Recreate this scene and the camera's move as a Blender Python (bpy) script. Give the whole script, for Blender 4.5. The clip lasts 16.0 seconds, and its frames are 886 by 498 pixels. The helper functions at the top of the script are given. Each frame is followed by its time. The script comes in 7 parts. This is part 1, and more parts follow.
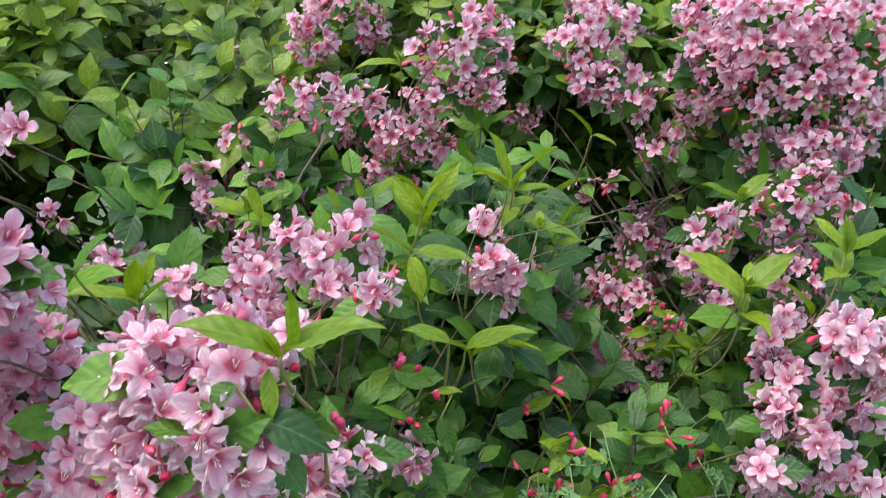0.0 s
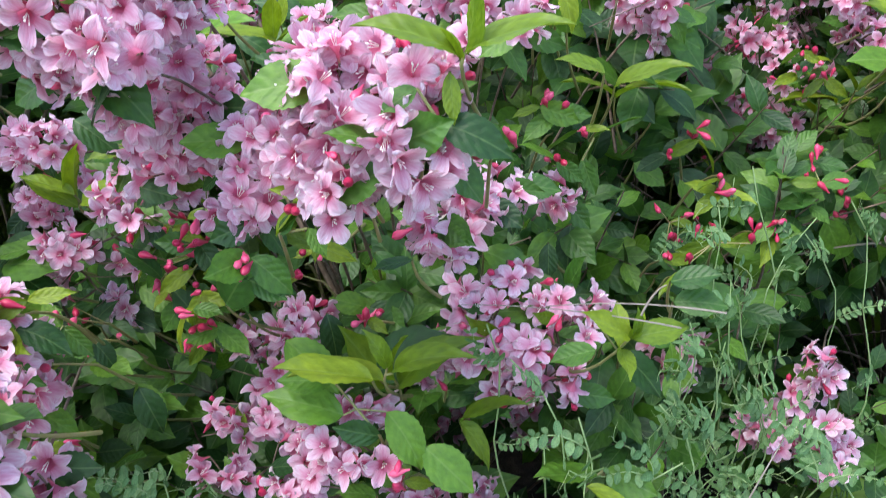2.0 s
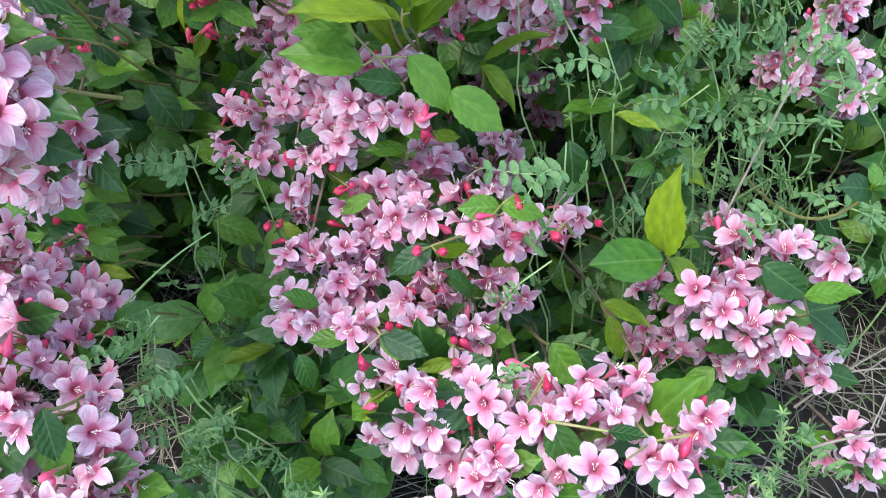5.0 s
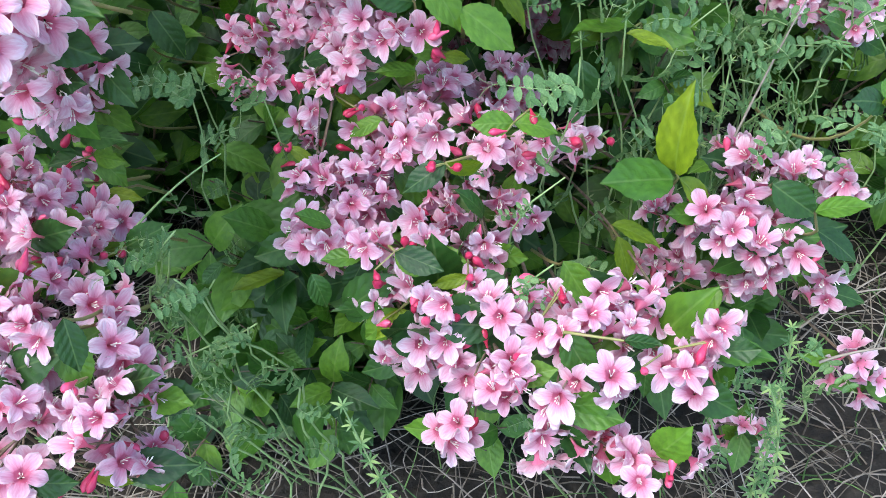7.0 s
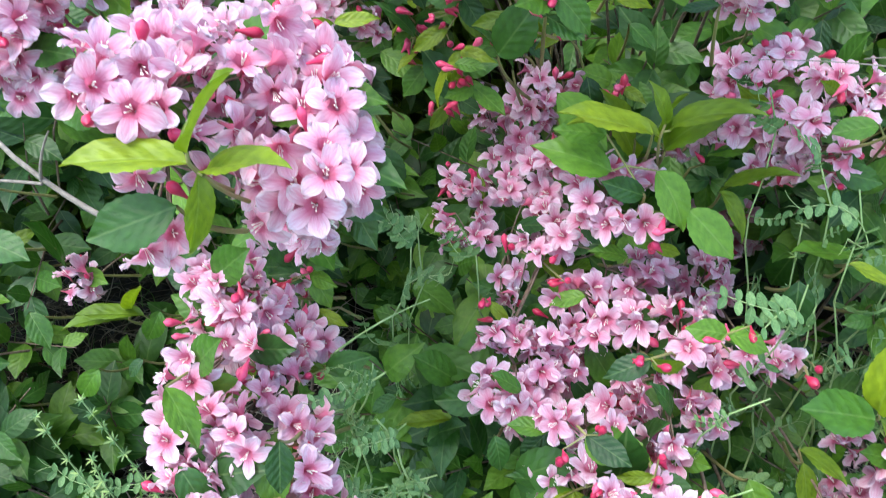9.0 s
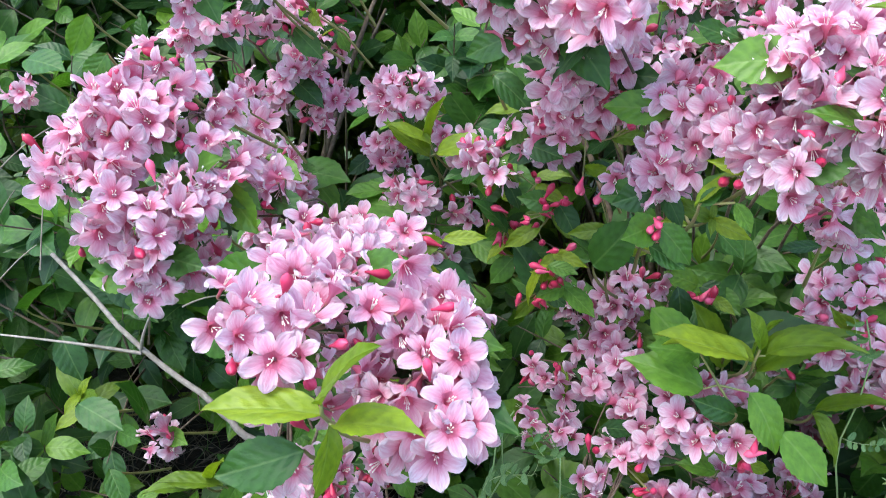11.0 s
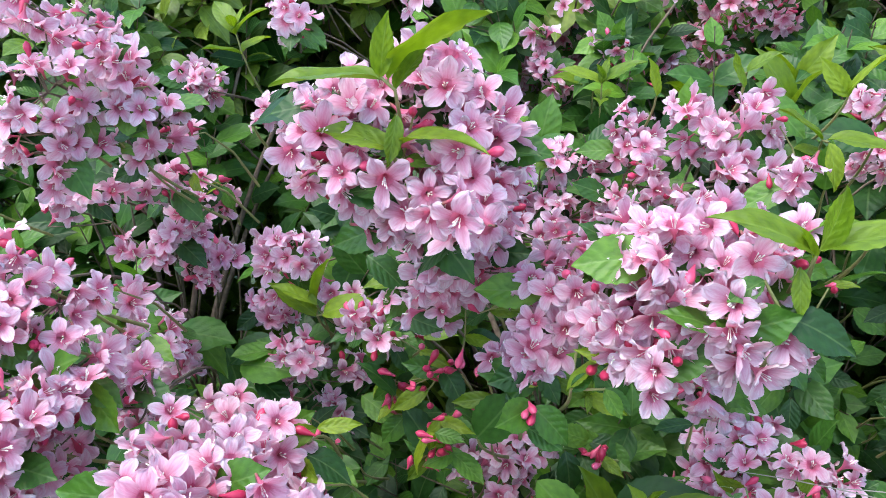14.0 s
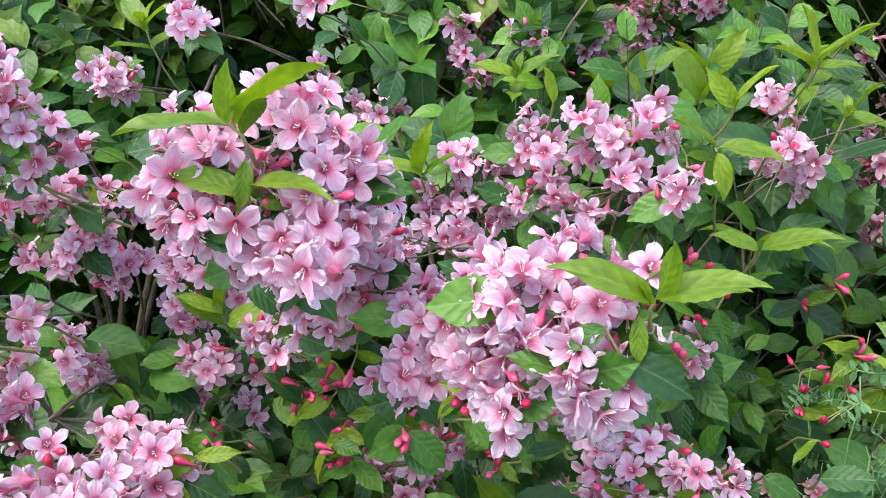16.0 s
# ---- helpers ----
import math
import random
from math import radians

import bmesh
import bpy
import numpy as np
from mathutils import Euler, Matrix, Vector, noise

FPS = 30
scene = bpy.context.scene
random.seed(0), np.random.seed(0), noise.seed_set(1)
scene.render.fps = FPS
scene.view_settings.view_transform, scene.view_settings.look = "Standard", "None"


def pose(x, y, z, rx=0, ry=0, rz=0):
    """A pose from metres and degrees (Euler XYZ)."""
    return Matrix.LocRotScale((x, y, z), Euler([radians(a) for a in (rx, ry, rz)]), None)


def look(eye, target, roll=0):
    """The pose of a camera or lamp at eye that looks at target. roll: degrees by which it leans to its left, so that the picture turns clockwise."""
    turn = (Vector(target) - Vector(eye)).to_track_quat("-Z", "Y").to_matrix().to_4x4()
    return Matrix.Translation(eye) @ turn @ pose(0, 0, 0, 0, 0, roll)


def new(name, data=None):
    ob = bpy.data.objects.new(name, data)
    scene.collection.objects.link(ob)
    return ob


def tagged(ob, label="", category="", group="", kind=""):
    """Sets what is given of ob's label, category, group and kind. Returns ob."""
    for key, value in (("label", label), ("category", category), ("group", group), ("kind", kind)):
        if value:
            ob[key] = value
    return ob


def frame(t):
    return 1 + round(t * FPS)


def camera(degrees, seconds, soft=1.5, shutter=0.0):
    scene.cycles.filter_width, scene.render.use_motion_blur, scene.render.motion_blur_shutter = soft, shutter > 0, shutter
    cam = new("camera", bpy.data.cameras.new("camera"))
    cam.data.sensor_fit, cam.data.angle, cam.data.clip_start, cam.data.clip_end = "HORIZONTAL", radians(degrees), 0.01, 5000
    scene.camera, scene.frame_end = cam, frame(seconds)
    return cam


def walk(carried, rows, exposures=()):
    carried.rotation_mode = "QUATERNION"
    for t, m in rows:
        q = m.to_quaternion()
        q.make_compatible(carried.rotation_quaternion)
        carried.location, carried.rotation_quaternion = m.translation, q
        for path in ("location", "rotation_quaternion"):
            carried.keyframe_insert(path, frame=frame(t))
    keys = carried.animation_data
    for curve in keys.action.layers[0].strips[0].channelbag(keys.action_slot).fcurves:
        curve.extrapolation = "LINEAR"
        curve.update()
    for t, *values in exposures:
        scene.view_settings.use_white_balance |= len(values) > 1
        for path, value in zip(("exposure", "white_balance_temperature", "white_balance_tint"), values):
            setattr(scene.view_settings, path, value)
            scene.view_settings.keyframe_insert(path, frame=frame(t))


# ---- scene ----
cam = camera(54.1, 16.0, soft=0.7, shutter=0.25)
PATH = [
    (0, (-0.0240, 0.0570, 1.1180), (-0.0085, 1.0457, 0.9690), 0.70),
    (0.5, (-0.0392, 0.0592, 1.1097), (-0.0614, 1.0351, 0.8922), 0.82),
    (1, (-0.0561, 0.0614, 1.0980), (-0.1113, 1.0236, 0.8314), 0.55),
    (1.5, (-0.0709, 0.0639, 1.0828), (-0.1458, 1.0082, 0.7623), 0.51),
    (2, (-0.0810, 0.0610, 1.0650), (-0.1670, 0.9795, 0.6790), -1.00),
    (2.5, (-0.0945, 0.0562, 1.0433), (-0.1898, 0.9457, 0.5964), -2.26),
    (3, (-0.1103, 0.0514, 1.0258), (-0.2191, 0.9163, 0.5357), -3.30),
    (3.5, (-0.1163, 0.0407, 1.0101), (-0.2252, 0.8822, 0.4810), -4.79),
    (4, (-0.1188, 0.0361, 0.9909), (-0.2250, 0.8585, 0.4318), -6.02),
    (4.5, (-0.1169, 0.0260, 0.9761), (-0.2161, 0.8283, 0.3875), -6.69),
    (5, (-0.1103, 0.0178, 0.9637), (-0.1958, 0.8023, 0.3495), -7.67),
    (5.2, (-0.1090, 0.0153, 0.9610), (-0.1882, 0.7924, 0.3367), -7.89),
    (7.3, (-0.1471, -0.0079, 0.9405), (-0.2206, 0.7456, 0.2872), -7.43),
    (7.5, (-0.1595, -0.0098, 0.9434), (-0.2451, 0.7464, 0.2947), -5.96),
    (8, (-0.1868, -0.0116, 0.9505), (-0.3088, 0.7527, 0.3173), -3.65),
    (8.5, (-0.2036, -0.0087, 0.9703), (-0.3693, 0.7811, 0.3796), -1.65),
    (9, (-0.2173, -0.0036, 0.9914), (-0.4142, 0.8174, 0.4555), -0.41),
    (9.5, (-0.2293, 0.0037, 1.0151), (-0.4560, 0.8419, 0.5190), -0.94),
    (9.7, (-0.2344, 0.0049, 1.0208), (-0.4699, 0.8466, 0.5348), -0.76),
    (11.8, (-0.2691, 0.0039, 1.0999), (-0.5522, 0.8875, 0.7268), 1.37),
    (12, (-0.2664, 0.0083, 1.1074), (-0.5500, 0.8956, 0.7437), 1.03),
    (12.5, (-0.2605, 0.0188, 1.1182), (-0.5309, 0.9185, 0.7755), 0.77),
    (13, (-0.2520, 0.0303, 1.1254), (-0.4987, 0.9423, 0.7975), 0.94),
    (13.5, (-0.2438, 0.0381, 1.1301), (-0.4667, 0.9601, 0.8136), 1.09),
    (14, (-0.2343, 0.0481, 1.1316), (-0.4302, 0.9782, 0.8208), 1.41),
    (14.5, (-0.2249, 0.0559, 1.1389), (-0.3992, 0.9901, 0.8277), 1.75),
    (15, (-0.2047, 0.0670, 1.1551), (-0.3650, 1.0034, 0.8427), 1.71),
    (15.5, (-0.1771, 0.0751, 1.1760), (-0.3395, 1.0066, 0.8507), 1.05),
    (16, (-0.1557, 0.0843, 1.1928), (-0.3239, 1.0003, 0.8285), 0.93),
]
walk(cam, [(t, look(eye, target, roll)) for t, eye, target, roll in PATH],
     exposures=[(0, 1.92, 7470, 4), (0.5, 2.16, 7120, 6), (1, 2.19, 6920, 8), (2, 2.15, 6620, 12), (3, 2.28, 6520, 10), (4.5, 2.26, 6520, 6), (7.5, 2.17, 6470, 7), (9, 2.38, 6670, 5), (12, 2.18, 6570, 7), (14.5, 2.16, 6620, 6), (16, 2.22, 6820, 6)])

# ---- light: soft daylight under a bright, thinly clouded sky ----
world = bpy.data.worlds.new("sky")
scene.world = world
world.use_nodes = True
wn = world.node_tree.nodes
sky = wn.new("ShaderNodeTexSky")
sky.sky_type = "NISHITA"
sky.sun_disc = False
SUN_ELEVATION, SUN_TURN = 64.0, 222.0
sky.sun_elevation, sky.sun_rotation = radians(SUN_ELEVATION), radians(SUN_TURN)
sky.air_density, sky.dust_density = 1.0, 1.0
world.node_tree.links.new(sky.outputs[0], wn["Background"].inputs[0])
wn["Background"].inputs[1].default_value = 0.15
sun = new("sun", bpy.data.lights.new("sun", "SUN"))
sun.data.energy, sun.data.angle, sun.data.color = 1.0, radians(40), (1.0, 0.98, 0.95)
sun_way = Vector((math.sin(radians(SUN_TURN)) * math.cos(radians(SUN_ELEVATION)),
                  math.cos(radians(SUN_TURN)) * math.cos(radians(SUN_ELEVATION)), math.sin(radians(SUN_ELEVATION))))
sun.matrix_world = look(sun_way * 20, (0, 0, 0))


# ---- materials ----
def material(name):
    m = bpy.data.materials.new(name)
    m.use_nodes = True
    return m, m.node_tree.nodes, m.node_tree.links, m.node_tree.nodes["Principled BSDF"]


def ramp(nodes, stops):
    r = nodes.new("ShaderNodeValToRGB")
    e = r.color_ramp.elements
    while len(e) < len(stops):
        e.new(0.5)
    for k, (p, c) in zip(e, stops):
        k.position, k.color = p, (*c, 1)
    return r


def chance(nodes, island):
    """A random number for each object, or for each loose piece of a joined mesh."""
    if island:
        return nodes.new("ShaderNodeNewGeometry").outputs["Random Per Island"]
    return nodes.new("ShaderNodeObjectInfo").outputs["Random"]


def mixed(nodes, links, kind, fac, a, b):
    m = nodes.new("ShaderNodeMix")
    m.data_type, m.blend_type = "RGBA", kind
    for socket, value in ((m.inputs[0], fac), (m.inputs[6], a), (m.inputs[7], b)):
        if isinstance(value, bpy.types.NodeSocket):
            links.new(value, socket)
        elif isinstance(value, (int, float)):
            socket.default_value = value
        else:
            socket.default_value = (*value, 1)
    return m.outputs[2]


def maths(nodes, links, op, a, b=0.0):
    m = nodes.new("ShaderNodeMath")
    m.operation = op
    for socket, value in zip(m.inputs, (a, b)):
        if isinstance(value, bpy.types.NodeSocket):
            links.new(value, socket)
        else:
            socket.default_value = value
    return m.outputs[0]


def thin(m, nodes, links, bsdf, colour, share, tint):
    """Light that comes through a thin leaf or petal."""
    t = nodes.new("ShaderNodeBsdfTranslucent")
    links.new(mixed(nodes, links, "MULTIPLY", 1.0, colour, tint), t.inputs[0])
    mix = nodes.new("ShaderNodeMixShader")
    mix.inputs[0].default_value = share
    links.new(bsdf.outputs[0], mix.inputs[1])
    links.new(t.outputs[0], mix.inputs[2])
    links.new(mix.outputs[0], nodes["Material Output"].inputs[0])


def leaf_material(name, colours, island, share=0.3, rough=0.45):
    m, n, l, b = material(name)
    tone = ramp(n, [(i / (len(colours) - 1), c) for i, c in enumerate(colours)])
    l.new(chance(n, island), tone.inputs[0])
    uv = n.new("ShaderNodeUVMap")
    xy = n.new("ShaderNodeSeparateXYZ")
    l.new(uv.outputs[0], xy.inputs[0])
    side = maths(n, l, "ABSOLUTE", maths(n, l, "SUBTRACT", xy.outputs[0], 0.5))
    # the pale midrib
    rib = n.new("ShaderNodeMapRange")
    rib.inputs[1].default_value, rib.inputs[2].default_value = 0.01, 0.035
    rib.inputs[3].default_value, rib.inputs[4].default_value = 0.15, 0.0
    l.new(side, rib.inputs[0])
    # side veins, slanting from the midrib to the edge
    spots = n.new("ShaderNodeTexNoise")
    spots.inputs["Scale"].default_value, spots.inputs["Detail"].default_value = 7, 4
    shifted = n.new("ShaderNodeVectorMath")
    l.new(uv.outputs[0], shifted.inputs[0])
    l.new(chance(n, island), shifted.inputs[1])
    l.new(shifted.outputs[0], spots.inputs[0])
    slant = maths(n, l, "SUBTRACT", xy.outputs[1], maths(n, l, "MULTIPLY", side, 0.55))
    vein = maths(n, l, "SINE", maths(n, l, "ADD", maths(n, l, "MULTIPLY", slant, 38.0), maths(n, l, "MULTIPLY", spots.outputs[0], 5.0)))
    mottle = ramp(n, [(0.3, (0.72, 0.76, 0.7)), (0.7, (1.2, 1.16, 1.1))])
    l.new(spots.outputs[0], mottle.inputs[0])
    colour = mixed(n, l, "MULTIPLY", 1.0, tone.outputs[0], mottle.outputs[0])
    dim = ramp(n, [(0.0, (0.96, 0.96, 0.96)), (1.0, (1.02, 1.02, 1.02))])
    l.new(maths(n, l, "ADD", maths(n, l, "MULTIPLY", vein, 0.5), 0.5), dim.inputs[0])
    colour = mixed(n, l, "MULTIPLY", 0.8, colour, dim.outputs[0])
    colour = mixed(n, l, "MIX", rib.outputs[0], colour, (0.3, 0.42, 0.16))
    l.new(colour, b.inputs["Base Color"])
    b.inputs["Roughness"].default_value = rough
    b.inputs["Specular IOR Level"].default_value = 0.38
    bump = n.new("ShaderNodeBump")
    bump.inputs["Strength"].default_value, bump.inputs["Distance"].default_value = 0.34, 0.001
    l.new(maths(n, l, "SUBTRACT", maths(n, l, "ADD", maths(n, l, "MULTIPLY", vein, 0.5), maths(n, l, "MULTIPLY", spots.outputs[0], 1.6)), maths(n, l, "MULTIPLY", rib.outputs[0], 1.5)), bump.inputs["Height"])
    l.new(bump.outputs[0], b.inputs["Normal"])
    thin(m, n, l, b, colour, share, (1.25, 1.3, 0.5))
    return m


def petal_material(name, island):
    m, n, l, b = material(name)
    uv = n.new("ShaderNodeUVMap")
    xy = n.new("ShaderNodeSeparateXYZ")
    l.new(uv.outputs[0], xy.inputs[0])
    young = ramp(n, [(0.0, (0.3, 0.3, 0.12)), (0.1, (0.66, 0.2, 0.3)), (0.34, (0.75, 0.26, 0.42)), (0.46, (0.82, 0.45, 0.6)), (0.62, (0.87, 0.63, 0.77)), (0.76, (0.9, 0.76, 0.88)), (0.9, (0.94, 0.9, 0.97))])
    old = ramp(n, [(0.0, (0.3, 0.25, 0.12)), (0.1, (0.64, 0.15, 0.24)), (0.36, (0.73, 0.22, 0.36)), (0.5, (0.81, 0.41, 0.56)), (0.78, (0.85, 0.54, 0.7)), (1.0, (0.89, 0.7, 0.83))])
    l.new(xy.outputs[1], young.inputs[0])
    l.new(xy.outputs[1], old.inputs[0])
    colour = mixed(n, l, "MIX", chance(n, island), young.outputs[0], old.outputs[0])
    # fine lines that run from the throat to the rim
    stretch = n.new("ShaderNodeMapping")
    stretch.inputs["Scale"].default_value = (6, 2.2, 1)
    l.new(uv.outputs[0], stretch.inputs[0])
    streak = n.new("ShaderNodeTexNoise")
    streak.inputs["Scale"].default_value, streak.inputs["Detail"].default_value = 1.6, 3
    l.new(stretch.outputs[0], streak.inputs[0])
    soft = ramp(n, [(0.3, (0.95, 0.78, 0.82)), (0.5, (1.0, 0.97, 0.98)), (0.68, (1.05, 1.2, 1.14))])
    l.new(streak.outputs[0], soft.inputs[0])
    colour = mixed(n, l, "MULTIPLY", 1.0, colour, soft.outputs[0])
    # a deeper line down the middle of each lobe
    line = n.new("ShaderNodeMapRange")
    line.inputs[1].default_value, line.inputs[2].default_value = 0.0, 0.22
    line.inputs[3].default_value, line.inputs[4].default_value = 0.5, 0.0
    l.new(maths(n, l, "ABSOLUTE", maths(n, l, "SUBTRACT", xy.outputs[0], 0.5)), line.inputs[0])
    inward = n.new("ShaderNodeMapRange")
    inward.inputs[1].default_value, inward.inputs[2].default_value = 0.45, 0.85
    inward.inputs[3].default_value, inward.inputs[4].default_value = 1.0, 0.0
    l.new(xy.outputs[1], inward.inputs[0])
    colour = mixed(n, l, "MULTIPLY", maths(n, l, "MULTIPLY", line.outputs[0], inward.outputs[0]), colour, (0.92, 0.55, 0.68))
    # paler rims of the lobes
    rim = maths(n, l, "POWER", maths(n, l, "MULTIPLY", maths(n, l, "ABSOLUTE", maths(n, l, "SUBTRACT", xy.outputs[0], 0.5)), 2.0), 3.0)
    inner = n.new("ShaderNodeMapRange")
    inner.inputs[1].default_value, inner.inputs[2].default_value, inner.inputs[4].default_value = 0.4, 0.72, 0.85
    l.new(xy.outputs[1], inner.inputs[0])
    colour = mixed(n, l, "MIX", maths(n, l, "MULTIPLY", rim, inner.outputs[0]), colour, (0.92, 0.83, 0.88))
    colour = mixed(n, l, "MULTIPLY", 1.0, colour, (0.83, 0.755, 0.765))
    l.new(colour, b.inputs["Base Color"])
    b.inputs["Roughness"].default_value = 0.6
    b.inputs["Specular IOR Level"].default_value = 0.25
    bump = n.new("ShaderNodeBump")
    bump.inputs["Strength"].default_value, bump.inputs["Distance"].default_value = 0.6, 0.0016
    l.new(streak.outputs[0], bump.inputs["Height"])
    l.new(bump.outputs[0], b.inputs["Normal"])
    thin(m, n, l, b, colour, 0.42, (1.0, 0.76, 0.8))
    return m


def plain(name, stops, scale, rough, bump_depth=0.0, island=None, detail=6):
    """A rough natural surface with two scales of noise."""
    m, n, l, b = material(name)
    coord = n.new("ShaderNodeTexCoord")
    noise_a = n.new("ShaderNodeTexNoise")
    noise_a.inputs["Scale"].default_value, noise_a.inputs["Detail"].default_value = scale, detail
    l.new(coord.outputs["Object"], noise_a.inputs[0])
    noise_b = n.new("ShaderNodeTexNoise")
    noise_b.inputs["Scale"].default_value = scale * 0.13
    l.new(coord.outputs["Object"], noise_b.inputs[0])
    fac = maths(n, l, "ADD", maths(n, l, "MULTIPLY", noise_a.outputs[0], 0.6), maths(n, l, "MULTIPLY", noise_b.outputs[0], 0.4))
    if island is not None:
        fac = maths(n, l, "ADD", maths(n, l, "MULTIPLY", fac, 0.5), maths(n, l, "MULTIPLY", chance(n, island), 0.5))
    tone = ramp(n, stops)
    l.new(fac, tone.inputs[0])
    l.new(tone.outputs[0], b.inputs["Base Color"])
    b.inputs["Roughness"].default_value = rough
    if bump_depth:
        bump = n.new("ShaderNodeBump")
        bump.inputs["Strength"].default_value, bump.inputs["Distance"].default_value = 0.7, bump_depth
        l.new(noise_a.outputs[0], bump.inputs["Height"])
        l.new(bump.outputs[0], b.inputs["Normal"])
    return m


MATURE = ((0.014, 0.052, 0.011), (0.027, 0.09, 0.013), (0.056, 0.15, 0.016), (0.112, 0.235, 0.02))
YOUNG = ((0.1, 0.178, 0.01), (0.145, 0.228, 0.012), (0.215, 0.298, 0.016))
# yellower green of upper and back leaves, with light from above put into it
LIT_GREEN = ((0.055, 0.118, 0.02), (0.095, 0.17, 0.022), (0.145, 0.22, 0.026), (0.2, 0.28, 0.03))
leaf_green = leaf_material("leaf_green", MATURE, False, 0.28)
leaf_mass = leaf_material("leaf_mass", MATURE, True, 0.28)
leaf_back_lit = leaf_material("leaf_back_lit", LIT_GREEN, True, 0.3)
leaf_young = leaf_material("leaf_young", YOUNG, False, 0.38)
leaf_vetch = leaf_material("leaf_vetch", ((0.06, 0.14, 0.05), (0.1, 0.21, 0.08), (0.17, 0.29, 0.12), (0.3, 0.41, 0.15)), True, 0.3, 0.55)
petal = petal_material("petal", False)
petal_mass = petal_material("petal_mass", True)
stamen_white = plain("stamen_white", [(0.3, (0.75, 0.68, 0.6)), (0.7, (0.85, 0.8, 0.74))], 300, 0.6)
bud_red = plain("bud_red", [(0.3, (0.36, 0.014, 0.05)), (0.55, (0.52, 0.03, 0.1)), (0.8, (0.68, 0.12, 0.22))], 120, 0.4, island=False)
bud_mass = plain("bud_mass", [(0.3, (0.36, 0.014, 0.05)), (0.55, (0.52, 0.03, 0.1)), (0.8, (0.68, 0.12, 0.22))], 120, 0.4, island=True)
bark = plain("bark", [(0.3, (0.06, 0.04, 0.028)), (0.5, (0.13, 0.09, 0.06)), (0.7, (0.22, 0.17, 0.12))], 140, 0.85, 0.002)
shoot_bark = plain("shoot_bark", [(0.3, (0.16, 0.14, 0.05)), (0.5, (0.22, 0.22, 0.07)), (0.7, (0.26, 0.16, 0.1))], 90, 0.6)
dead_wood = plain("dead_wood", [(0.3, (0.1, 0.085, 0.07)), (0.5, (0.19, 0.165, 0.14)), (0.7, (0.3, 0.265, 0.23))], 180, 0.85, 0.001)
straw = plain("straw", [(0.25, (0.07, 0.055, 0.042)), (0.5, (0.18, 0.15, 0.115)), (0.75, (0.4, 0.35, 0.29))], 60, 0.8, island=True)
vetch_stem = plain("vetch_stem", [(0.3, (0.15, 0.26, 0.08)), (0.7, (0.33, 0.43, 0.19))], 80, 0.6)


def ground_material():
    """Dark soil, made darker still for the shade under the shrubs, that gives way, in a ragged edge, to rough grass."""
    m, n, l, b = material("ground")
    coord = n.new("ShaderNodeTexCoord")
    fine, wide = n.new("ShaderNodeTexNoise"), n.new("ShaderNodeTexNoise")
    fine.inputs["Scale"].default_value, fine.inputs["Detail"].default_value = 45, 6
    wide.inputs["Scale"].default_value, wide.inputs["Detail"].default_value = 1.6, 8
    for t in (fine, wide):
        l.new(coord.outputs["Object"], t.inputs[0])
    # moist soil tone, lowered to stand in for shade beneath the leaves
    shaded_earth = ramp(n, [(0.3, (0.006, 0.005, 0.004)), (0.5, (0.017, 0.0135, 0.01)), (0.7, (0.04, 0.032, 0.023))])
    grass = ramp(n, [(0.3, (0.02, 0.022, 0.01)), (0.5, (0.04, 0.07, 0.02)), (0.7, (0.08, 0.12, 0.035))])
    l.new(fine.outputs[0], shaded_earth.inputs[0])
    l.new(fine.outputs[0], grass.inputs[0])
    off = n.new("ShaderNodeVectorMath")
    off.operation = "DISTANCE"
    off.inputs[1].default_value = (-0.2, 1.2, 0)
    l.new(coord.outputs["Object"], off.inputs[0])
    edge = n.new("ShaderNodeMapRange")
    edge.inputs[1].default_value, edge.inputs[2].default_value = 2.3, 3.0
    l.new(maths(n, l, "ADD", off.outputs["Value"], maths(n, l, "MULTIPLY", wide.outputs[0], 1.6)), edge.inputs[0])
    l.new(mixed(n, l, "MIX", edge.outputs[0], shaded_earth.outputs[0], grass.outputs[0]), b.inputs["Base Color"])
    b.inputs["Roughness"].default_value = 0.95
    bump = n.new("ShaderNodeBump")
    bump.inputs["Strength"].default_value, bump.inputs["Distance"].default_value = 0.7, 0.02
    l.new(fine.outputs[0], bump.inputs["Height"])
    l.new(bump.outputs[0], b.inputs["Normal"])
    return m


grass_green = plain("grass_green", [(0.3, (0.05, 0.12, 0.03)), (0.7, (0.13, 0.24, 0.06))], 30, 0.6, island=True)

# ---- shapes, as (points, triangles, uv, material index of each triangle) ----


def grid_shape(P, U, closed=False):
    """Triangles over rows and columns of points."""
    rows, cols = P.shape[:2]
    tri = []
    for i in range(rows - 1):
        for j in range(cols if closed else cols - 1):
            a, b, c, d = i * cols + j, i * cols + (j + 1) % cols, (i + 1) * cols + (j + 1) % cols, (i + 1) * cols + j
            tri += [(a, b, c), (a, c, d)]
    return P.reshape(-1, 3), np.array(tri), U.reshape(-1, 2), np.zeros(len(tri), int)


def merged(*shapes):
    V, T, U, M, n = [], [], [], [], 0
    for v, t, u, m in shapes:
        V.append(v), T.append(t + n), U.append(u), M.append(m)
        n += len(v)
    return np.concatenate(V), np.concatenate(T), np.concatenate(U), np.concatenate(M)


def in_slot(shape, slot):
    return shape[0], shape[1], shape[2], np.full(len(shape[1]), slot)


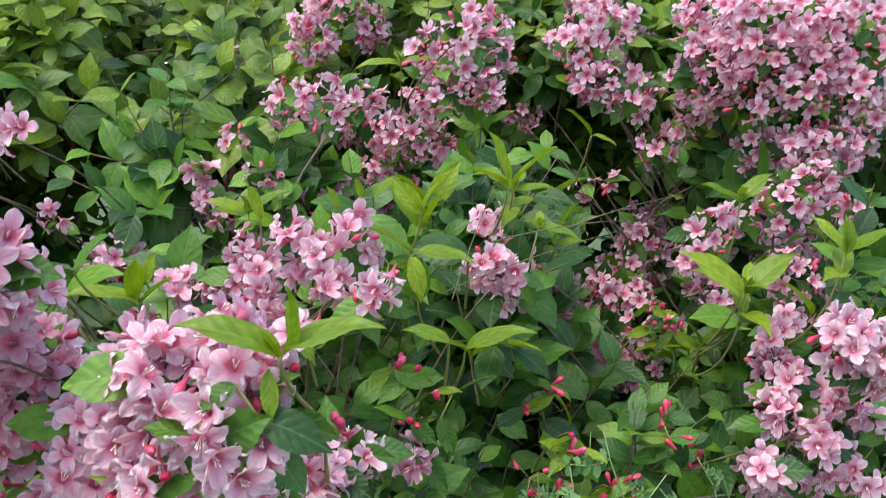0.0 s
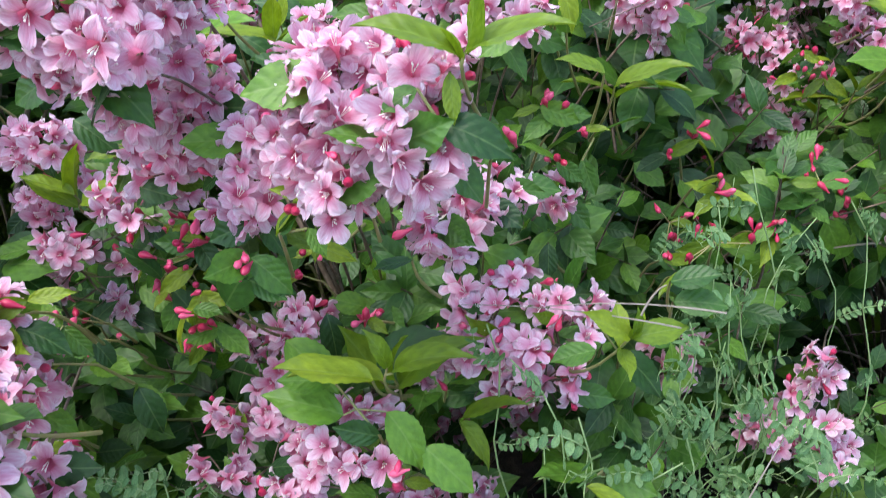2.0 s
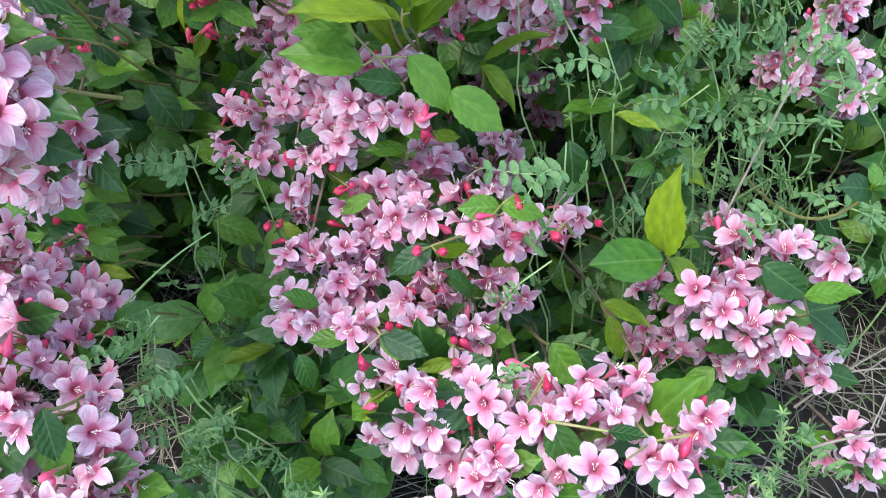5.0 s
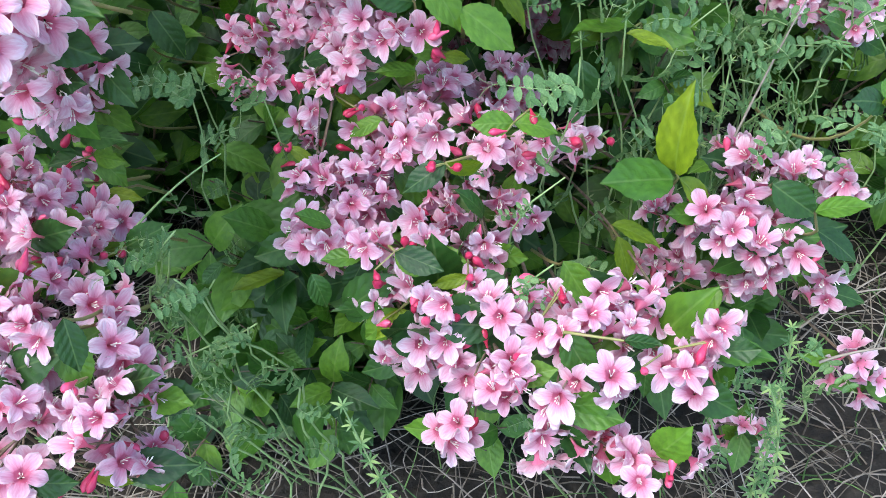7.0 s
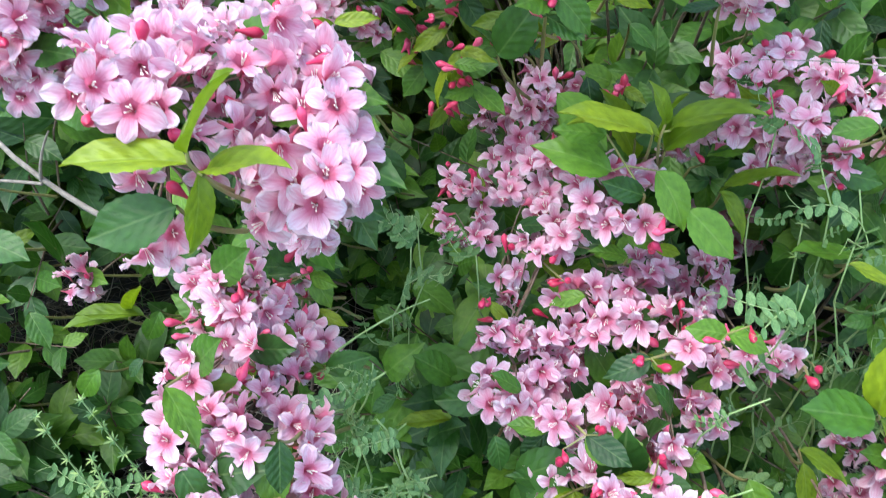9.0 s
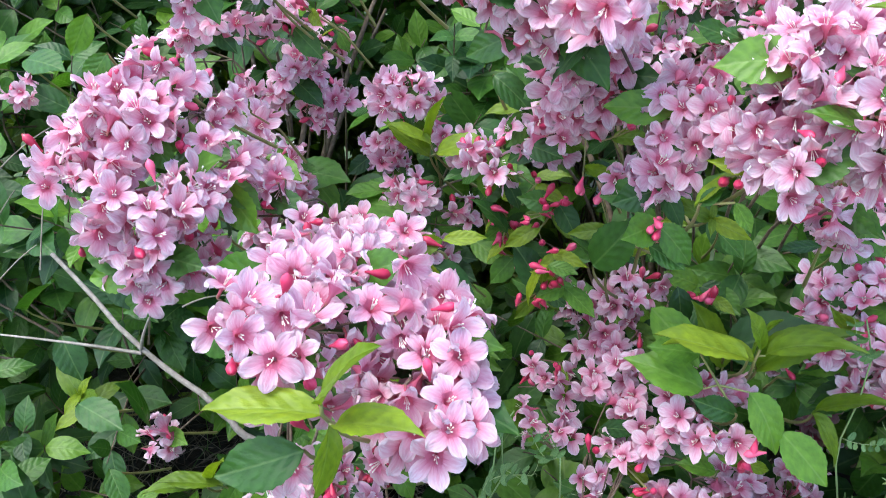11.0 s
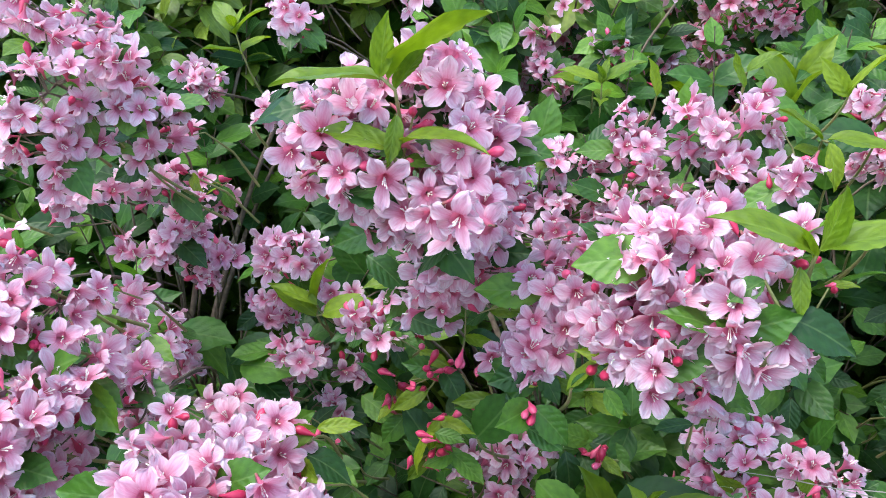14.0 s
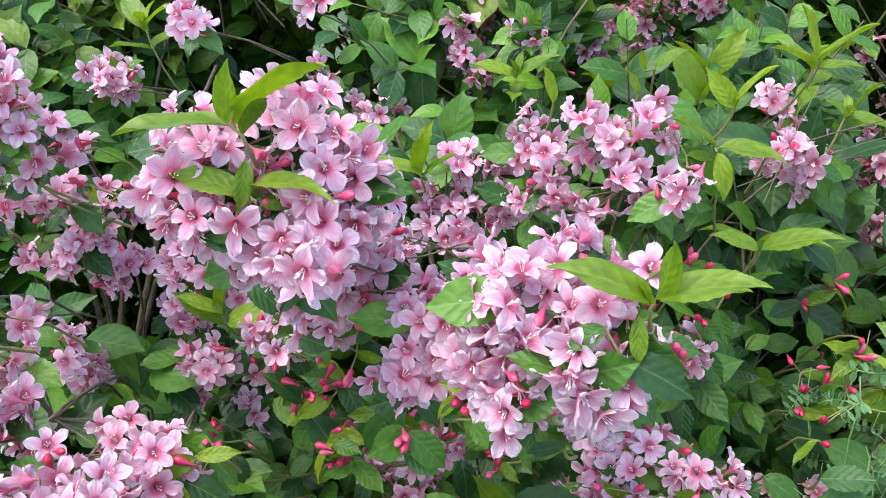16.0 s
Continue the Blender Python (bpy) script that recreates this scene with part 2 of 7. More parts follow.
def lathe(profile, sides):
    """profile: rows of (radius, height, v)."""
    P, U = [], []
    for r, z, v in profile:
        P.append([(r * math.cos(math.tau * k / sides), r * math.sin(math.tau * k / sides), z) for k in range(sides)])
        U.append([(k / sides, v) for k in range(sides)])
    return grid_shape(np.array(P), np.array(U), True)


def leaf_shape(rows=7, fine=False, width=0.25, curl=0.22, fold=0.28, bend=0.0, wave=0.0):
    """A pointed oval leaf, 1 long along y, seen face on from +z."""
    cols = (-1, -0.55, 0, 0.55, 1)
    P, U = [], []
    for i in range(rows + 1):
        s = i / rows
        w = width * max(0.0, math.sin(math.pi * s ** 0.86)) ** 0.66 * (1 - 0.72 * max(0.0, s - 0.7) / 0.3)
        w = max(w, 0.008 if s < 0.5 else 0.001)
        tooth = 1 + (0.07 if fine and i % 2 else 0)
        line, uv = [], []
        for c in cols:
            x = c * w * (tooth if abs(c) == 1 else 1)
            y = s + (0.02 * abs(c) if 0 < i < rows else 0)
            z = fold * abs(x) * (1.25 - 0.9 * abs(x) / width) + 0.1 * s - curl * s * s + wave * math.sin(9 * s + c) * abs(c)
            line.append((x + bend * s * s, y, z))
            uv.append((0.5 + 0.5 * c * min(1, w / width), s))
        P.append(line), U.append(uv)
    return grid_shape(np.array(P), np.array(U))


def flower_shape(fine, seed):
    """A funnel-shaped flower with five round lobes; it opens towards +z, its foot is at the origin."""
    r = random.Random(seed)
    tube = lathe([(0.0011, 0, 0.02), (0.0014, 0.0075, 0.15), (0.0034, 0.012, 0.28), (0.0066, 0.0162, 0.38)], 10 if fine else 5)
    shapes = [tube]
    open_ = r.choice((-0.05, 0.1, 0.25, 0.45, 0.7, 1.0))
    rows, cols = (7, 5) if fine else (4, 3)
    for k in range(5):
        a = math.tau * k / 5 + r.uniform(-0.12, 0.12)
        size, lift, roll = r.uniform(0.86, 1.12), r.uniform(-0.2, 0.5), r.uniform(-0.6, 0.6)
        curl, broad, ruffle = r.uniform(0.2, 1.25), r.uniform(0.86, 1.08), r.uniform(0, 6)
        pinch, sway = r.uniform(0.55, 0.85), r.uniform(-0.002, 0.002)
        P, U = [], []
        for i in range(rows + 1):
            s = i / rows
            w = 0.0046 + 0.0022 * math.sin(math.pi / 2 * min(1, s / 0.55)) if s < 0.55 else 0.0068 * max(0, 1 - ((s - 0.55) / 0.46) ** 2) ** pinch
            w = max(w, 0.001) * size * broad
            d = 0.0053 + 0.0156 * s * size * (1 - 0.1 * open_)
            z = 0.0158 + 0.0115 * s * (0.5 + lift + open_) - curl * 0.0135 * s * s
            line, uv = [], []
            for j in range(cols):
                c = -1 + 2 * j / (cols - 1)
                x = c * w + sway * s * s
                zz = z - 0.0021 * (1 - abs(c)) * math.sin(math.pi * min(1, s * 1.1)) + roll * c * w * s + 0.0024 * s * math.sin(ruffle + 7 * s + 5 * c)
                line.append((d * math.cos(a) - x * math.sin(a), d * math.sin(a) + x * math.cos(a), zz))
                uv.append((0.5 + c * 0.5, 0.38 + 0.62 * max(s, 0.0) * (1 - 0.15 * (1 - abs(c)))))
            P.append(line), U.append(uv)
        shapes.append(grid_shape(np.array(P), np.array(U)))
    if fine:
        for k in range(4):
            a, d = math.tau * k / 5 + 0.6, (0.0024 if k < 3 else 0.0)
            x, y, top = d * math.cos(a), d * math.sin(a), 0.0185 + (0.003 if k == 3 else r.uniform(-0.001, 0.001))
            x, y = x + r.uniform(-0.0008, 0.0008), y + r.uniform(-0.0008, 0.0008)
            pin = lathe([(0.0003, 0.012, 0), (0.0003, top, 0), (0.0006, top + 0.0005, 0), (0.0006, top + 0.0028, 0), (0.0001, top + 0.0032, 0)], 4)
            pin[0][:, 0] += x * np.clip((pin[0][:, 2] - 0.008) / 0.012, 0, 1.4)
            pin[0][:, 1] += y * np.clip((pin[0][:, 2] - 0.008) / 0.012, 0, 1.4)
            shapes.append(in_slot(pin, 1))
    return merged(*shapes)


def bud_shape(sides):
    return lathe([(0.001, 0, 0), (0.0015, 0.004, 0.2), (0.003, 0.009, 0.5), (0.0045, 0.0142, 0.8), (0.0038, 0.0182, 0.9), (0.0005, 0.0215, 1)], sides)


def tube_shape(points, radii, sides=6):
    """A tapering stem through points."""
    P, U = [], []
    pts = [Vector(p) for p in points]
    side = Vector((0.3, 1, 0.2))
    for i, p in enumerate(pts):
        way = (pts[min(i + 1, len(pts) - 1)] - pts[max(i - 1, 0)]).normalized()
        u = way.cross(side).normalized()
        v = way.cross(u)
        P.append([p + (u * math.cos(math.tau * k / sides) + v * math.sin(math.tau * k / sides)) * radii[i] for k in range(sides)])
        U.append([(k / sides, i / len(pts)) for k in range(sides)])
    return grid_shape(np.array([[tuple(q) for q in row] for row in P]), np.array(U), True)


def bow(a, b, c, n=8):
    """Points along a curve from a to c, drawn towards b."""
    a, b, c = Vector(a), Vector(b), Vector(c)
    return [a * (1 - t) ** 2 + b * 2 * t * (1 - t) + c * t * t for t in (i / n for i in range(n + 1))]


def taper(n, thick, tip):
    return [thick + (tip - thick) * i / n for i in range(n + 1)]


def build_mesh(name, shape, materials):
    V, T, U, M = shape
    me = bpy.data.meshes.new(name)
    me.vertices.add(len(V)), me.loops.add(len(T) * 3), me.polygons.add(len(T))
    me.vertices.foreach_set("co", np.asarray(V, np.float32).ravel())
    flat = np.asarray(T, np.int32).ravel()
    me.loops.foreach_set("vertex_index", flat)
    me.polygons.foreach_set("loop_start", np.arange(0, len(flat), 3, dtype=np.int32))
    me.polygons.foreach_set("material_index", np.asarray(M, np.int32))
    uv = me.uv_layers.new(name="UVMap")
    uv.data.foreach_set("uv", np.asarray(U, np.float32)[flat].ravel())
    for m in materials:
        me.materials.append(m)
    me.update(calc_edges=True)
    me.validate()
    me.polygons.foreach_set("use_smooth", np.ones(len(T), bool))
    return me


class Mass:
    """Gathers many small shapes into one joined mesh."""

    def __init__(self):
        self.V, self.T, self.U, self.M, self.n = [], [], [], [], 0

    def add(self, shape, m=None):
        v, t, u, k = shape
        if m is not None:
            a = np.array(m)
            v = v @ a[:3, :3].T + a[:3, 3]
        self.V.append(v), self.T.append(t + self.n), self.U.append(u), self.M.append(k)
        self.n += len(v)

    def mesh(self, name, materials):
        return build_mesh(name, (np.concatenate(self.V), np.concatenate(self.T), np.concatenate(self.U), np.concatenate(self.M)), materials)


def part(name, mesh, parent, m=None, label="", kind=""):
    ob = new(name, mesh)
    ob.parent = parent
    if m is not None:
        ob.matrix_basis = m
    return tagged(ob, label=label, kind=kind)


def thing(name, base, label, category, group="", kind=""):
    ob = new(name)
    ob.location = base
    ob.empty_display_size = 0.05
    return tagged(ob, label, category, group, kind)


def facing(place, way, spin=0.0, size=1.0):
    """The pose of a flower or bud at place that opens along way."""
    q = Vector(way).to_track_quat("Z", "Y")
    return Matrix.Translation(place) @ q.to_matrix().to_4x4() @ pose(0, 0, 0, 0, 0, spin) @ Matrix.Diagonal((size, size, size, 1))


def leaf_pose(place, along, up, size):
    """The pose of a leaf that starts at place, grows along, and turns its upper face to up."""
    y = Vector(along).normalized()
    x = y.cross(Vector(up))
    x = x.normalized() if x.length > 1e-4 else Vector((1, 0, 0))
    z = x.cross(y)
    m = Matrix((x, y, z)).transposed().to_4x4()
    return Matrix.Translation(place) @ m @ Matrix.Diagonal((size, size, size, 1))


def jitter(r, k):
    return Vector((r.gauss(0, k), r.gauss(0, k), r.gauss(0, k)))


FLOWERS = [flower_shape(True, 11 + k) for k in range(16)]
FAR_FLOWERS = [flower_shape(False, 31 + k) for k in range(8)]
flower_meshes = [build_mesh("flower", s, [petal, stamen_white]) for s in FLOWERS]
bud_mesh = build_mesh("bud", bud_shape(8), [bud_red])
LEAVES = [leaf_shape(18, True, w, c, f, b, 0.012) for w, c, f, b in ((0.27, 0.2, 0.3, 0.03), (0.295, 0.3, 0.2, -0.05), (0.25, 0.14, 0.4, 0.0), (0.28, 0.42, 0.3, 0.06), (0.285, 0.1, 0.5, -0.02), (0.26, 0.55, 0.25, 0.09))]
FAR_LEAVES = [leaf_shape(6, False, w, c, f, b) for w, c, f, b in ((0.285, 0.2, 0.3, 0.03), (0.3, 0.3, 0.2, -0.05), (0.26, 0.12, 0.42, 0.0), (0.285, 0.42, 0.28, 0.06), (0.27, 0.5, 0.45, -0.08))]
green_leaves = [build_mesh("leaf", s, [leaf_green]) for s in LEAVES]
young_leaves = [build_mesh("leaf", leaf_shape(18, True, w, c, f, b, 0.014), [leaf_young]) for w, c, f, b in ((0.195, 0.3, 0.8, 0.04), (0.21, 0.42, 0.7, -0.05), (0.175, 0.2, 0.95, 0.0), (0.205, 0.6, 0.75, 0.07))]

# ---- ground ----
def ground_height(x, y):
    return 0.03 * noise.noise((x * 1.7, y * 1.7, 0)) + 0.012 * noise.noise((x * 9, y * 9, 3))


gx = np.concatenate([np.linspace(-3000, -4, 8), np.linspace(-3, 3, 70), np.linspace(4, 3000, 8)])
gy = np.concatenate([np.linspace(-3000, -3, 8), np.linspace(-2, 4, 70), np.linspace(5, 3000, 8)])
P = np.array([[(x, y, ground_height(x, y) if abs(x) < 5 and abs(y) < 6 else 0) for x in gx] for y in gy])
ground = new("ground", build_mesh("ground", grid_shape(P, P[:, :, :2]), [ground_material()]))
tagged(ground, "dark bare soil under the shrubs, their shade deepened in its colour, with dry litter", "ground", kind="structure")

# ---- shrubs ----
front_shrub = thing("flowering_shrub", (-0.25, 1.15, 0), "arching shrub covered in pink funnel flowers and red buds", "shrub", "flowering shrubs")
left_shrub = thing("flowering_shrub", (-0.95, 1.25, 0), "shrub with drooping pink flower sprays and dark green leaves", "shrub", "flowering shrubs")
right_shrub = thing("flowering_shrub", (0.75, 1.6, 0), "tall shrub with dense pale pink flower heads at its top", "shrub", "flowering shrubs")
back_shrub = thing("flowering_shrub", (-0.45, 1.95, 0), "tall leafy green shrub with few pink flowers, standing behind", "shrub", "flowering shrubs")
base_of = {ob: Vector(ob.location) for ob in (front_shrub, left_shrub, right_shrub, back_shrub)}
VIEWPOINT = Vector((-0.1, 0.0, 0.95))  # a fixed viewpoint on the path's side, near the camera, to which the flowers turn
# flowers and leaves that foliage must not cover as seen from that point
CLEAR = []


def spray(shrub, a, b, r, seed=0, near=True, leaves=0.26, buds=0.19, size=1.0, gap=0.0185, cover=1.0):
    """A flowering branch: a stem from the shrub's foot to a, then a to b set round with flowers out to the radius r."""
    rr = random.Random(1000 + seed)
    base = base_of[shrub]
    if not near:
        leaves, size, gap = leaves * 1.5, size * 0.9, gap * 1.1
    a, b = Vector(a) - base, Vector(b) - base
    axis = b - a
    long = axis.length
    way = axis.normalized() if long > 1e-4 else Vector((0, 0, 1))
    start = Vector((rr.uniform(-0.1, 0.1), rr.uniform(-0.1, 0.1), 0))
    mid = Vector((a.x * 0.55, a.y * 0.2 + 0.1, a.z * 0.85))
    line = bow(start, mid, a + Vector((0, 0.02, -0.01)), 12)[:-1] + bow(a + Vector((0, 0.02, -0.01)), (a + b) / 2 + Vector((0, 0, 0.02)), b, 6)
    n = len(line) - 1
    stem = tube_shape(line, taper(n, 0.0028, 0.001), 6)
    branch = part("branch", build_mesh("branch", stem, [bark]), shrub)
    mass = Mass()
    placed = []
    area = (2 * math.pi * r * long + 4 * math.pi * r * r) * cover
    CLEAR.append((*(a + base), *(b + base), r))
    tries = int(area / (gap * gap) * 6) + 14
    for _ in range(tries):
        k = rr.uniform(-r, long + r)
        ang = rr.uniform(0, math.tau)
        u = way.cross(Vector((0.2, 0.9, 0.4))).normalized()
        v = way.cross(u)
        radial = u * math.cos(ang) + v * math.sin(ang)
        over = k - long if k > long else (k if k < 0 else 0)
        if over:
            c = max(-1, min(1, over / r))
            out = radial * math.sqrt(1 - c * c) + way * c
        else:
            out = radial
        foot = a + way * max(0, min(long, k))
        if out.y > 0.35 and rr.random() < 0.75:
            continue
        reach = r * rr.uniform(0.62, 1.14)
        tip = foot + out * reach
        if any((tip - q).length < gap * rr.uniform(0.85, 1.15) for q in placed):
            continue
        if cover < 1 and noise.noise(tip * 14 + Vector((seed, 0, 0))) > cover - 0.35:
            continue
        placed.append(tip)
        turn = (out + jitter(rr, 0.42) + Vector((0, -0.15, -0.05))).normalized()
        s = size * rr.uniform(0.8, 1.08)
        m = facing(tip - turn * 0.019 * s, turn, rr.uniform(0, 360), s)
        if rr.random() < buds:
            for q in range(rr.choice((1, 1, 2))):
                mb = facing(tip - turn * 0.016 + jitter(rr, 0.005), (turn + jitter(rr, 0.35)).normalized(), 0, s * rr.uniform(0.72, 1.02))
                if near:
                    part("bud", bud_mesh, branch, mb)
                else:
                    mass.add(in_slot(FAR_BUD, 1), mb)
        elif near:
            part("flower", rr.choice(flower_meshes), branch, m)
        else:
            mass.add(rr.choice(FAR_FLOWERS), m)
    if not near and mass.n:
        part("flower_head", mass.mesh("flower_head", [petal_mass, bud_mass]), branch, kind="stuff")
    lm = Mass()
    for _ in range(int(len(placed) * leaves) + 2):
        k = rr.uniform(0, long)
        ang = rr.uniform(0, math.tau)
        radial = (way.cross(Vector((0.2, 0.9, 0.4))).normalized() * math.cos(ang) + Vector((0, 0, 1)) * math.sin(ang) * 0.8 + Vector((0, -0.5, -0.1)) * rr.random() + way * 0.3).normalized()
        at = a + way * k + radial * r * rr.uniform(0.2, 0.62) + Vector((0, 0.012, 0))
        up = Vector((0, -1, 0.75)) + jitter(rr, 0.3)
        length = rr.uniform(0.03, 0.05)
        m = leaf_pose(at, radial * 0.8 + Vector((rr.gauss(0, 0.7), -0.1, rr.uniform(-0.9, 0.4))), up, length)
        if near:
            part("leaf", rr.choice(green_leaves), branch, m)
        else:
            lm.add(rr.choice(FAR_LEAVES), m)
    if lm.n:
        part("foliage", lm.mesh("foliage", [leaf_mass]), branch, kind="stuff")
    return branch


FAR_BUD = bud_shape(5)


def shoot(shrub, tip, size=0.075, lean=(0, 0, 1), pairs=3, seed=0, young=True, stalk=0.25, turn=None):
    """A leafy shoot of opposite leaf pairs, each pair turned square to the one below, with its top at tip."""
    rr = random.Random(5000 + seed)
    base = base_of[shrub]
    tip = Vector(tip) - base
    lean = Vector(lean).normalized()
    foot = tip - lean * stalk * 0.6 + Vector((0, 0.22, -0.04))
    line = bow(foot, tip - lean * stalk * 0.55, tip, 8)
    ob = part("shoot", build_mesh("shoot", tube_shape(line, taper(8, 0.0022, 0.0011), 6), [shoot_bark]), shrub)
    u = lean.cross(Vector((0.1, 1, 0))).normalized()
    v = lean.cross(u)
    first = rr.uniform(-30, 30) if turn is None else turn
    for p in range(pairs):
        drop = (0.0, 0.12, 0.5, 0.95, 1.35)[min(p, 4)]
        h = tip - lean * drop * size
        ang = radians(first + 90 * (p + 1))
        spread = (0.35, 1.0, 1.9, 2.4, 2.8)[min(p, 4)]
        k = (0.5, 1.0, 0.85, 0.95, 0.9)[min(p, 4)]
        for s in (0, math.pi):
            side = u * math.cos(ang + s) + v * math.sin(ang + s)
            along = (side * spread + lean * 0.8 + jitter(rr, 0.26)).normalized()
            part("leaf", rr.choice(young_leaves if young else green_leaves), ob, leaf_pose(h, along, lean - side * 0.2 + Vector((0, -0.4, 0.1)), size * k * rr.uniform(0.9, 1.08)))
    # the furled bud of the shoot
    for s in (0, 1.5):
        part("leaf", young_leaves[2], ob, leaf_pose(tip - lean * 0.006, lean + u * (0.25 - s * 0.35), v, size * 0.3))
    return ob


BLOOMS = []


def axis_through(places, back):
    """A gently bent line behind the places, along their longer reach."""
    lo = [min(p[k] for p in places) for k in range(3)]
    hi = [max(p[k] for p in places) for k in range(3)]
    k = 0 if hi[0] - lo[0] > hi[2] - lo[2] else 2
    row = sorted(places, key=lambda p: -p[k] if k == 2 else p[k])
    line = []
    for i in range(len(row)):
        near = row[max(0, i - 2):i + 3]
        line.append(sum(near, Vector()) / len(near) + back)
    return line


def flower_branch(shrub, places, seed, fill=1.0, full=False, leaves=0.75, size=0.9):
    """A flowering branch: each place is the mouth of a flower; more flowers fill in just behind them."""
    rr = random.Random(3000 + seed)
    base = base_of[shrub]
    row = [Vector(p) - base for p in places]
    viewpoint = VIEWPOINT - base
    centre = sum(row, Vector()) / len(row)
    back = (centre - viewpoint).normalized() * 0.034 + Vector((0, 0, -0.012))
    axis = axis_through(row, back)
    start = Vector((rr.uniform(-0.1, 0.1), rr.uniform(-0.1, 0.1), 0))
    stem = bow(start, (axis[0].x * 0.6, axis[0].y * 0.3 + 0.12, axis[0].z * 0.85), axis[0], 12) + axis[1:]
    shapes = [tube_shape(stem, taper(len(stem) - 1, 0.0026, 0.001), 6)]
    blooms = []
    for p in row:
        blooms.append((p, 1.0))
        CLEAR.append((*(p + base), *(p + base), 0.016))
    BLOOMS.extend(p + base for p in row)
    for p in row:
        for _ in range(int((10 if full else 8) * fill)):
            a = rr.uniform(0, math.tau)
            away = (p - viewpoint).normalized()
            u = away.cross(Vector((0, 0, 1))).normalized()
            q = p + (u * math.cos(a) + u.cross(away) * math.sin(a)) * (rr.uniform(0.011, 0.021) if full else rr.uniform(0.01, 0.019)) + away * rr.uniform(0.006, 0.03)
            if all((q + base - o).length > (0.0145 if full else 0.0152) for o in BLOOMS):
                BLOOMS.append(q + base)
                blooms.append((q, 0.0))
    # flowers that close the gaps within a head
    for i, p in enumerate(row if full else ()):
        for q in row[:i]:
            if 0.026 < (p - q).length < 0.085:
                for k in (0.35, 0.65, 0.5):
                    o = p + (q - p) * k + jitter(rr, 0.006) + (p - viewpoint).normalized() * rr.uniform(-0.002, 0.012)
                    if all((o + base - w).length > 0.0155 for w in BLOOMS):
                        BLOOMS.append(o + base)
                        blooms.append((o, 0.0))
    branch = part("branch", bpy.data.meshes.new("branch"), shrub)
    for p, front in blooms:
        near = [q for q in row if (q - p).length < 0.07]
        out = p - sum(near, Vector()) / len(near)
        turn = ((viewpoint - p).normalized() * 0.62 + out * 17 + Vector((0, 0, 0.12)) + jitter(rr, 0.4)).normalized()
        s = size * rr.uniform(0.86, 1.06)
        foot = p - turn * 0.0185 * s
        node = min(axis, key=lambda q: (q - foot).length)
        shapes.append(tube_shape(bow(node, (node + foot) / 2 - turn * 0.004, foot, 3), taper(3, 0.0011, 0.0009), 4))
        if not front and rr.random() < 0.16:
            part("bud", bud_mesh, branch, facing(p - turn * 0.012, (turn + jitter(rr, 0.4)).normalized(), 0, rr.uniform(0.7, 0.95)))
            continue
        part("flower", rr.choice(flower_meshes), branch, facing(foot, turn, rr.uniform(0, 360), s))
    for _ in range(int(len(row) * leaves + rr.random())):
        p = rr.choice(row)
        side = Vector((rr.choice((-1, 1)) * rr.uniform(0.4, 1), -0.15, rr.uniform(-0.8, 0.5)))
        part("leaf", rr.choice(green_leaves), branch, leaf_pose(p + back * rr.uniform(0.5, 1.0), side, Vector((0, -0.9, 0.8)) + jitter(rr, 0.35), rr.uniform(0.036, 0.058)))
    branch.data = build_mesh("branch", merged(*shapes), [bark])
    return branch


def leaf_shoot(shrub, rows, seed, young=False):
    """A shoot with single leaves, each given by the place of its base and of its tip."""
    rr = random.Random(6000 + seed)
    base = base_of[shrub]
    bases = [Vector(r[:3]) - base for r in rows]
    tips = [Vector(r[3:]) - base for r in rows]
    viewpoint = VIEWPOINT - base
    low = min(bases, key=lambda p: p.z)
    high = max(bases, key=lambda p: p.z)
    foot = low + Vector((rr.uniform(-0.03, 0.03), 0.12, -0.09))
    line = bow(foot, low + Vector((0, 0.02, -0.03)), low, 6)
    if (high - low).length > 0.004:
        line += [low + (high - low) * 0.5, high]
    shapes = [tube_shape(line, taper(len(line) - 1, 0.002, 0.0011), 6)]
    ob = part("shoot", bpy.data.meshes.new("shoot"), shrub)
    for b, t in zip(bases, tips):
        node = min(line, key=lambda q: (q - b).length)
        if (node - b).length > 0.003:
            shapes.append(tube_shape([node, (node + b) / 2, b], (0.0011, 0.001, 0.0009), 5))
        face = ((viewpoint - b).normalized() * ((0.26 if young else 0.55) + 0.9 * max(0.0, -(t - b).normalized().z)) + Vector((0, 0, 0.95 if young else 0.78)) + jitter(rr, 0.25)).normalized()
        m = leaf_pose(b, t - b, face, min(0.09, (t - b).length * 1.04))
        part("leaf", rr.choice(young_leaves if young else green_leaves), ob, m)
        mid = (b + t) / 2 + base
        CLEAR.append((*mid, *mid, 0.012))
    ob.data = build_mesh("shoot", merged(*shapes), [shoot_bark])
    return ob


spray(front_shrub, (-0.162, 0.720, 0.809), (-0.141, 0.750, 0.785), 0.018, 14)
spray(front_shrub, (-0.131, 0.800, 0.805), (-0.092, 0.900, 0.777), 0.024, 30)
spray(front_shrub, (-0.116, 0.408, 0.381), (-0.068, 0.404, 0.375), 0.018, 58)
spray(front_shrub, (-0.050, 0.383, 0.366), (-0.017, 0.381, 0.374), 0.018, 59)
spray(front_shrub, (0.078, 0.573, 0.153), (0.113, 0.570, 0.154), 0.023, 66, near=False, cover=0.85, gap=0.021)
spray(front_shrub, (0.190, 0.570, 0.266), (0.208, 0.566, 0.225), 0.020, 67, near=False, cover=0.85, gap=0.021)
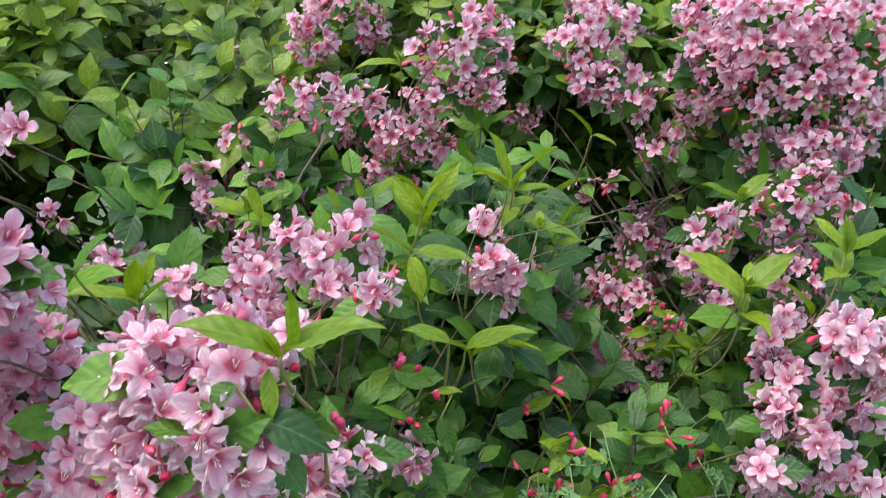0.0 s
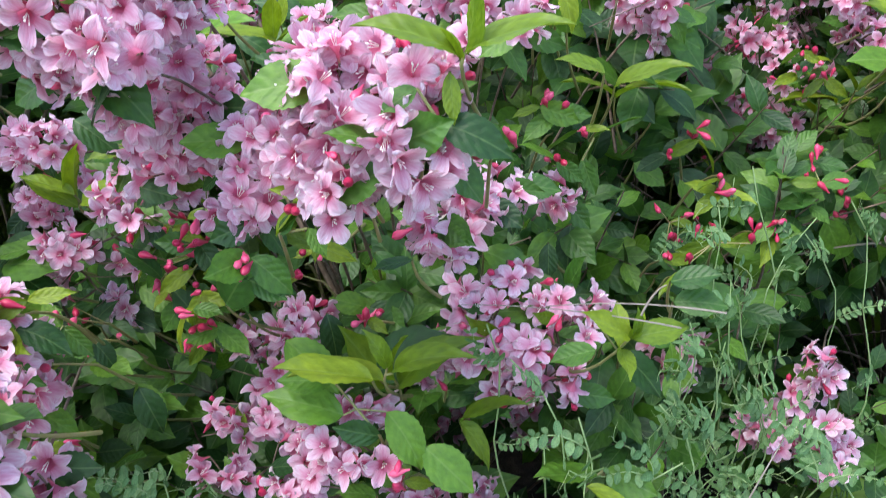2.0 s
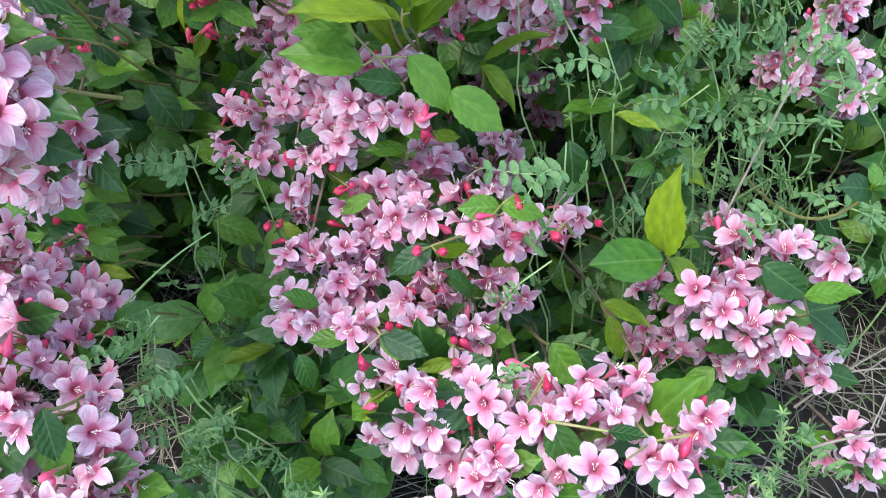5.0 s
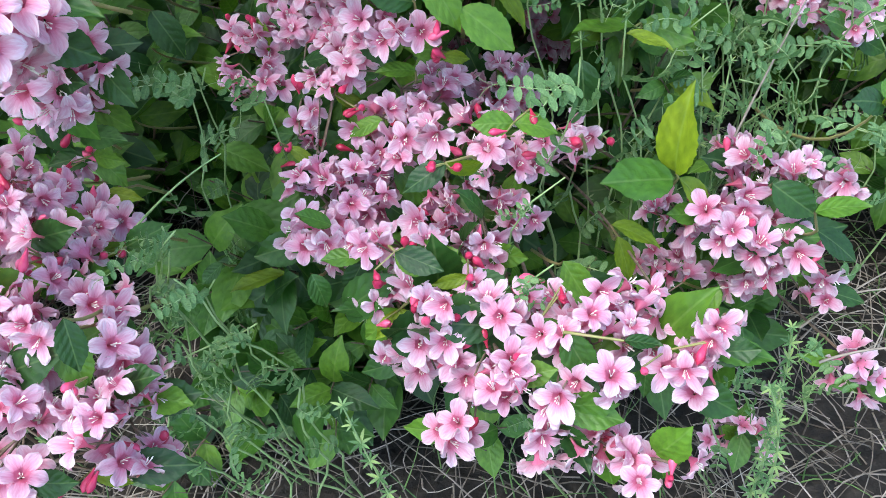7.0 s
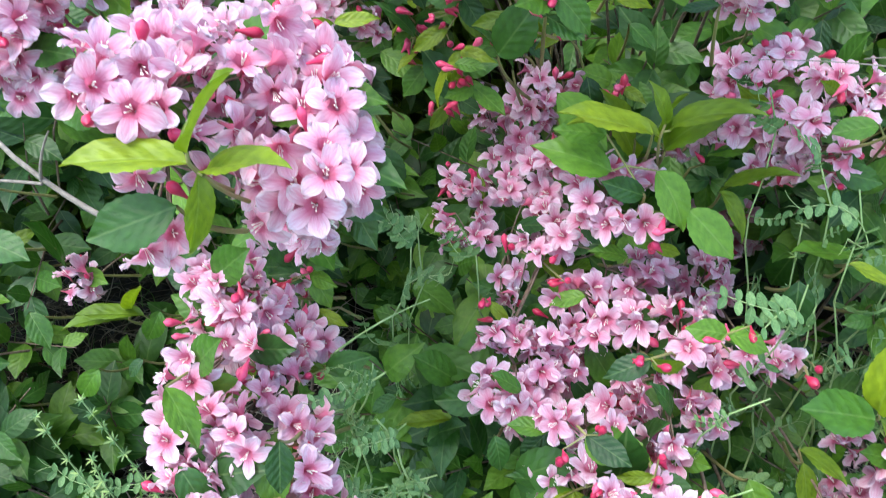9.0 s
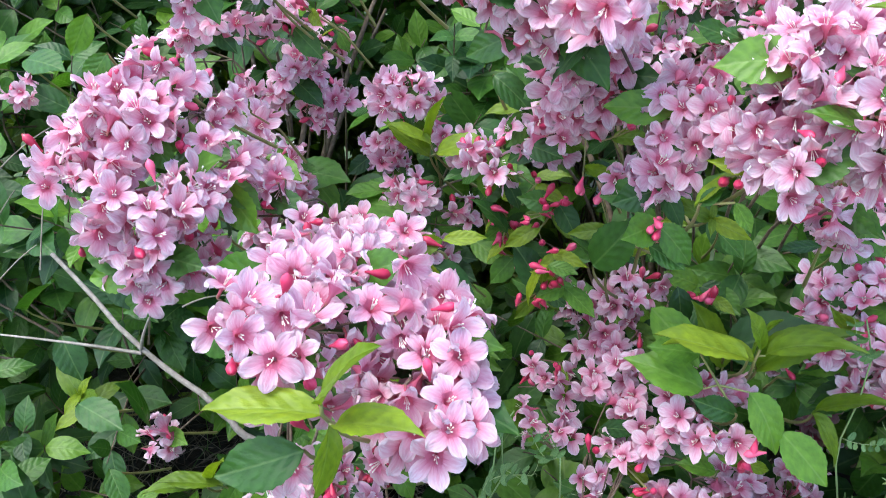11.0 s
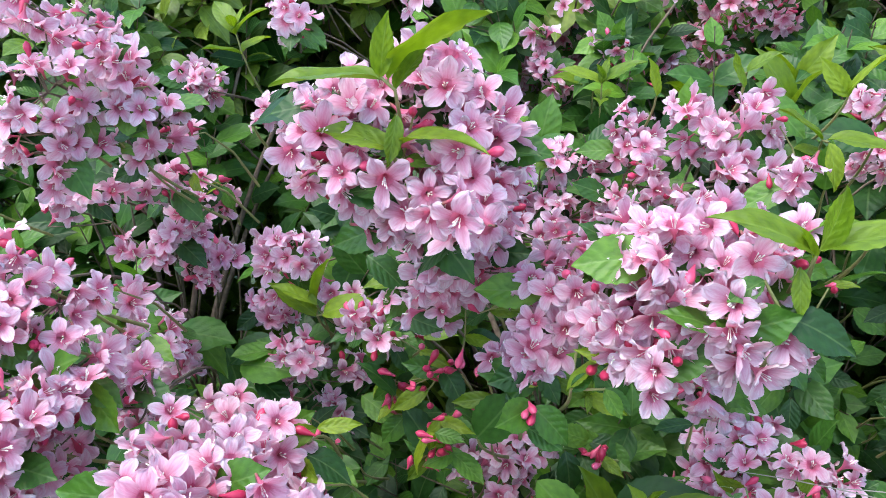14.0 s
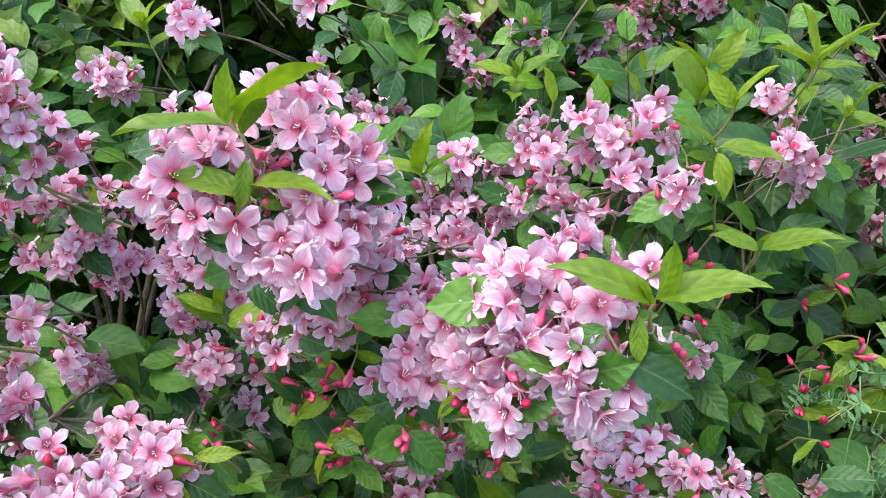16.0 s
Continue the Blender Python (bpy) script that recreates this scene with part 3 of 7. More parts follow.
spray(left_shrub, (-0.453, 0.570, 0.651), (-0.440, 0.580, 0.644), 0.018, 91, buds=0.2)
spray(left_shrub, (-0.472, 0.550, 0.644), (-0.462, 0.550, 0.634), 0.018, 92)
spray(back_shrub, (-0.609, 0.939, 0.806), (-0.595, 0.939, 0.808), 0.028, 107, size=0.95)
spray(back_shrub, (-0.874, 1.253, 0.952), (-0.865, 1.253, 0.953), 0.029, 114)
spray(front_shrub, (-0.482, 0.850, 0.778), (-0.473, 0.850, 0.767), 0.020, 117)
spray(back_shrub, (-0.343, 1.579, 0.998), (-0.349, 1.577, 0.912), 0.037, 122, near=False, cover=0.85, gap=0.021)
spray(back_shrub, (-0.145, 1.671, 1.004), (-0.121, 1.669, 0.947), 0.040, 123, near=False, cover=0.85, gap=0.021)
spray(back_shrub, (-0.052, 1.716, 0.963), (-0.028, 1.714, 0.923), 0.037, 124, near=False, cover=0.85, gap=0.021)
spray(back_shrub, (-0.089, 1.718, 1.040), (-0.002, 1.717, 1.043), 0.032, 125, near=False, cover=0.85, gap=0.021)
spray(back_shrub, (-0.187, 1.480, 0.995), (-0.187, 1.480, 0.995), 0.021, 126, near=False, cover=0.85, gap=0.021)
spray(back_shrub, (-0.283, 1.576, 0.954), (-0.262, 1.576, 0.936), 0.029, 127, near=False, cover=0.85, gap=0.021)
spray(back_shrub, (-0.468, 1.292, 0.900), (-0.459, 1.292, 0.892), 0.023, 128, near=False, cover=0.85, gap=0.021)
spray(back_shrub, (-0.647, 1.061, 1.064), (-0.640, 1.061, 1.061), 0.021, 129)
spray(back_shrub, (-0.250, 1.450, 1.141), (-0.134, 1.450, 1.134), 0.040, 130, near=False, cover=0.85, gap=0.021)
spray(back_shrub, (-0.018, 1.500, 1.218), (0.064, 1.500, 1.255), 0.046, 131, near=False, cover=0.85, gap=0.021)
spray(back_shrub, (-0.027, 1.500, 1.154), (0.066, 1.500, 1.164), 0.033, 132, near=False, cover=0.85, gap=0.021)
spray(back_shrub, (-0.096, 1.600, 1.087), (-0.016, 1.600, 1.068), 0.040, 133, near=False, cover=0.9)
spray(back_shrub, (-0.257, 1.700, 1.269), (-0.237, 1.700, 1.249), 0.038, 134, near=False, cover=0.85, gap=0.021)
spray(back_shrub, (-0.215, 1.700, 1.330), (-0.174, 1.700, 1.331), 0.031, 135, near=False, cover=0.85, gap=0.021)
spray(back_shrub, (-0.146, 1.750, 1.286), (-0.136, 1.750, 1.275), 0.027, 136, near=False, cover=0.85, gap=0.021)
spray(back_shrub, (-0.277, 1.350, 1.032), (-0.260, 1.350, 1.023), 0.022, 137, near=False, cover=0.85, gap=0.021)
spray(back_shrub, (-0.374, 1.400, 0.992), (-0.340, 1.400, 0.966), 0.023, 138, near=False, cover=0.75, gap=0.022)
spray(back_shrub, (-0.252, 1.400, 0.985), (-0.218, 1.400, 0.976), 0.023, 139, near=False, cover=0.75, gap=0.022)
spray(back_shrub, (-0.481, 1.300, 0.914), (-0.457, 1.300, 0.911), 0.026, 140, near=False, cover=0.85, gap=0.021)
spray(back_shrub, (-0.146, 1.600, 1.027), (-0.086, 1.600, 1.008), 0.026, 141, near=False, cover=0.75, gap=0.022)
spray(back_shrub, (-0.382, 1.400, 1.036), (-0.373, 1.400, 1.032), 0.021, 142, near=False, gap=0.022)
spray(back_shrub, (-0.331, 1.450, 1.087), (-0.322, 1.450, 1.087), 0.022, 143, near=False, gap=0.022)
spray(back_shrub, (-0.351, 1.600, 1.220), (-0.341, 1.600, 1.215), 0.024, 144, near=False, gap=0.022)
spray(back_shrub, (-0.567, 1.300, 0.967), (-0.563, 1.300, 0.967), 0.018, 145, near=False, gap=0.022)
spray(back_shrub, (-0.175, 1.500, 1.004), (-0.157, 1.500, 0.995), 0.023, 146, near=False, gap=0.022)
spray(right_shrub, (0.242, 1.600, 1.001), (0.302, 1.600, 1.007), 0.020, 147, near=False, gap=0.026)
spray(right_shrub, (0.345, 1.650, 0.850), (0.357, 1.650, 0.840), 0.027, 148, near=False, gap=0.022)
spray(right_shrub, (0.137, 1.750, 1.125), (0.159, 1.750, 1.120), 0.026, 149, near=False, gap=0.022)
spray(right_shrub, (0.413, 1.600, 1.103), (0.444, 1.600, 1.093), 0.026, 150, near=False, gap=0.022)
spray(right_shrub, (0.218, 1.600, 1.247), (0.286, 1.600, 1.286), 0.041, 151, near=False, cover=0.85, gap=0.021)
spray(right_shrub, (0.260, 1.600, 1.189), (0.341, 1.600, 1.161), 0.042, 152, near=False, cover=0.85, gap=0.021)
spray(right_shrub, (0.461, 1.400, 1.250), (0.538, 1.400, 1.260), 0.064, 153, near=False, cover=0.85, gap=0.021)
spray(right_shrub, (0.483, 1.400, 1.175), (0.560, 1.400, 1.193), 0.052, 154, near=False, cover=0.85, gap=0.021)
spray(right_shrub, (0.413, 1.500, 1.277), (0.437, 1.500, 1.178), 0.044, 155, near=False, cover=0.85, gap=0.021)
spray(right_shrub, (0.631, 1.400, 1.278), (0.631, 1.400, 1.177), 0.045, 156, near=False, cover=0.85, gap=0.021)
spray(right_shrub, (0.560, 1.400, 1.081), (0.605, 1.400, 1.073), 0.042, 157, near=False, cover=0.85, gap=0.021)
spray(right_shrub, (0.519, 1.500, 1.068), (0.530, 1.500, 1.050), 0.036, 158, near=False, cover=0.85, gap=0.021)
spray(right_shrub, (0.502, 1.350, 0.989), (0.543, 1.350, 1.024), 0.038, 159, near=False, cover=0.85, gap=0.021)
spray(right_shrub, (0.393, 1.300, 0.969), (0.363, 1.300, 0.927), 0.034, 160, near=False, cover=0.85, gap=0.021)
spray(right_shrub, (0.497, 1.300, 0.903), (0.542, 1.300, 0.853), 0.037, 161, near=False, cover=0.85, gap=0.021)
spray(right_shrub, (0.383, 1.300, 0.868), (0.408, 1.300, 0.860), 0.028, 162, near=False, cover=0.85, gap=0.021)
spray(right_shrub, (0.447, 1.000, 0.878), (0.481, 1.000, 0.852), 0.033, 164)
spray(right_shrub, (0.431, 1.150, 0.654), (0.439, 1.150, 0.646), 0.026, 169)
spray(right_shrub, (0.287, 1.450, 0.722), (0.325, 1.450, 0.713), 0.038, 170, near=False, cover=0.85, gap=0.021)
spray(right_shrub, (0.169, 1.500, 0.816), (0.208, 1.500, 0.806), 0.033, 171, near=False, cover=0.85)
spray(right_shrub, (0.275, 1.550, 0.816), (0.334, 1.550, 0.817), 0.034, 172, near=False, cover=0.85)
spray(right_shrub, (0.364, 1.650, 0.904), (0.376, 1.650, 0.883), 0.038, 173, near=False, cover=0.85)
spray(right_shrub, (0.604, 1.350, 0.999), (0.614, 1.350, 0.991), 0.026, 174, near=False, cover=0.85, gap=0.021)
spray(right_shrub, (0.375, 1.600, 1.073), (0.385, 1.600, 1.063), 0.030, 175, near=False, cover=0.75, gap=0.022)
spray(right_shrub, (0.694, 1.500, 1.126), (0.695, 1.500, 1.117), 0.032, 176, near=False, cover=0.85, gap=0.021)
spray(right_shrub, (0.310, 1.400, 0.792), (0.355, 1.400, 0.793), 0.025, 177, near=False, buds=0.4)

flower_branch(front_shrub, ((-0.415, 0.852, 0.531), (-0.377, 0.818, 0.536), (-0.347, 0.857, 0.568), (-0.365, 0.892, 0.588), (-0.383, 0.879, 0.612), (-0.336, 0.801, 0.553),), 0)
flower_branch(front_shrub, ((-0.391, 0.754, 0.527), (-0.362, 0.754, 0.522), (-0.297, 0.777, 0.551), (-0.313, 0.702, 0.493),), 1)
flower_branch(front_shrub, ((-0.425, 0.784, 0.822), (-0.398, 0.790, 0.826), (-0.401, 0.807, 0.814), (-0.413, 0.751, 0.833), (-0.363, 0.792, 0.862), (-0.352, 0.769, 0.865),), 2, full=True)
flower_branch(front_shrub, ((-0.324, 0.645, 0.484), (-0.301, 0.644, 0.476), (-0.269, 0.650, 0.483), (-0.272, 0.616, 0.465), (-0.311, 0.590, 0.456), (-0.272, 0.689, 0.495), (-0.244, 0.654, 0.466), (-0.274, 0.580, 0.457), (-0.242, 0.624, 0.463), (-0.296, 0.713, 0.535), (-0.291, 0.563, 0.461), (-0.231, 0.654, 0.486),), 3)
flower_branch(front_shrub, ((-0.333, 0.882, 0.608), (-0.315, 0.883, 0.592), (-0.310, 0.870, 0.630), (-0.323, 0.893, 0.643), (-0.322, 0.847, 0.577), (-0.282, 0.890, 0.638), (-0.307, 0.814, 0.557), (-0.298, 0.799, 0.595),), 4)
flower_branch(front_shrub, ((-0.440, 0.625, 0.984), (-0.443, 0.609, 0.998), (-0.424, 0.599, 0.997), (-0.438, 0.607, 1.023), (-0.442, 0.638, 1.032), (-0.390, 0.620, 0.955), (-0.424, 0.625, 1.040), (-0.410, 0.633, 1.039), (-0.365, 0.641, 1.005), (-0.359, 0.603, 0.965), (-0.353, 0.627, 0.986), (-0.361, 0.630, 0.929), (-0.344, 0.622, 0.963),), 5, full=True)
flower_branch(front_shrub, ((-0.234, 0.519, 0.367), (-0.220, 0.502, 0.384), (-0.246, 0.522, 0.426), (-0.218, 0.527, 0.447), (-0.174, 0.453, 0.401), (-0.189, 0.465, 0.435),), 6)
flower_branch(front_shrub, ((-0.390, 0.708, 0.887), (-0.365, 0.708, 0.903), (-0.362, 0.730, 0.886), (-0.345, 0.737, 0.905), (-0.339, 0.699, 0.947), (-0.336, 0.769, 0.896), (-0.335, 0.745, 0.946), (-0.331, 0.776, 0.861),), 7, full=True)
flower_branch(front_shrub, ((-0.254, 0.534, 0.481), (-0.201, 0.563, 0.463), (-0.213, 0.588, 0.461), (-0.187, 0.490, 0.452), (-0.186, 0.467, 0.475),), 8)
flower_branch(front_shrub, ((-0.272, 0.719, 0.552), (-0.232, 0.695, 0.515), (-0.250, 0.693, 0.608), (-0.205, 0.697, 0.512), (-0.213, 0.681, 0.596), (-0.231, 0.723, 0.625), (-0.213, 0.722, 0.624), (-0.184, 0.725, 0.521), (-0.220, 0.661, 0.499),), 9)
flower_branch(front_shrub, ((-0.350, 1.030, 0.845), (-0.343, 1.047, 0.868), (-0.306, 1.031, 0.873), (-0.304, 0.996, 0.847), (-0.313, 1.039, 0.921), (-0.259, 1.023, 0.861),), 10)
flower_branch(front_shrub, ((-0.347, 0.915, 0.863), (-0.266, 0.935, 0.858),), 11)
flower_branch(front_shrub, ((-0.343, 0.810, 0.883),), 12, full=True)
flower_branch(front_shrub, ((-0.185, 0.431, 0.379), (-0.135, 0.417, 0.451), (-0.166, 0.486, 0.456), (-0.144, 0.466, 0.460),), 13)
flower_branch(front_shrub, ((-0.379, 0.673, 1.049), (-0.379, 0.648, 1.057), (-0.358, 0.654, 1.053), (-0.344, 0.652, 1.021), (-0.338, 0.630, 1.028), (-0.325, 0.643, 1.016), (-0.337, 0.639, 1.002), (-0.333, 0.663, 0.995), (-0.318, 0.680, 0.994), (-0.320, 0.634, 0.986), (-0.334, 0.601, 1.000),), 14, full=True)
flower_branch(front_shrub, ((-0.311, 0.696, 0.821), (-0.283, 0.677, 0.830), (-0.282, 0.678, 0.895), (-0.260, 0.671, 0.897), (-0.265, 0.722, 0.906),), 15, full=True)
flower_branch(front_shrub, ((-0.201, 0.622, 0.457), (-0.179, 0.599, 0.455), (-0.153, 0.637, 0.474), (-0.192, 0.651, 0.506), (-0.139, 0.618, 0.450), (-0.146, 0.636, 0.502), (-0.154, 0.554, 0.456), (-0.119, 0.609, 0.443), (-0.168, 0.688, 0.503), (-0.117, 0.635, 0.481), (-0.136, 0.681, 0.502),), 16)
flower_branch(front_shrub, ((-0.334, 0.560, 0.979), (-0.321, 0.589, 0.969),), 17, full=True)
flower_branch(front_shrub, ((-0.148, 0.773, 0.480), (-0.126, 0.751, 0.476), (-0.119, 0.776, 0.500), (-0.108, 0.779, 0.477),), 18)
flower_branch(front_shrub, ((-0.269, 1.039, 0.917), (-0.241, 1.001, 0.893), (-0.233, 1.015, 0.948), (-0.233, 1.035, 0.969), (-0.215, 1.008, 0.949), (-0.208, 0.983, 0.931), (-0.197, 0.975, 0.908),), 19)
flower_branch(front_shrub, ((-0.122, 0.480, 0.462), (-0.104, 0.495, 0.451), (-0.095, 0.466, 0.450), (-0.098, 0.447, 0.462), (-0.073, 0.454, 0.471), (-0.043, 0.457, 0.454), (-0.105, 0.397, 0.442), (-0.031, 0.486, 0.447), (-0.066, 0.399, 0.465),), 20)
flower_branch(front_shrub, ((-0.171, 0.788, 0.635), (-0.155, 0.788, 0.645), (-0.128, 0.770, 0.656), (-0.131, 0.815, 0.685), (-0.112, 0.794, 0.672), (-0.097, 0.772, 0.664), (-0.082, 0.782, 0.620), (-0.101, 0.798, 0.701),), 21, full=True)
flower_branch(front_shrub, ((-0.240, 0.656, 0.890), (-0.226, 0.620, 0.892), (-0.217, 0.603, 0.881), (-0.221, 0.607, 0.932), (-0.199, 0.646, 0.944), (-0.224, 0.625, 0.951), (-0.192, 0.630, 0.937), (-0.191, 0.601, 0.871), (-0.194, 0.584, 0.894), (-0.204, 0.574, 0.885), (-0.190, 0.589, 0.935), (-0.203, 0.596, 0.957), (-0.173, 0.658, 0.960),), 22, full=True)
flower_branch(front_shrub, ((-0.096, 0.638, 0.503), (-0.071, 0.639, 0.496),), 23)
flower_branch(front_shrub, ((-0.005, 0.537, 0.350), (0.010, 0.632, 0.350), (0.026, 0.631, 0.350),), 24)
flower_branch(front_shrub, ((-0.172, 0.579, 0.913), (-0.162, 0.560, 0.922), (-0.150, 0.579, 0.895), (-0.168, 0.590, 0.938), (-0.157, 0.602, 0.927), (-0.145, 0.588, 0.936), (-0.127, 0.576, 0.916), (-0.165, 0.606, 0.955), (-0.142, 0.627, 0.943), (-0.146, 0.628, 0.955), (-0.161, 0.634, 0.954), (-0.130, 0.623, 0.961),), 25, full=True)
flower_branch(front_shrub, ((-0.161, 0.961, 0.900), (-0.168, 1.000, 0.945), (-0.129, 0.937, 0.946), (-0.103, 0.930, 0.933), (-0.147, 0.965, 0.976), (-0.082, 0.934, 0.936), (-0.119, 0.955, 0.988), (-0.177, 0.980, 0.997),), 26)
flower_branch(front_shrub, ((-0.067, 0.776, 0.616), (-0.030, 0.761, 0.632), (-0.063, 0.750, 0.681), (-0.059, 0.793, 0.698), (-0.012, 0.821, 0.682),), 27, full=True)
flower_branch(front_shrub, ((-0.014, 0.405, 0.452), (0.007, 0.426, 0.459), (0.016, 0.459, 0.437),), 28)
flower_branch(front_shrub, ((-0.085, 0.817, 0.716),), 29)
flower_branch(front_shrub, ((0.008, 0.648, 0.416), (0.040, 0.621, 0.405), (0.046, 0.614, 0.432), (0.069, 0.598, 0.418), (0.081, 0.611, 0.426), (0.091, 0.668, 0.451), (0.104, 0.648, 0.433),), 30)
flower_branch(front_shrub, ((-0.045, 0.928, 0.751), (-0.039, 0.952, 0.762), (-0.042, 0.962, 0.750),), 31)
flower_branch(front_shrub, ((0.084, 0.625, 0.339), (0.104, 0.591, 0.360), (0.119, 0.610, 0.399), (0.095, 0.596, 0.406), (0.161, 0.601, 0.340), (0.127, 0.584, 0.395),), 32)
flower_branch(front_shrub, ((-0.110, 0.960, 1.007), (-0.089, 0.978, 0.976),), 33)
flower_branch(front_shrub, ((-0.078, 0.881, 0.952),), 34, full=True)
flower_branch(front_shrub, ((0.092, 0.723, 0.414), (0.134, 0.652, 0.442),), 35)
flower_branch(front_shrub, ((0.106, 0.989, 0.518),), 36)
flower_branch(front_shrub, ((0.184, 0.655, 0.416),), 37)
flower_branch(front_shrub, ((0.038, 1.063, 0.952), (0.077, 1.070, 0.938), (0.073, 1.094, 0.919), (0.070, 1.096, 0.904),), 38)
flower_branch(front_shrub, ((0.049, 1.192, 0.981), (0.063, 1.198, 0.973),), 39)
flower_branch(front_shrub, ((0.219, 0.949, 0.457), (0.282, 0.970, 0.425), (0.290, 0.997, 0.508),), 40)
flower_branch(front_shrub, ((0.269, 1.590, 0.768), (0.296, 1.568, 0.688),), 41)
flower_branch(front_shrub, ((0.304, 1.441, 0.707),), 42)
flower_branch(left_shrub, ((-1.154, 0.934, 0.763),), 43)
flower_branch(left_shrub, ((-0.856, 0.765, 0.366), (-0.865, 0.765, 0.398),), 44, full=True)
flower_branch(left_shrub, ((-0.944, 0.879, 0.972),), 45)
flower_branch(left_shrub, ((-0.838, 0.868, 0.869), (-0.759, 0.843, 0.898), (-0.771, 0.816, 0.903), (-0.782, 0.908, 0.805), (-0.743, 0.879, 0.887),), 46)
flower_branch(left_shrub, ((-0.750, 0.918, 0.809), (-0.728, 0.911, 0.834), (-0.706, 0.933, 0.827), (-0.708, 0.916, 0.842), (-0.723, 0.956, 0.779), (-0.711, 0.951, 0.763), (-0.705, 0.973, 0.787), (-0.725, 0.973, 0.865), (-0.716, 0.892, 0.894),), 47)
flower_branch(left_shrub, ((-0.707, 0.867, 0.693), (-0.701, 0.859, 0.707), (-0.687, 0.820, 0.759), (-0.682, 0.793, 0.751),), 48)
flower_branch(left_shrub, ((-0.781, 0.731, 0.961), (-0.742, 0.748, 0.964), (-0.753, 0.752, 0.935), (-0.760, 0.715, 0.997), (-0.740, 0.740, 0.990), (-0.732, 0.767, 1.002), (-0.731, 0.791, 0.961), (-0.767, 0.745, 1.040), (-0.724, 0.742, 1.042), (-0.703, 0.782, 0.997),), 49)
flower_branch(left_shrub, ((-0.741, 0.535, 0.849), (-0.717, 0.537, 0.841), (-0.714, 0.507, 0.840), (-0.690, 0.537, 0.884), (-0.675, 0.530, 0.841), (-0.697, 0.556, 0.899), (-0.664, 0.543, 0.880), (-0.666, 0.497, 0.838), (-0.682, 0.506, 0.783), (-0.654, 0.565, 0.878),), 50, full=True)
flower_branch(left_shrub, ((-0.712, 1.005, 0.848),), 51)
flower_branch(left_shrub, ((-0.677, 1.062, 0.759),), 52)
flower_branch(left_shrub, ((-0.761, 0.808, 1.066), (-0.737, 0.837, 1.060), (-0.758, 0.732, 1.076), (-0.696, 0.793, 1.023), (-0.698, 0.754, 1.042), (-0.684, 0.754, 1.043),), 53)
flower_branch(left_shrub, ((-0.655, 0.690, 0.715), (-0.654, 0.689, 0.808), (-0.562, 0.680, 0.747),), 54, full=True)
flower_branch(left_shrub, ((-0.681, 0.739, 0.819),), 55)
flower_branch(left_shrub, ((-0.574, 0.747, 0.495), (-0.566, 0.765, 0.518), (-0.562, 0.788, 0.501), (-0.559, 0.683, 0.546),), 56)
flower_branch(left_shrub, ((-0.695, 0.605, 0.904), (-0.663, 0.606, 0.897), (-0.652, 0.618, 0.875), (-0.635, 0.572, 0.859),), 57, full=True)
flower_branch(left_shrub, ((-0.644, 0.508, 0.760), (-0.649, 0.502, 0.776), (-0.641, 0.565, 0.754), (-0.646, 0.567, 0.774), (-0.644, 0.504, 0.829), (-0.625, 0.518, 0.825), (-0.613, 0.565, 0.835),), 58, full=True)
flower_branch(left_shrub, ((-0.699, 0.821, 0.954), (-0.689, 0.860, 0.956), (-0.675, 0.820, 1.000), (-0.684, 0.786, 0.997),), 59)
flower_branch(left_shrub, ((-0.566, 0.528, 0.531), (-0.535, 0.538, 0.549), (-0.560, 0.562, 0.558), (-0.552, 0.547, 0.573), (-0.516, 0.508, 0.532), (-0.502, 0.534, 0.526), (-0.514, 0.517, 0.569), (-0.503, 0.544, 0.545), (-0.505, 0.566, 0.532), (-0.534, 0.594, 0.548), (-0.499, 0.497, 0.551), (-0.489, 0.524, 0.532), (-0.527, 0.447, 0.547),), 60)
flower_branch(left_shrub, ((-0.516, 0.364, 0.440), (-0.470, 0.332, 0.474), (-0.513, 0.380, 0.520), (-0.455, 0.377, 0.494), (-0.489, 0.391, 0.518), (-0.466, 0.364, 0.513), (-0.428, 0.375, 0.425),), 61)
flower_branch(left_shrub, ((-0.522, 0.646, 0.507), (-0.526, 0.646, 0.563), (-0.538, 0.640, 0.573), (-0.489, 0.585, 0.489), (-0.472, 0.584, 0.489), (-0.480, 0.562, 0.503),), 62)
flower_branch(left_shrub, ((-0.602, 0.623, 0.800), (-0.601, 0.595, 0.814), (-0.542, 0.575, 0.782), (-0.512, 0.617, 0.761),), 63, full=True)
flower_branch(left_shrub, ((-0.521, 0.394, 0.538), (-0.508, 0.434, 0.537), (-0.483, 0.421, 0.528), (-0.463, 0.401, 0.529), (-0.469, 0.414, 0.513), (-0.493, 0.452, 0.525), (-0.481, 0.481, 0.518),), 64)
flower_branch(left_shrub, ((-0.477, 0.500, 0.500), (-0.474, 0.516, 0.514), (-0.446, 0.457, 0.510), (-0.433, 0.460, 0.501), (-0.421, 0.419, 0.505),), 65)
flower_branch(left_shrub, ((-0.529, 0.744, 0.690), (-0.506, 0.684, 0.697), (-0.514, 0.683, 0.739), (-0.500, 0.674, 0.730), (-0.489, 0.657, 0.663),), 66, full=True)
flower_branch(left_shrub, ((-0.537, 0.520, 0.788), (-0.488, 0.508, 0.790), (-0.489, 0.541, 0.795), (-0.475, 0.498, 0.802), (-0.504, 0.457, 0.816), (-0.486, 0.597, 0.778),), 67, full=True)
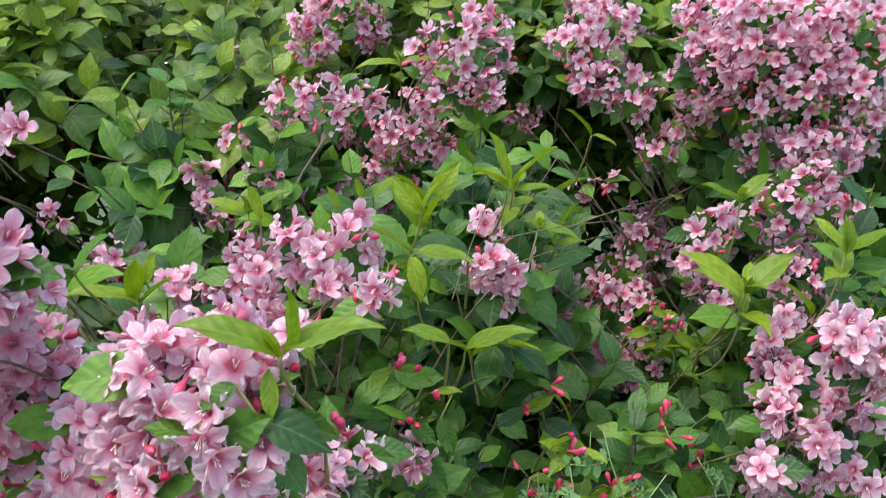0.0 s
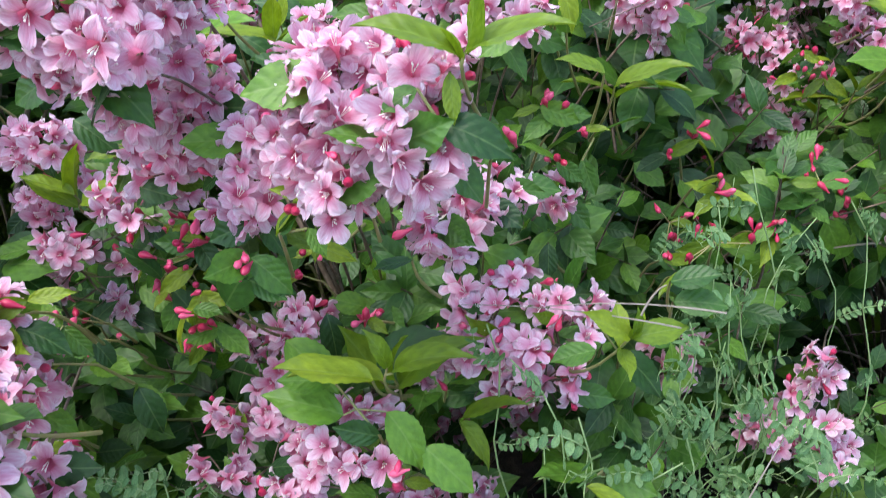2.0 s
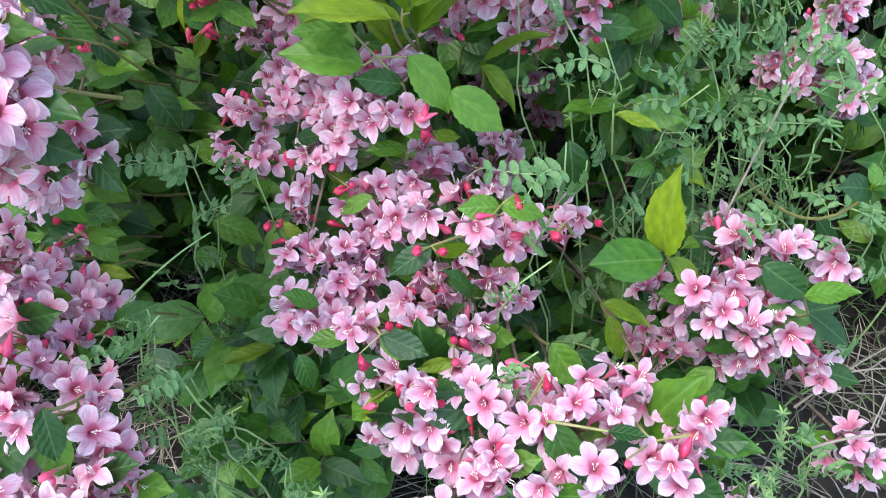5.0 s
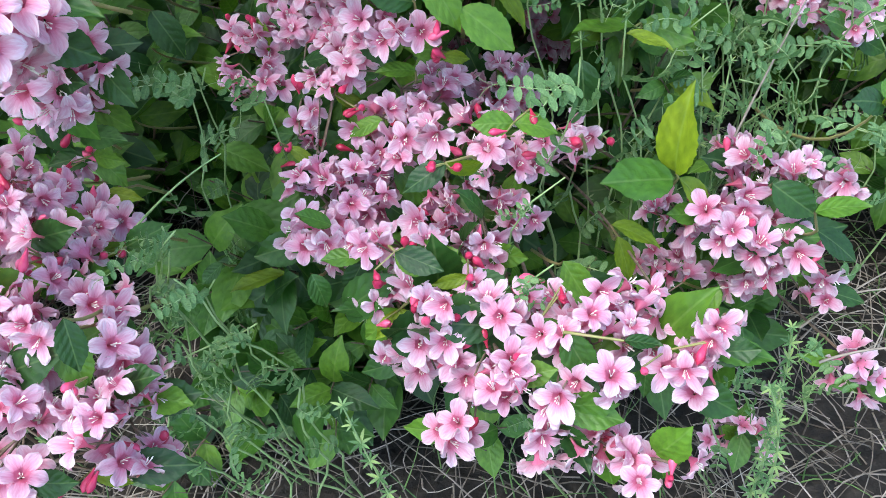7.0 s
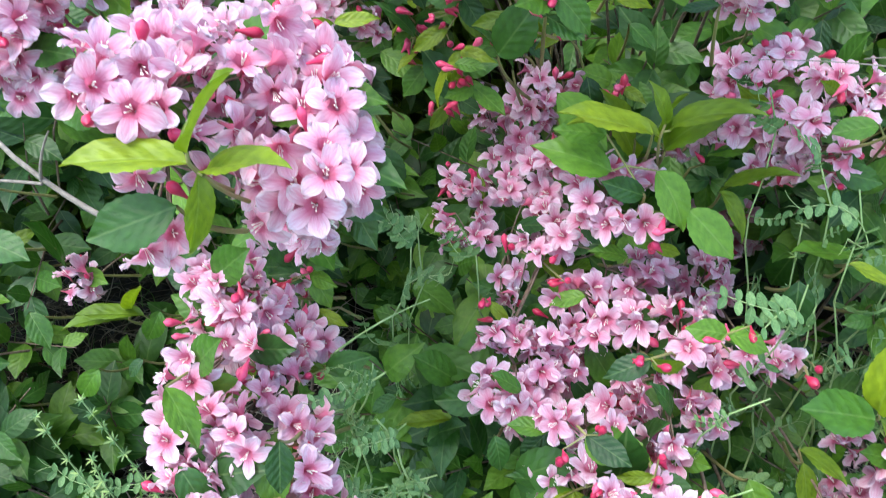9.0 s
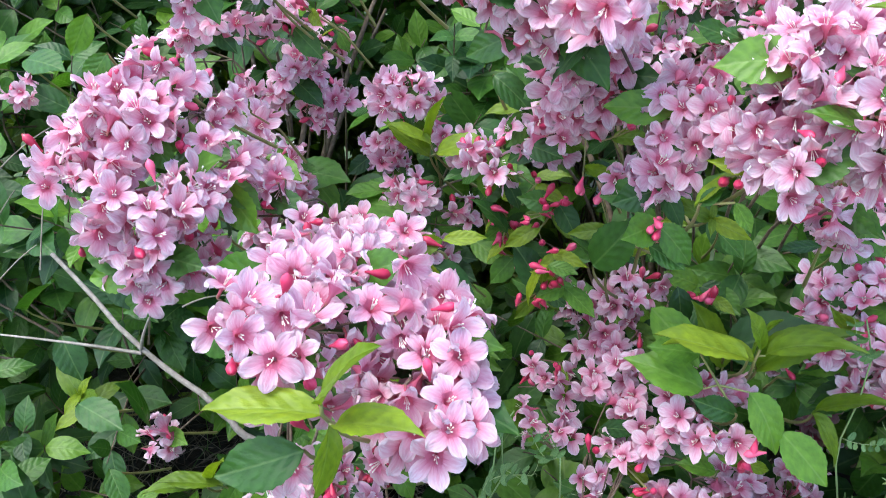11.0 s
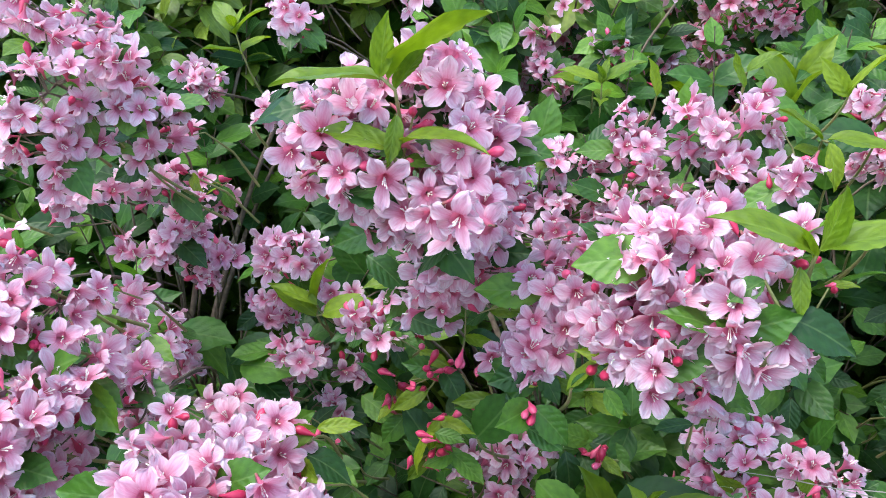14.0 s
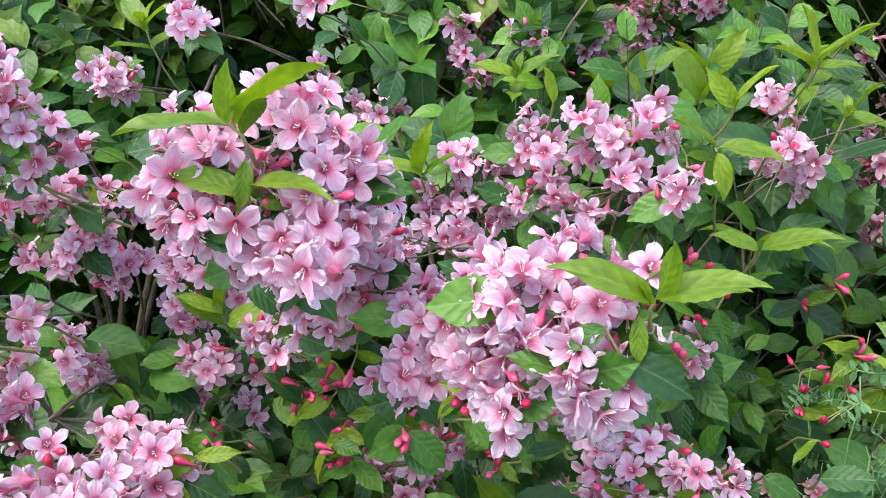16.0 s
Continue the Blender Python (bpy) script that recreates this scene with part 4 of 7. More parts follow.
flower_branch(left_shrub, ((-0.417, 0.400, 0.408), (-0.408, 0.404, 0.472), (-0.418, 0.392, 0.495), (-0.422, 0.362, 0.492),), 68)
flower_branch(left_shrub, ((-0.515, 0.404, 0.813), (-0.501, 0.397, 0.812), (-0.474, 0.386, 0.826), (-0.468, 0.360, 0.816), (-0.439, 0.433, 0.819), (-0.435, 0.412, 0.783), (-0.467, 0.374, 0.733),), 69, full=True)
flower_branch(left_shrub, ((-0.483, 0.648, 0.707), (-0.469, 0.634, 0.702), (-0.486, 0.639, 0.737), (-0.492, 0.620, 0.763), (-0.468, 0.586, 0.747), (-0.472, 0.595, 0.770),), 70, full=True)
flower_branch(left_shrub, ((-0.426, 0.528, 0.754), (-0.418, 0.508, 0.745), (-0.399, 0.448, 0.763), (-0.405, 0.457, 0.802),), 71, full=True)
flower_branch(left_shrub, ((-0.418, 0.426, 0.800), (-0.419, 0.443, 0.818), (-0.408, 0.407, 0.778), (-0.386, 0.438, 0.810), (-0.380, 0.423, 0.800), (-0.390, 0.426, 0.768), (-0.388, 0.435, 0.748), (-0.387, 0.405, 0.751), (-0.401, 0.389, 0.752), (-0.372, 0.401, 0.763), (-0.372, 0.380, 0.780),), 72, full=True)
flower_branch(back_shrub, ((-0.794, 1.094, 0.985), (-0.788, 1.102, 0.974),), 73)
flower_branch(back_shrub, ((-0.690, 1.081, 0.760), (-0.664, 1.087, 0.768), (-0.643, 1.045, 0.767),), 74)
flower_branch(back_shrub, ((-0.657, 0.979, 0.724), (-0.631, 0.960, 0.745), (-0.619, 0.961, 0.722), (-0.627, 0.937, 0.642),), 75)
flower_branch(back_shrub, ((-0.615, 0.926, 0.645), (-0.601, 0.899, 0.699), (-0.564, 0.968, 0.605), (-0.566, 0.909, 0.702), (-0.581, 0.896, 0.708), (-0.551, 0.957, 0.601), (-0.567, 0.874, 0.708), (-0.524, 0.939, 0.675),), 76)
flower_branch(back_shrub, ((-0.689, 1.078, 0.953), (-0.655, 1.081, 0.940),), 77)
flower_branch(back_shrub, ((-0.558, 0.953, 0.762), (-0.532, 0.941, 0.749), (-0.534, 0.942, 0.733),), 78)
flower_branch(back_shrub, ((-0.595, 0.971, 1.076),), 79)
flower_branch(back_shrub, ((-0.518, 1.346, 0.902), (-0.453, 1.323, 0.911),), 80)
flower_branch(back_shrub, ((-0.464, 1.618, 0.933), (-0.466, 1.619, 0.960), (-0.425, 1.630, 0.934), (-0.422, 1.601, 0.982), (-0.442, 1.573, 0.980), (-0.417, 1.550, 0.968), (-0.420, 1.626, 1.016),), 81)
flower_branch(back_shrub, ((-0.464, 0.971, 1.100),), 82)
flower_branch(back_shrub, ((-0.405, 1.820, 0.911),), 83)
flower_branch(back_shrub, ((-0.386, 1.691, 0.883),), 84)
flower_branch(back_shrub, ((-0.424, 1.660, 1.039), (-0.401, 1.623, 1.022), (-0.399, 1.677, 1.096), (-0.367, 1.691, 1.073), (-0.360, 1.665, 1.104),), 85)
flower_branch(back_shrub, ((-0.173, 1.107, 0.356), (-0.139, 1.093, 0.384),), 86)
flower_branch(back_shrub, ((-0.348, 1.706, 0.983), (-0.327, 1.631, 0.987),), 87)
flower_branch(back_shrub, ((-0.323, 1.589, 1.002), (-0.276, 1.612, 0.973), (-0.295, 1.606, 0.948), (-0.261, 1.547, 0.961), (-0.287, 1.631, 0.925), (-0.253, 1.594, 0.931),), 88)
flower_branch(back_shrub, ((-0.276, 1.506, 0.949),), 89)
flower_branch(back_shrub, ((-0.311, 1.691, 1.138), (-0.299, 1.719, 1.126), (-0.284, 1.672, 1.146), (-0.270, 1.668, 1.128), (-0.257, 1.646, 1.160), (-0.241, 1.656, 1.129), (-0.233, 1.683, 1.164), (-0.227, 1.680, 1.143),), 90)
flower_branch(back_shrub, ((-0.061, 1.097, 0.345), (-0.037, 1.108, 0.341), (-0.057, 1.092, 0.375),), 91)
flower_branch(back_shrub, ((-0.237, 1.630, 0.947), (-0.195, 1.654, 0.969),), 92)
flower_branch(back_shrub, ((-0.283, 1.736, 1.283), (-0.258, 1.760, 1.297), (-0.252, 1.703, 1.267), (-0.236, 1.773, 1.274), (-0.235, 1.764, 1.345), (-0.257, 1.794, 1.339), (-0.208, 1.776, 1.316),), 93)
flower_branch(back_shrub, ((-0.208, 1.714, 1.119), (-0.180, 1.697, 1.116), (-0.206, 1.692, 1.168), (-0.175, 1.675, 1.141), (-0.180, 1.718, 1.070), (-0.161, 1.693, 1.168), (-0.146, 1.677, 1.140), (-0.186, 1.647, 1.082), (-0.192, 1.635, 1.148),), 94)
flower_branch(back_shrub, ((-0.160, 1.754, 1.022), (-0.135, 1.762, 0.999),), 95)
flower_branch(back_shrub, ((-0.140, 1.604, 0.964),), 96)
flower_branch(back_shrub, ((-0.210, 1.784, 1.361), (-0.179, 1.758, 1.355), (-0.177, 1.732, 1.330), (-0.133, 1.786, 1.305), (-0.153, 1.738, 1.297), (-0.165, 1.773, 1.273),), 97)
flower_branch(back_shrub, ((-0.052, 1.709, 0.968),), 98)
flower_branch(back_shrub, ((-0.135, 1.749, 1.260), (-0.122, 1.775, 1.285),), 99)
flower_branch(back_shrub, ((-0.086, 1.762, 1.113), (-0.061, 1.763, 1.091), (-0.052, 1.762, 1.117), (-0.057, 1.785, 1.070), (-0.021, 1.792, 1.109), (-0.013, 1.762, 1.094), (-0.036, 1.709, 1.138), (-0.057, 1.687, 1.158),), 100)
flower_branch(back_shrub, ((0.095, 1.039, 0.513),), 101)
flower_branch(back_shrub, ((-0.035, 1.889, 1.044), (-0.016, 1.888, 1.063), (0.018, 1.892, 1.029), (0.017, 1.849, 1.049), (-0.001, 1.799, 1.045),), 102)
flower_branch(back_shrub, ((0.048, 1.163, 0.910), (0.069, 1.160, 0.947), (0.099, 1.188, 0.879),), 103)
flower_branch(back_shrub, ((-0.027, 1.698, 1.190), (-0.000, 1.694, 1.172), (-0.018, 1.661, 1.214), (-0.009, 1.691, 1.236), (0.024, 1.694, 1.192), (-0.035, 1.708, 1.256), (0.032, 1.691, 1.229), (-0.010, 1.679, 1.273), (0.016, 1.673, 1.263), (0.062, 1.690, 1.179), (0.037, 1.678, 1.251),), 104)
flower_branch(back_shrub, ((0.071, 1.722, 1.154), (0.074, 1.705, 1.196), (0.087, 1.663, 1.157), (0.099, 1.700, 1.219), (0.081, 1.702, 1.238),), 105)
flower_branch(back_shrub, ((0.058, 1.699, 1.290), (0.095, 1.681, 1.259),), 106)
flower_branch(right_shrub, ((-0.076, 1.035, 0.435), (-0.046, 1.090, 0.366),), 107)
flower_branch(right_shrub, ((0.110, 1.037, 0.500), (0.126, 1.019, 0.491), (0.137, 1.028, 0.523), (0.150, 1.039, 0.506), (0.139, 1.036, 0.537),), 108)
flower_branch(right_shrub, ((0.209, 0.979, 0.451), (0.209, 0.974, 0.466), (0.232, 0.985, 0.439), (0.260, 0.997, 0.422), (0.249, 0.979, 0.505), (0.289, 0.967, 0.469), (0.295, 0.989, 0.426), (0.291, 0.942, 0.418),), 109)
flower_branch(right_shrub, ((0.106, 1.176, 0.921),), 110)
flower_branch(right_shrub, ((0.313, 0.985, 0.393), (0.312, 0.978, 0.419), (0.312, 0.986, 0.434),), 111)
flower_branch(right_shrub, ((0.273, 0.962, 0.532), (0.271, 0.971, 0.554),), 112)
flower_branch(right_shrub, ((0.212, 1.670, 0.763), (0.242, 1.680, 0.764), (0.207, 1.647, 0.797), (0.232, 1.656, 0.812), (0.266, 1.681, 0.766), (0.201, 1.667, 0.819), (0.288, 1.695, 0.726),), 113)
flower_branch(right_shrub, ((0.263, 1.447, 0.723), (0.277, 1.453, 0.740), (0.303, 1.427, 0.740), (0.309, 1.432, 0.687), (0.296, 1.474, 0.677), (0.344, 1.460, 0.692),), 114)
flower_branch(right_shrub, ((0.116, 1.742, 1.218),), 115)
flower_branch(right_shrub, ((0.154, 1.850, 1.119),), 116)
flower_branch(right_shrub, ((0.314, 1.716, 0.726), (0.327, 1.713, 0.752), (0.322, 1.726, 0.772), (0.376, 1.720, 0.780),), 117)
flower_branch(right_shrub, ((0.345, 0.965, 0.740), (0.412, 0.977, 0.760), (0.382, 1.019, 0.774), (0.384, 1.021, 0.793), (0.407, 1.029, 0.767), (0.397, 1.039, 0.700),), 118)
flower_branch(right_shrub, ((0.324, 1.748, 0.828), (0.361, 1.744, 0.829), (0.398, 1.717, 0.807), (0.374, 1.813, 0.872), (0.390, 1.775, 0.893),), 119)
flower_branch(right_shrub, ((0.377, 1.052, 0.694), (0.448, 1.043, 0.686), (0.427, 1.031, 0.749), (0.449, 1.038, 0.751),), 120)
flower_branch(right_shrub, ((0.261, 1.774, 1.203), (0.271, 1.761, 1.223), (0.307, 1.759, 1.201), (0.275, 1.734, 1.163), (0.281, 1.753, 1.254), (0.307, 1.753, 1.171), (0.258, 1.751, 1.264), (0.241, 1.779, 1.275), (0.312, 1.710, 1.227), (0.346, 1.758, 1.197), (0.328, 1.735, 1.245), (0.301, 1.724, 1.266), (0.274, 1.763, 1.292),), 121)
flower_branch(right_shrub, ((0.245, 1.749, 1.330), (0.277, 1.725, 1.343), (0.259, 1.698, 1.314), (0.298, 1.720, 1.329), (0.313, 1.787, 1.353), (0.323, 1.751, 1.292),), 122)
flower_branch(right_shrub, ((0.415, 1.724, 0.781), (0.433, 1.750, 0.801),), 123)
flower_branch(right_shrub, ((0.417, 1.092, 0.782), (0.412, 1.069, 0.810), (0.469, 1.080, 0.779), (0.429, 1.148, 0.822), (0.413, 1.130, 0.845), (0.417, 1.164, 0.800), (0.456, 1.176, 0.801), (0.506, 1.058, 0.773),), 124)
flower_branch(right_shrub, ((0.437, 1.221, 0.745),), 125)
flower_branch(right_shrub, ((0.406, 1.813, 0.849), (0.426, 1.798, 0.875), (0.449, 1.832, 0.847), (0.427, 1.786, 0.902), (0.447, 1.806, 0.927), (0.416, 1.794, 0.936), (0.386, 1.820, 0.946),), 126)
flower_branch(right_shrub, ((0.296, 1.700, 1.247), (0.339, 1.727, 1.272), (0.328, 1.704, 1.163), (0.354, 1.768, 1.226),), 127)
flower_branch(right_shrub, ((0.422, 1.474, 0.874), (0.436, 1.493, 0.892), (0.417, 1.499, 0.912), (0.458, 1.509, 0.861), (0.438, 1.511, 0.835), (0.448, 1.503, 0.917), (0.433, 1.524, 0.931), (0.476, 1.535, 0.885), (0.490, 1.494, 0.939), (0.483, 1.538, 0.913),), 128)
flower_branch(right_shrub, ((0.344, 1.770, 1.150), (0.361, 1.730, 1.167), (0.390, 1.781, 1.166),), 129)
flower_branch(right_shrub, ((0.489, 1.046, 0.705), (0.498, 1.024, 0.690), (0.532, 1.122, 0.738), (0.557, 1.102, 0.738),), 130)
flower_branch(right_shrub, ((0.451, 1.185, 0.843), (0.514, 1.139, 0.860), (0.509, 1.129, 0.833),), 131)
flower_branch(right_shrub, ((0.416, 1.870, 1.060), (0.413, 1.892, 1.079), (0.451, 1.858, 1.032), (0.442, 1.840, 1.086), (0.455, 1.816, 1.066),), 132)
flower_branch(right_shrub, ((0.401, 1.533, 1.158), (0.429, 1.512, 1.165), (0.422, 1.508, 1.189), (0.420, 1.562, 1.117), (0.445, 1.557, 1.137), (0.459, 1.534, 1.190), (0.433, 1.496, 1.208), (0.412, 1.596, 1.190), (0.472, 1.540, 1.173), (0.441, 1.579, 1.210), (0.411, 1.494, 1.229), (0.454, 1.487, 1.205), (0.464, 1.580, 1.206),), 133)
flower_branch(right_shrub, ((0.516, 1.111, 0.779), (0.544, 1.110, 0.781), (0.532, 1.139, 0.798), (0.542, 1.104, 0.816), (0.529, 1.111, 0.835), (0.572, 1.140, 0.826), (0.554, 1.148, 0.858),), 134)
flower_branch(right_shrub, ((0.498, 1.568, 0.847), (0.541, 1.541, 0.895), (0.551, 1.533, 0.877),), 135)
flower_branch(right_shrub, ((0.372, 1.801, 1.296), (0.383, 1.784, 1.282),), 136)
flower_branch(right_shrub, ((0.480, 1.513, 0.958), (0.494, 1.525, 0.973), (0.526, 1.500, 0.952), (0.529, 1.481, 0.931), (0.531, 1.491, 0.994), (0.547, 1.500, 0.968), (0.539, 1.546, 1.008), (0.569, 1.501, 0.967), (0.547, 1.473, 0.912), (0.570, 1.521, 0.934),), 137)
flower_branch(right_shrub, ((0.402, 1.488, 1.246), (0.422, 1.475, 1.250), (0.440, 1.472, 1.226), (0.420, 1.533, 1.279), (0.466, 1.486, 1.236), (0.447, 1.529, 1.281), (0.468, 1.512, 1.262), (0.488, 1.487, 1.212), (0.482, 1.478, 1.292), (0.495, 1.498, 1.235),), 138)
flower_branch(right_shrub, ((0.586, 1.488, 0.841), (0.606, 1.502, 0.816), (0.628, 1.501, 0.837), (0.606, 1.514, 0.873), (0.635, 1.503, 0.862), (0.602, 1.545, 0.852), (0.624, 1.488, 0.889), (0.590, 1.471, 0.907), (0.656, 1.519, 0.836), (0.640, 1.519, 0.904), (0.589, 1.482, 0.931), (0.566, 1.446, 0.919),), 139)
flower_branch(right_shrub, ((0.489, 1.521, 1.194), (0.506, 1.479, 1.205), (0.526, 1.511, 1.166), (0.548, 1.499, 1.204), (0.527, 1.486, 1.239), (0.564, 1.506, 1.181), (0.497, 1.455, 1.249), (0.571, 1.498, 1.160), (0.551, 1.479, 1.251), (0.566, 1.472, 1.226),), 140)
flower_branch(right_shrub, ((0.552, 1.470, 1.020), (0.568, 1.464, 0.990), (0.606, 1.508, 1.025), (0.587, 1.513, 1.072), (0.605, 1.519, 1.046), (0.597, 1.503, 0.962), (0.625, 1.484, 1.071), (0.601, 1.516, 1.091),), 141)
flower_branch(right_shrub, ((0.559, 1.606, 1.019), (0.583, 1.602, 1.051), (0.573, 1.608, 1.070), (0.553, 1.630, 1.071), (0.588, 1.652, 1.090),), 142)
flower_branch(right_shrub, ((0.507, 1.499, 1.299), (0.569, 1.504, 1.300), (0.575, 1.479, 1.281), (0.582, 1.508, 1.319), (0.590, 1.504, 1.254), (0.600, 1.533, 1.303),), 143)
flower_branch(right_shrub, ((0.625, 1.495, 0.939), (0.642, 1.525, 0.971), (0.646, 1.496, 0.988), (0.644, 1.513, 1.029),), 144)
flower_branch(right_shrub, ((0.587, 1.494, 1.192), (0.602, 1.499, 1.174), (0.603, 1.465, 1.204), (0.621, 1.505, 1.195), (0.604, 1.488, 1.239), (0.635, 1.513, 1.166), (0.635, 1.501, 1.231), (0.619, 1.498, 1.260), (0.640, 1.475, 1.252), (0.675, 1.513, 1.196), (0.674, 1.509, 1.156), (0.672, 1.481, 1.239),), 145)
flower_branch(right_shrub, ((0.620, 1.513, 1.093), (0.633, 1.469, 1.096), (0.661, 1.492, 1.075), (0.661, 1.513, 1.046), (0.685, 1.521, 1.101), (0.691, 1.503, 1.068), (0.676, 1.538, 1.032),), 146)
flower_branch(right_shrub, ((0.677, 1.540, 1.176), (0.693, 1.528, 1.208), (0.705, 1.480, 1.176), (0.737, 1.506, 1.156), (0.714, 1.491, 1.134), (0.717, 1.508, 1.232), (0.687, 1.515, 1.266),), 147)
flower_branch(right_shrub, ((0.642, 1.547, 1.313), (0.679, 1.538, 1.286),), 148)

shoot(front_shrub, (0.086, 1.190, 1.031), 0.060, (0, -0.1, 1), 3, 5)
shoot(front_shrub, (-0.291, 1.386, 0.966), 0.068, (0, -0.1, 1), 2, 10)
shoot(front_shrub, (0.108, 1.093, 0.992), 0.050, (0.2, -0.1, 1), 2, 12)
shoot(right_shrub, (0.406, 1.250, 1.014), 0.059, (0, -0.1, 1), 2, 16)
shoot(right_shrub, (0.366, 1.100, 0.916), 0.076, (0, -0.2, 1), 3, 17)
shoot(right_shrub, (0.463, 1.050, 0.974), 0.072, (0.1, -0.1, 1), 3, 18)
shoot(back_shrub, (-0.289, 1.700, 1.197), 0.094, (0, -0.1, 1), 3, 22)
shoot(back_shrub, (-0.077, 1.600, 1.214), 0.069, (0, -0.1, 1), 3, 23)
shoot(back_shrub, (-0.274, 1.250, 0.991), 0.062, (0, -0.1, 1), 3, 24)
shoot(front_shrub, (0.009, 0.660, 0.745), 0.047, (0.3, -0.4, 0.7), 3, 28)
shoot(front_shrub, (0.176, 0.600, 0.541), 0.041, (0.1, -0.4, 0.8), 2, 34, young=False)
shoot(front_shrub, (-0.247, 0.713, 0.793), 0.033, (0.1, -0.5, 0.3), 2, 37)
shoot(left_shrub, (-1.009, 0.790, 0.399), 0.067, (0.1, -0.4, 0.8), 3, 45)
shoot(back_shrub, (-0.784, 1.206, 1.041), 0.072, (-0.2, -0.1, 1), 3, 46)

leaf_shoot(front_shrub, ((-0.397, 0.610, 1.058, -0.464, 0.585, 1.060), (-0.393, 0.610, 1.059, -0.326, 0.587, 1.111), (-0.398, 0.610, 1.060, -0.391, 0.598, 1.101), (-0.388, 0.610, 1.052, -0.366, 0.600, 1.082),), 0, young=True)
leaf_shoot(front_shrub, ((-0.390, 0.610, 1.011, -0.430, 0.595, 1.034), (-0.387, 0.610, 1.036, -0.389, 0.599, 1.003), (-0.384, 0.610, 1.015, -0.335, 0.595, 1.042),), 1, young=True)
leaf_shoot(front_shrub, ((-0.383, 0.610, 0.979, -0.415, 0.599, 0.991),), 2)
leaf_shoot(front_shrub, ((-0.117, 0.584, 0.969, -0.161, 0.568, 1.006), (-0.115, 0.584, 0.973, -0.102, 0.572, 1.015), (-0.113, 0.584, 0.972, -0.064, 0.567, 1.004), (-0.117, 0.584, 0.966, -0.127, 0.577, 0.989),), 3, young=True)
leaf_shoot(front_shrub, ((-0.124, 0.584, 0.961, -0.121, 0.574, 0.932),), 4, young=True)
leaf_shoot(front_shrub, ((-0.145, 0.621, 0.927, -0.176, 0.610, 0.948),), 5)
leaf_shoot(front_shrub, ((-0.213, 0.627, 0.885, -0.182, 0.615, 0.915), (-0.223, 0.652, 0.922, -0.246, 0.644, 0.932),), 6)
leaf_shoot(front_shrub, ((-0.117, 0.891, 0.715, -0.057, 0.871, 0.702),), 7)
leaf_shoot(front_shrub, ((-0.024, 0.956, 0.721, -0.026, 0.939, 0.674),), 8)
leaf_shoot(front_shrub, ((0.029, 1.112, 0.595, 0.091, 1.091, 0.583),), 9)
leaf_shoot(front_shrub, ((0.089, 1.060, 0.611, 0.157, 1.037, 0.612),), 10)
leaf_shoot(front_shrub, ((0.069, 1.174, 0.725, 0.107, 1.158, 0.699),), 11)
leaf_shoot(front_shrub, ((0.141, 1.278, 0.678, 0.199, 1.255, 0.649),), 12)
leaf_shoot(front_shrub, ((-0.164, 0.684, 0.793, -0.193, 0.675, 0.789),), 13)
leaf_shoot(left_shrub, ((-0.745, 0.920, 0.705, -0.668, 0.900, 0.716),), 14)
leaf_shoot(left_shrub, ((-0.626, 0.938, 0.703, -0.677, 0.916, 0.680),), 15)
leaf_shoot(front_shrub, ((-0.566, 0.927, 0.743, -0.613, 0.907, 0.786), (-0.566, 0.927, 0.752, -0.555, 0.908, 0.824), (-0.551, 0.906, 0.755, -0.498, 0.890, 0.787),), 16, young=True)
leaf_shoot(front_shrub, ((-0.004, 0.879, 0.901, -0.040, 0.867, 0.926),), 17, young=True)
leaf_shoot(front_shrub, ((0.015, 0.962, 0.870, 0.073, 0.940, 0.911),), 18, young=True)
leaf_shoot(front_shrub, ((-0.033, 0.939, 1.022, -0.058, 0.927, 1.056), (-0.032, 0.939, 1.023, -0.012, 0.924, 1.069),), 19, young=True)
leaf_shoot(front_shrub, ((0.071, 1.118, 1.032, 0.030, 1.102, 1.071), (0.070, 1.118, 1.040, 0.051, 1.099, 1.102),), 20, young=True)
leaf_shoot(front_shrub, ((0.177, 1.580, 0.965, 0.237, 1.551, 1.037),), 21, young=True)
leaf_shoot(front_shrub, ((-0.132, 1.372, 0.942, -0.172, 1.352, 0.999), (-0.129, 1.372, 0.944, -0.100, 1.349, 1.020),), 22, young=True)
leaf_shoot(front_shrub, ((-0.339, 1.829, 0.818, -0.415, 1.799, 0.909), (-0.339, 1.829, 0.830, -0.348, 1.799, 0.951),), 23, young=True)
leaf_shoot(front_shrub, ((-0.303, 1.566, 0.881, -0.245, 1.536, 0.980),), 24, young=True)
leaf_shoot(front_shrub, ((-0.034, 1.233, 0.968, -0.066, 1.210, 1.043), (-0.029, 1.233, 0.969, -0.014, 1.217, 1.022),), 25, young=True)
leaf_shoot(front_shrub, ((-0.041, 0.979, 0.972, -0.084, 0.963, 1.006), (-0.039, 0.967, 0.975, 0.020, 0.948, 0.980), (-0.044, 0.936, 0.978, -0.030, 0.921, 0.937),), 26, young=True)
leaf_shoot(front_shrub, ((-0.357, 1.032, 0.904, -0.416, 1.010, 0.941), (-0.359, 1.035, 0.905, -0.354, 1.019, 0.961), (-0.354, 1.035, 0.904, -0.318, 1.021, 0.938),), 27, young=True)
leaf_shoot(front_shrub, ((-0.523, 1.235, 0.879, -0.436, 1.207, 0.935),), 28)
leaf_shoot(front_shrub, ((-0.563, 0.770, 0.990, -0.496, 0.748, 1.041),), 29)
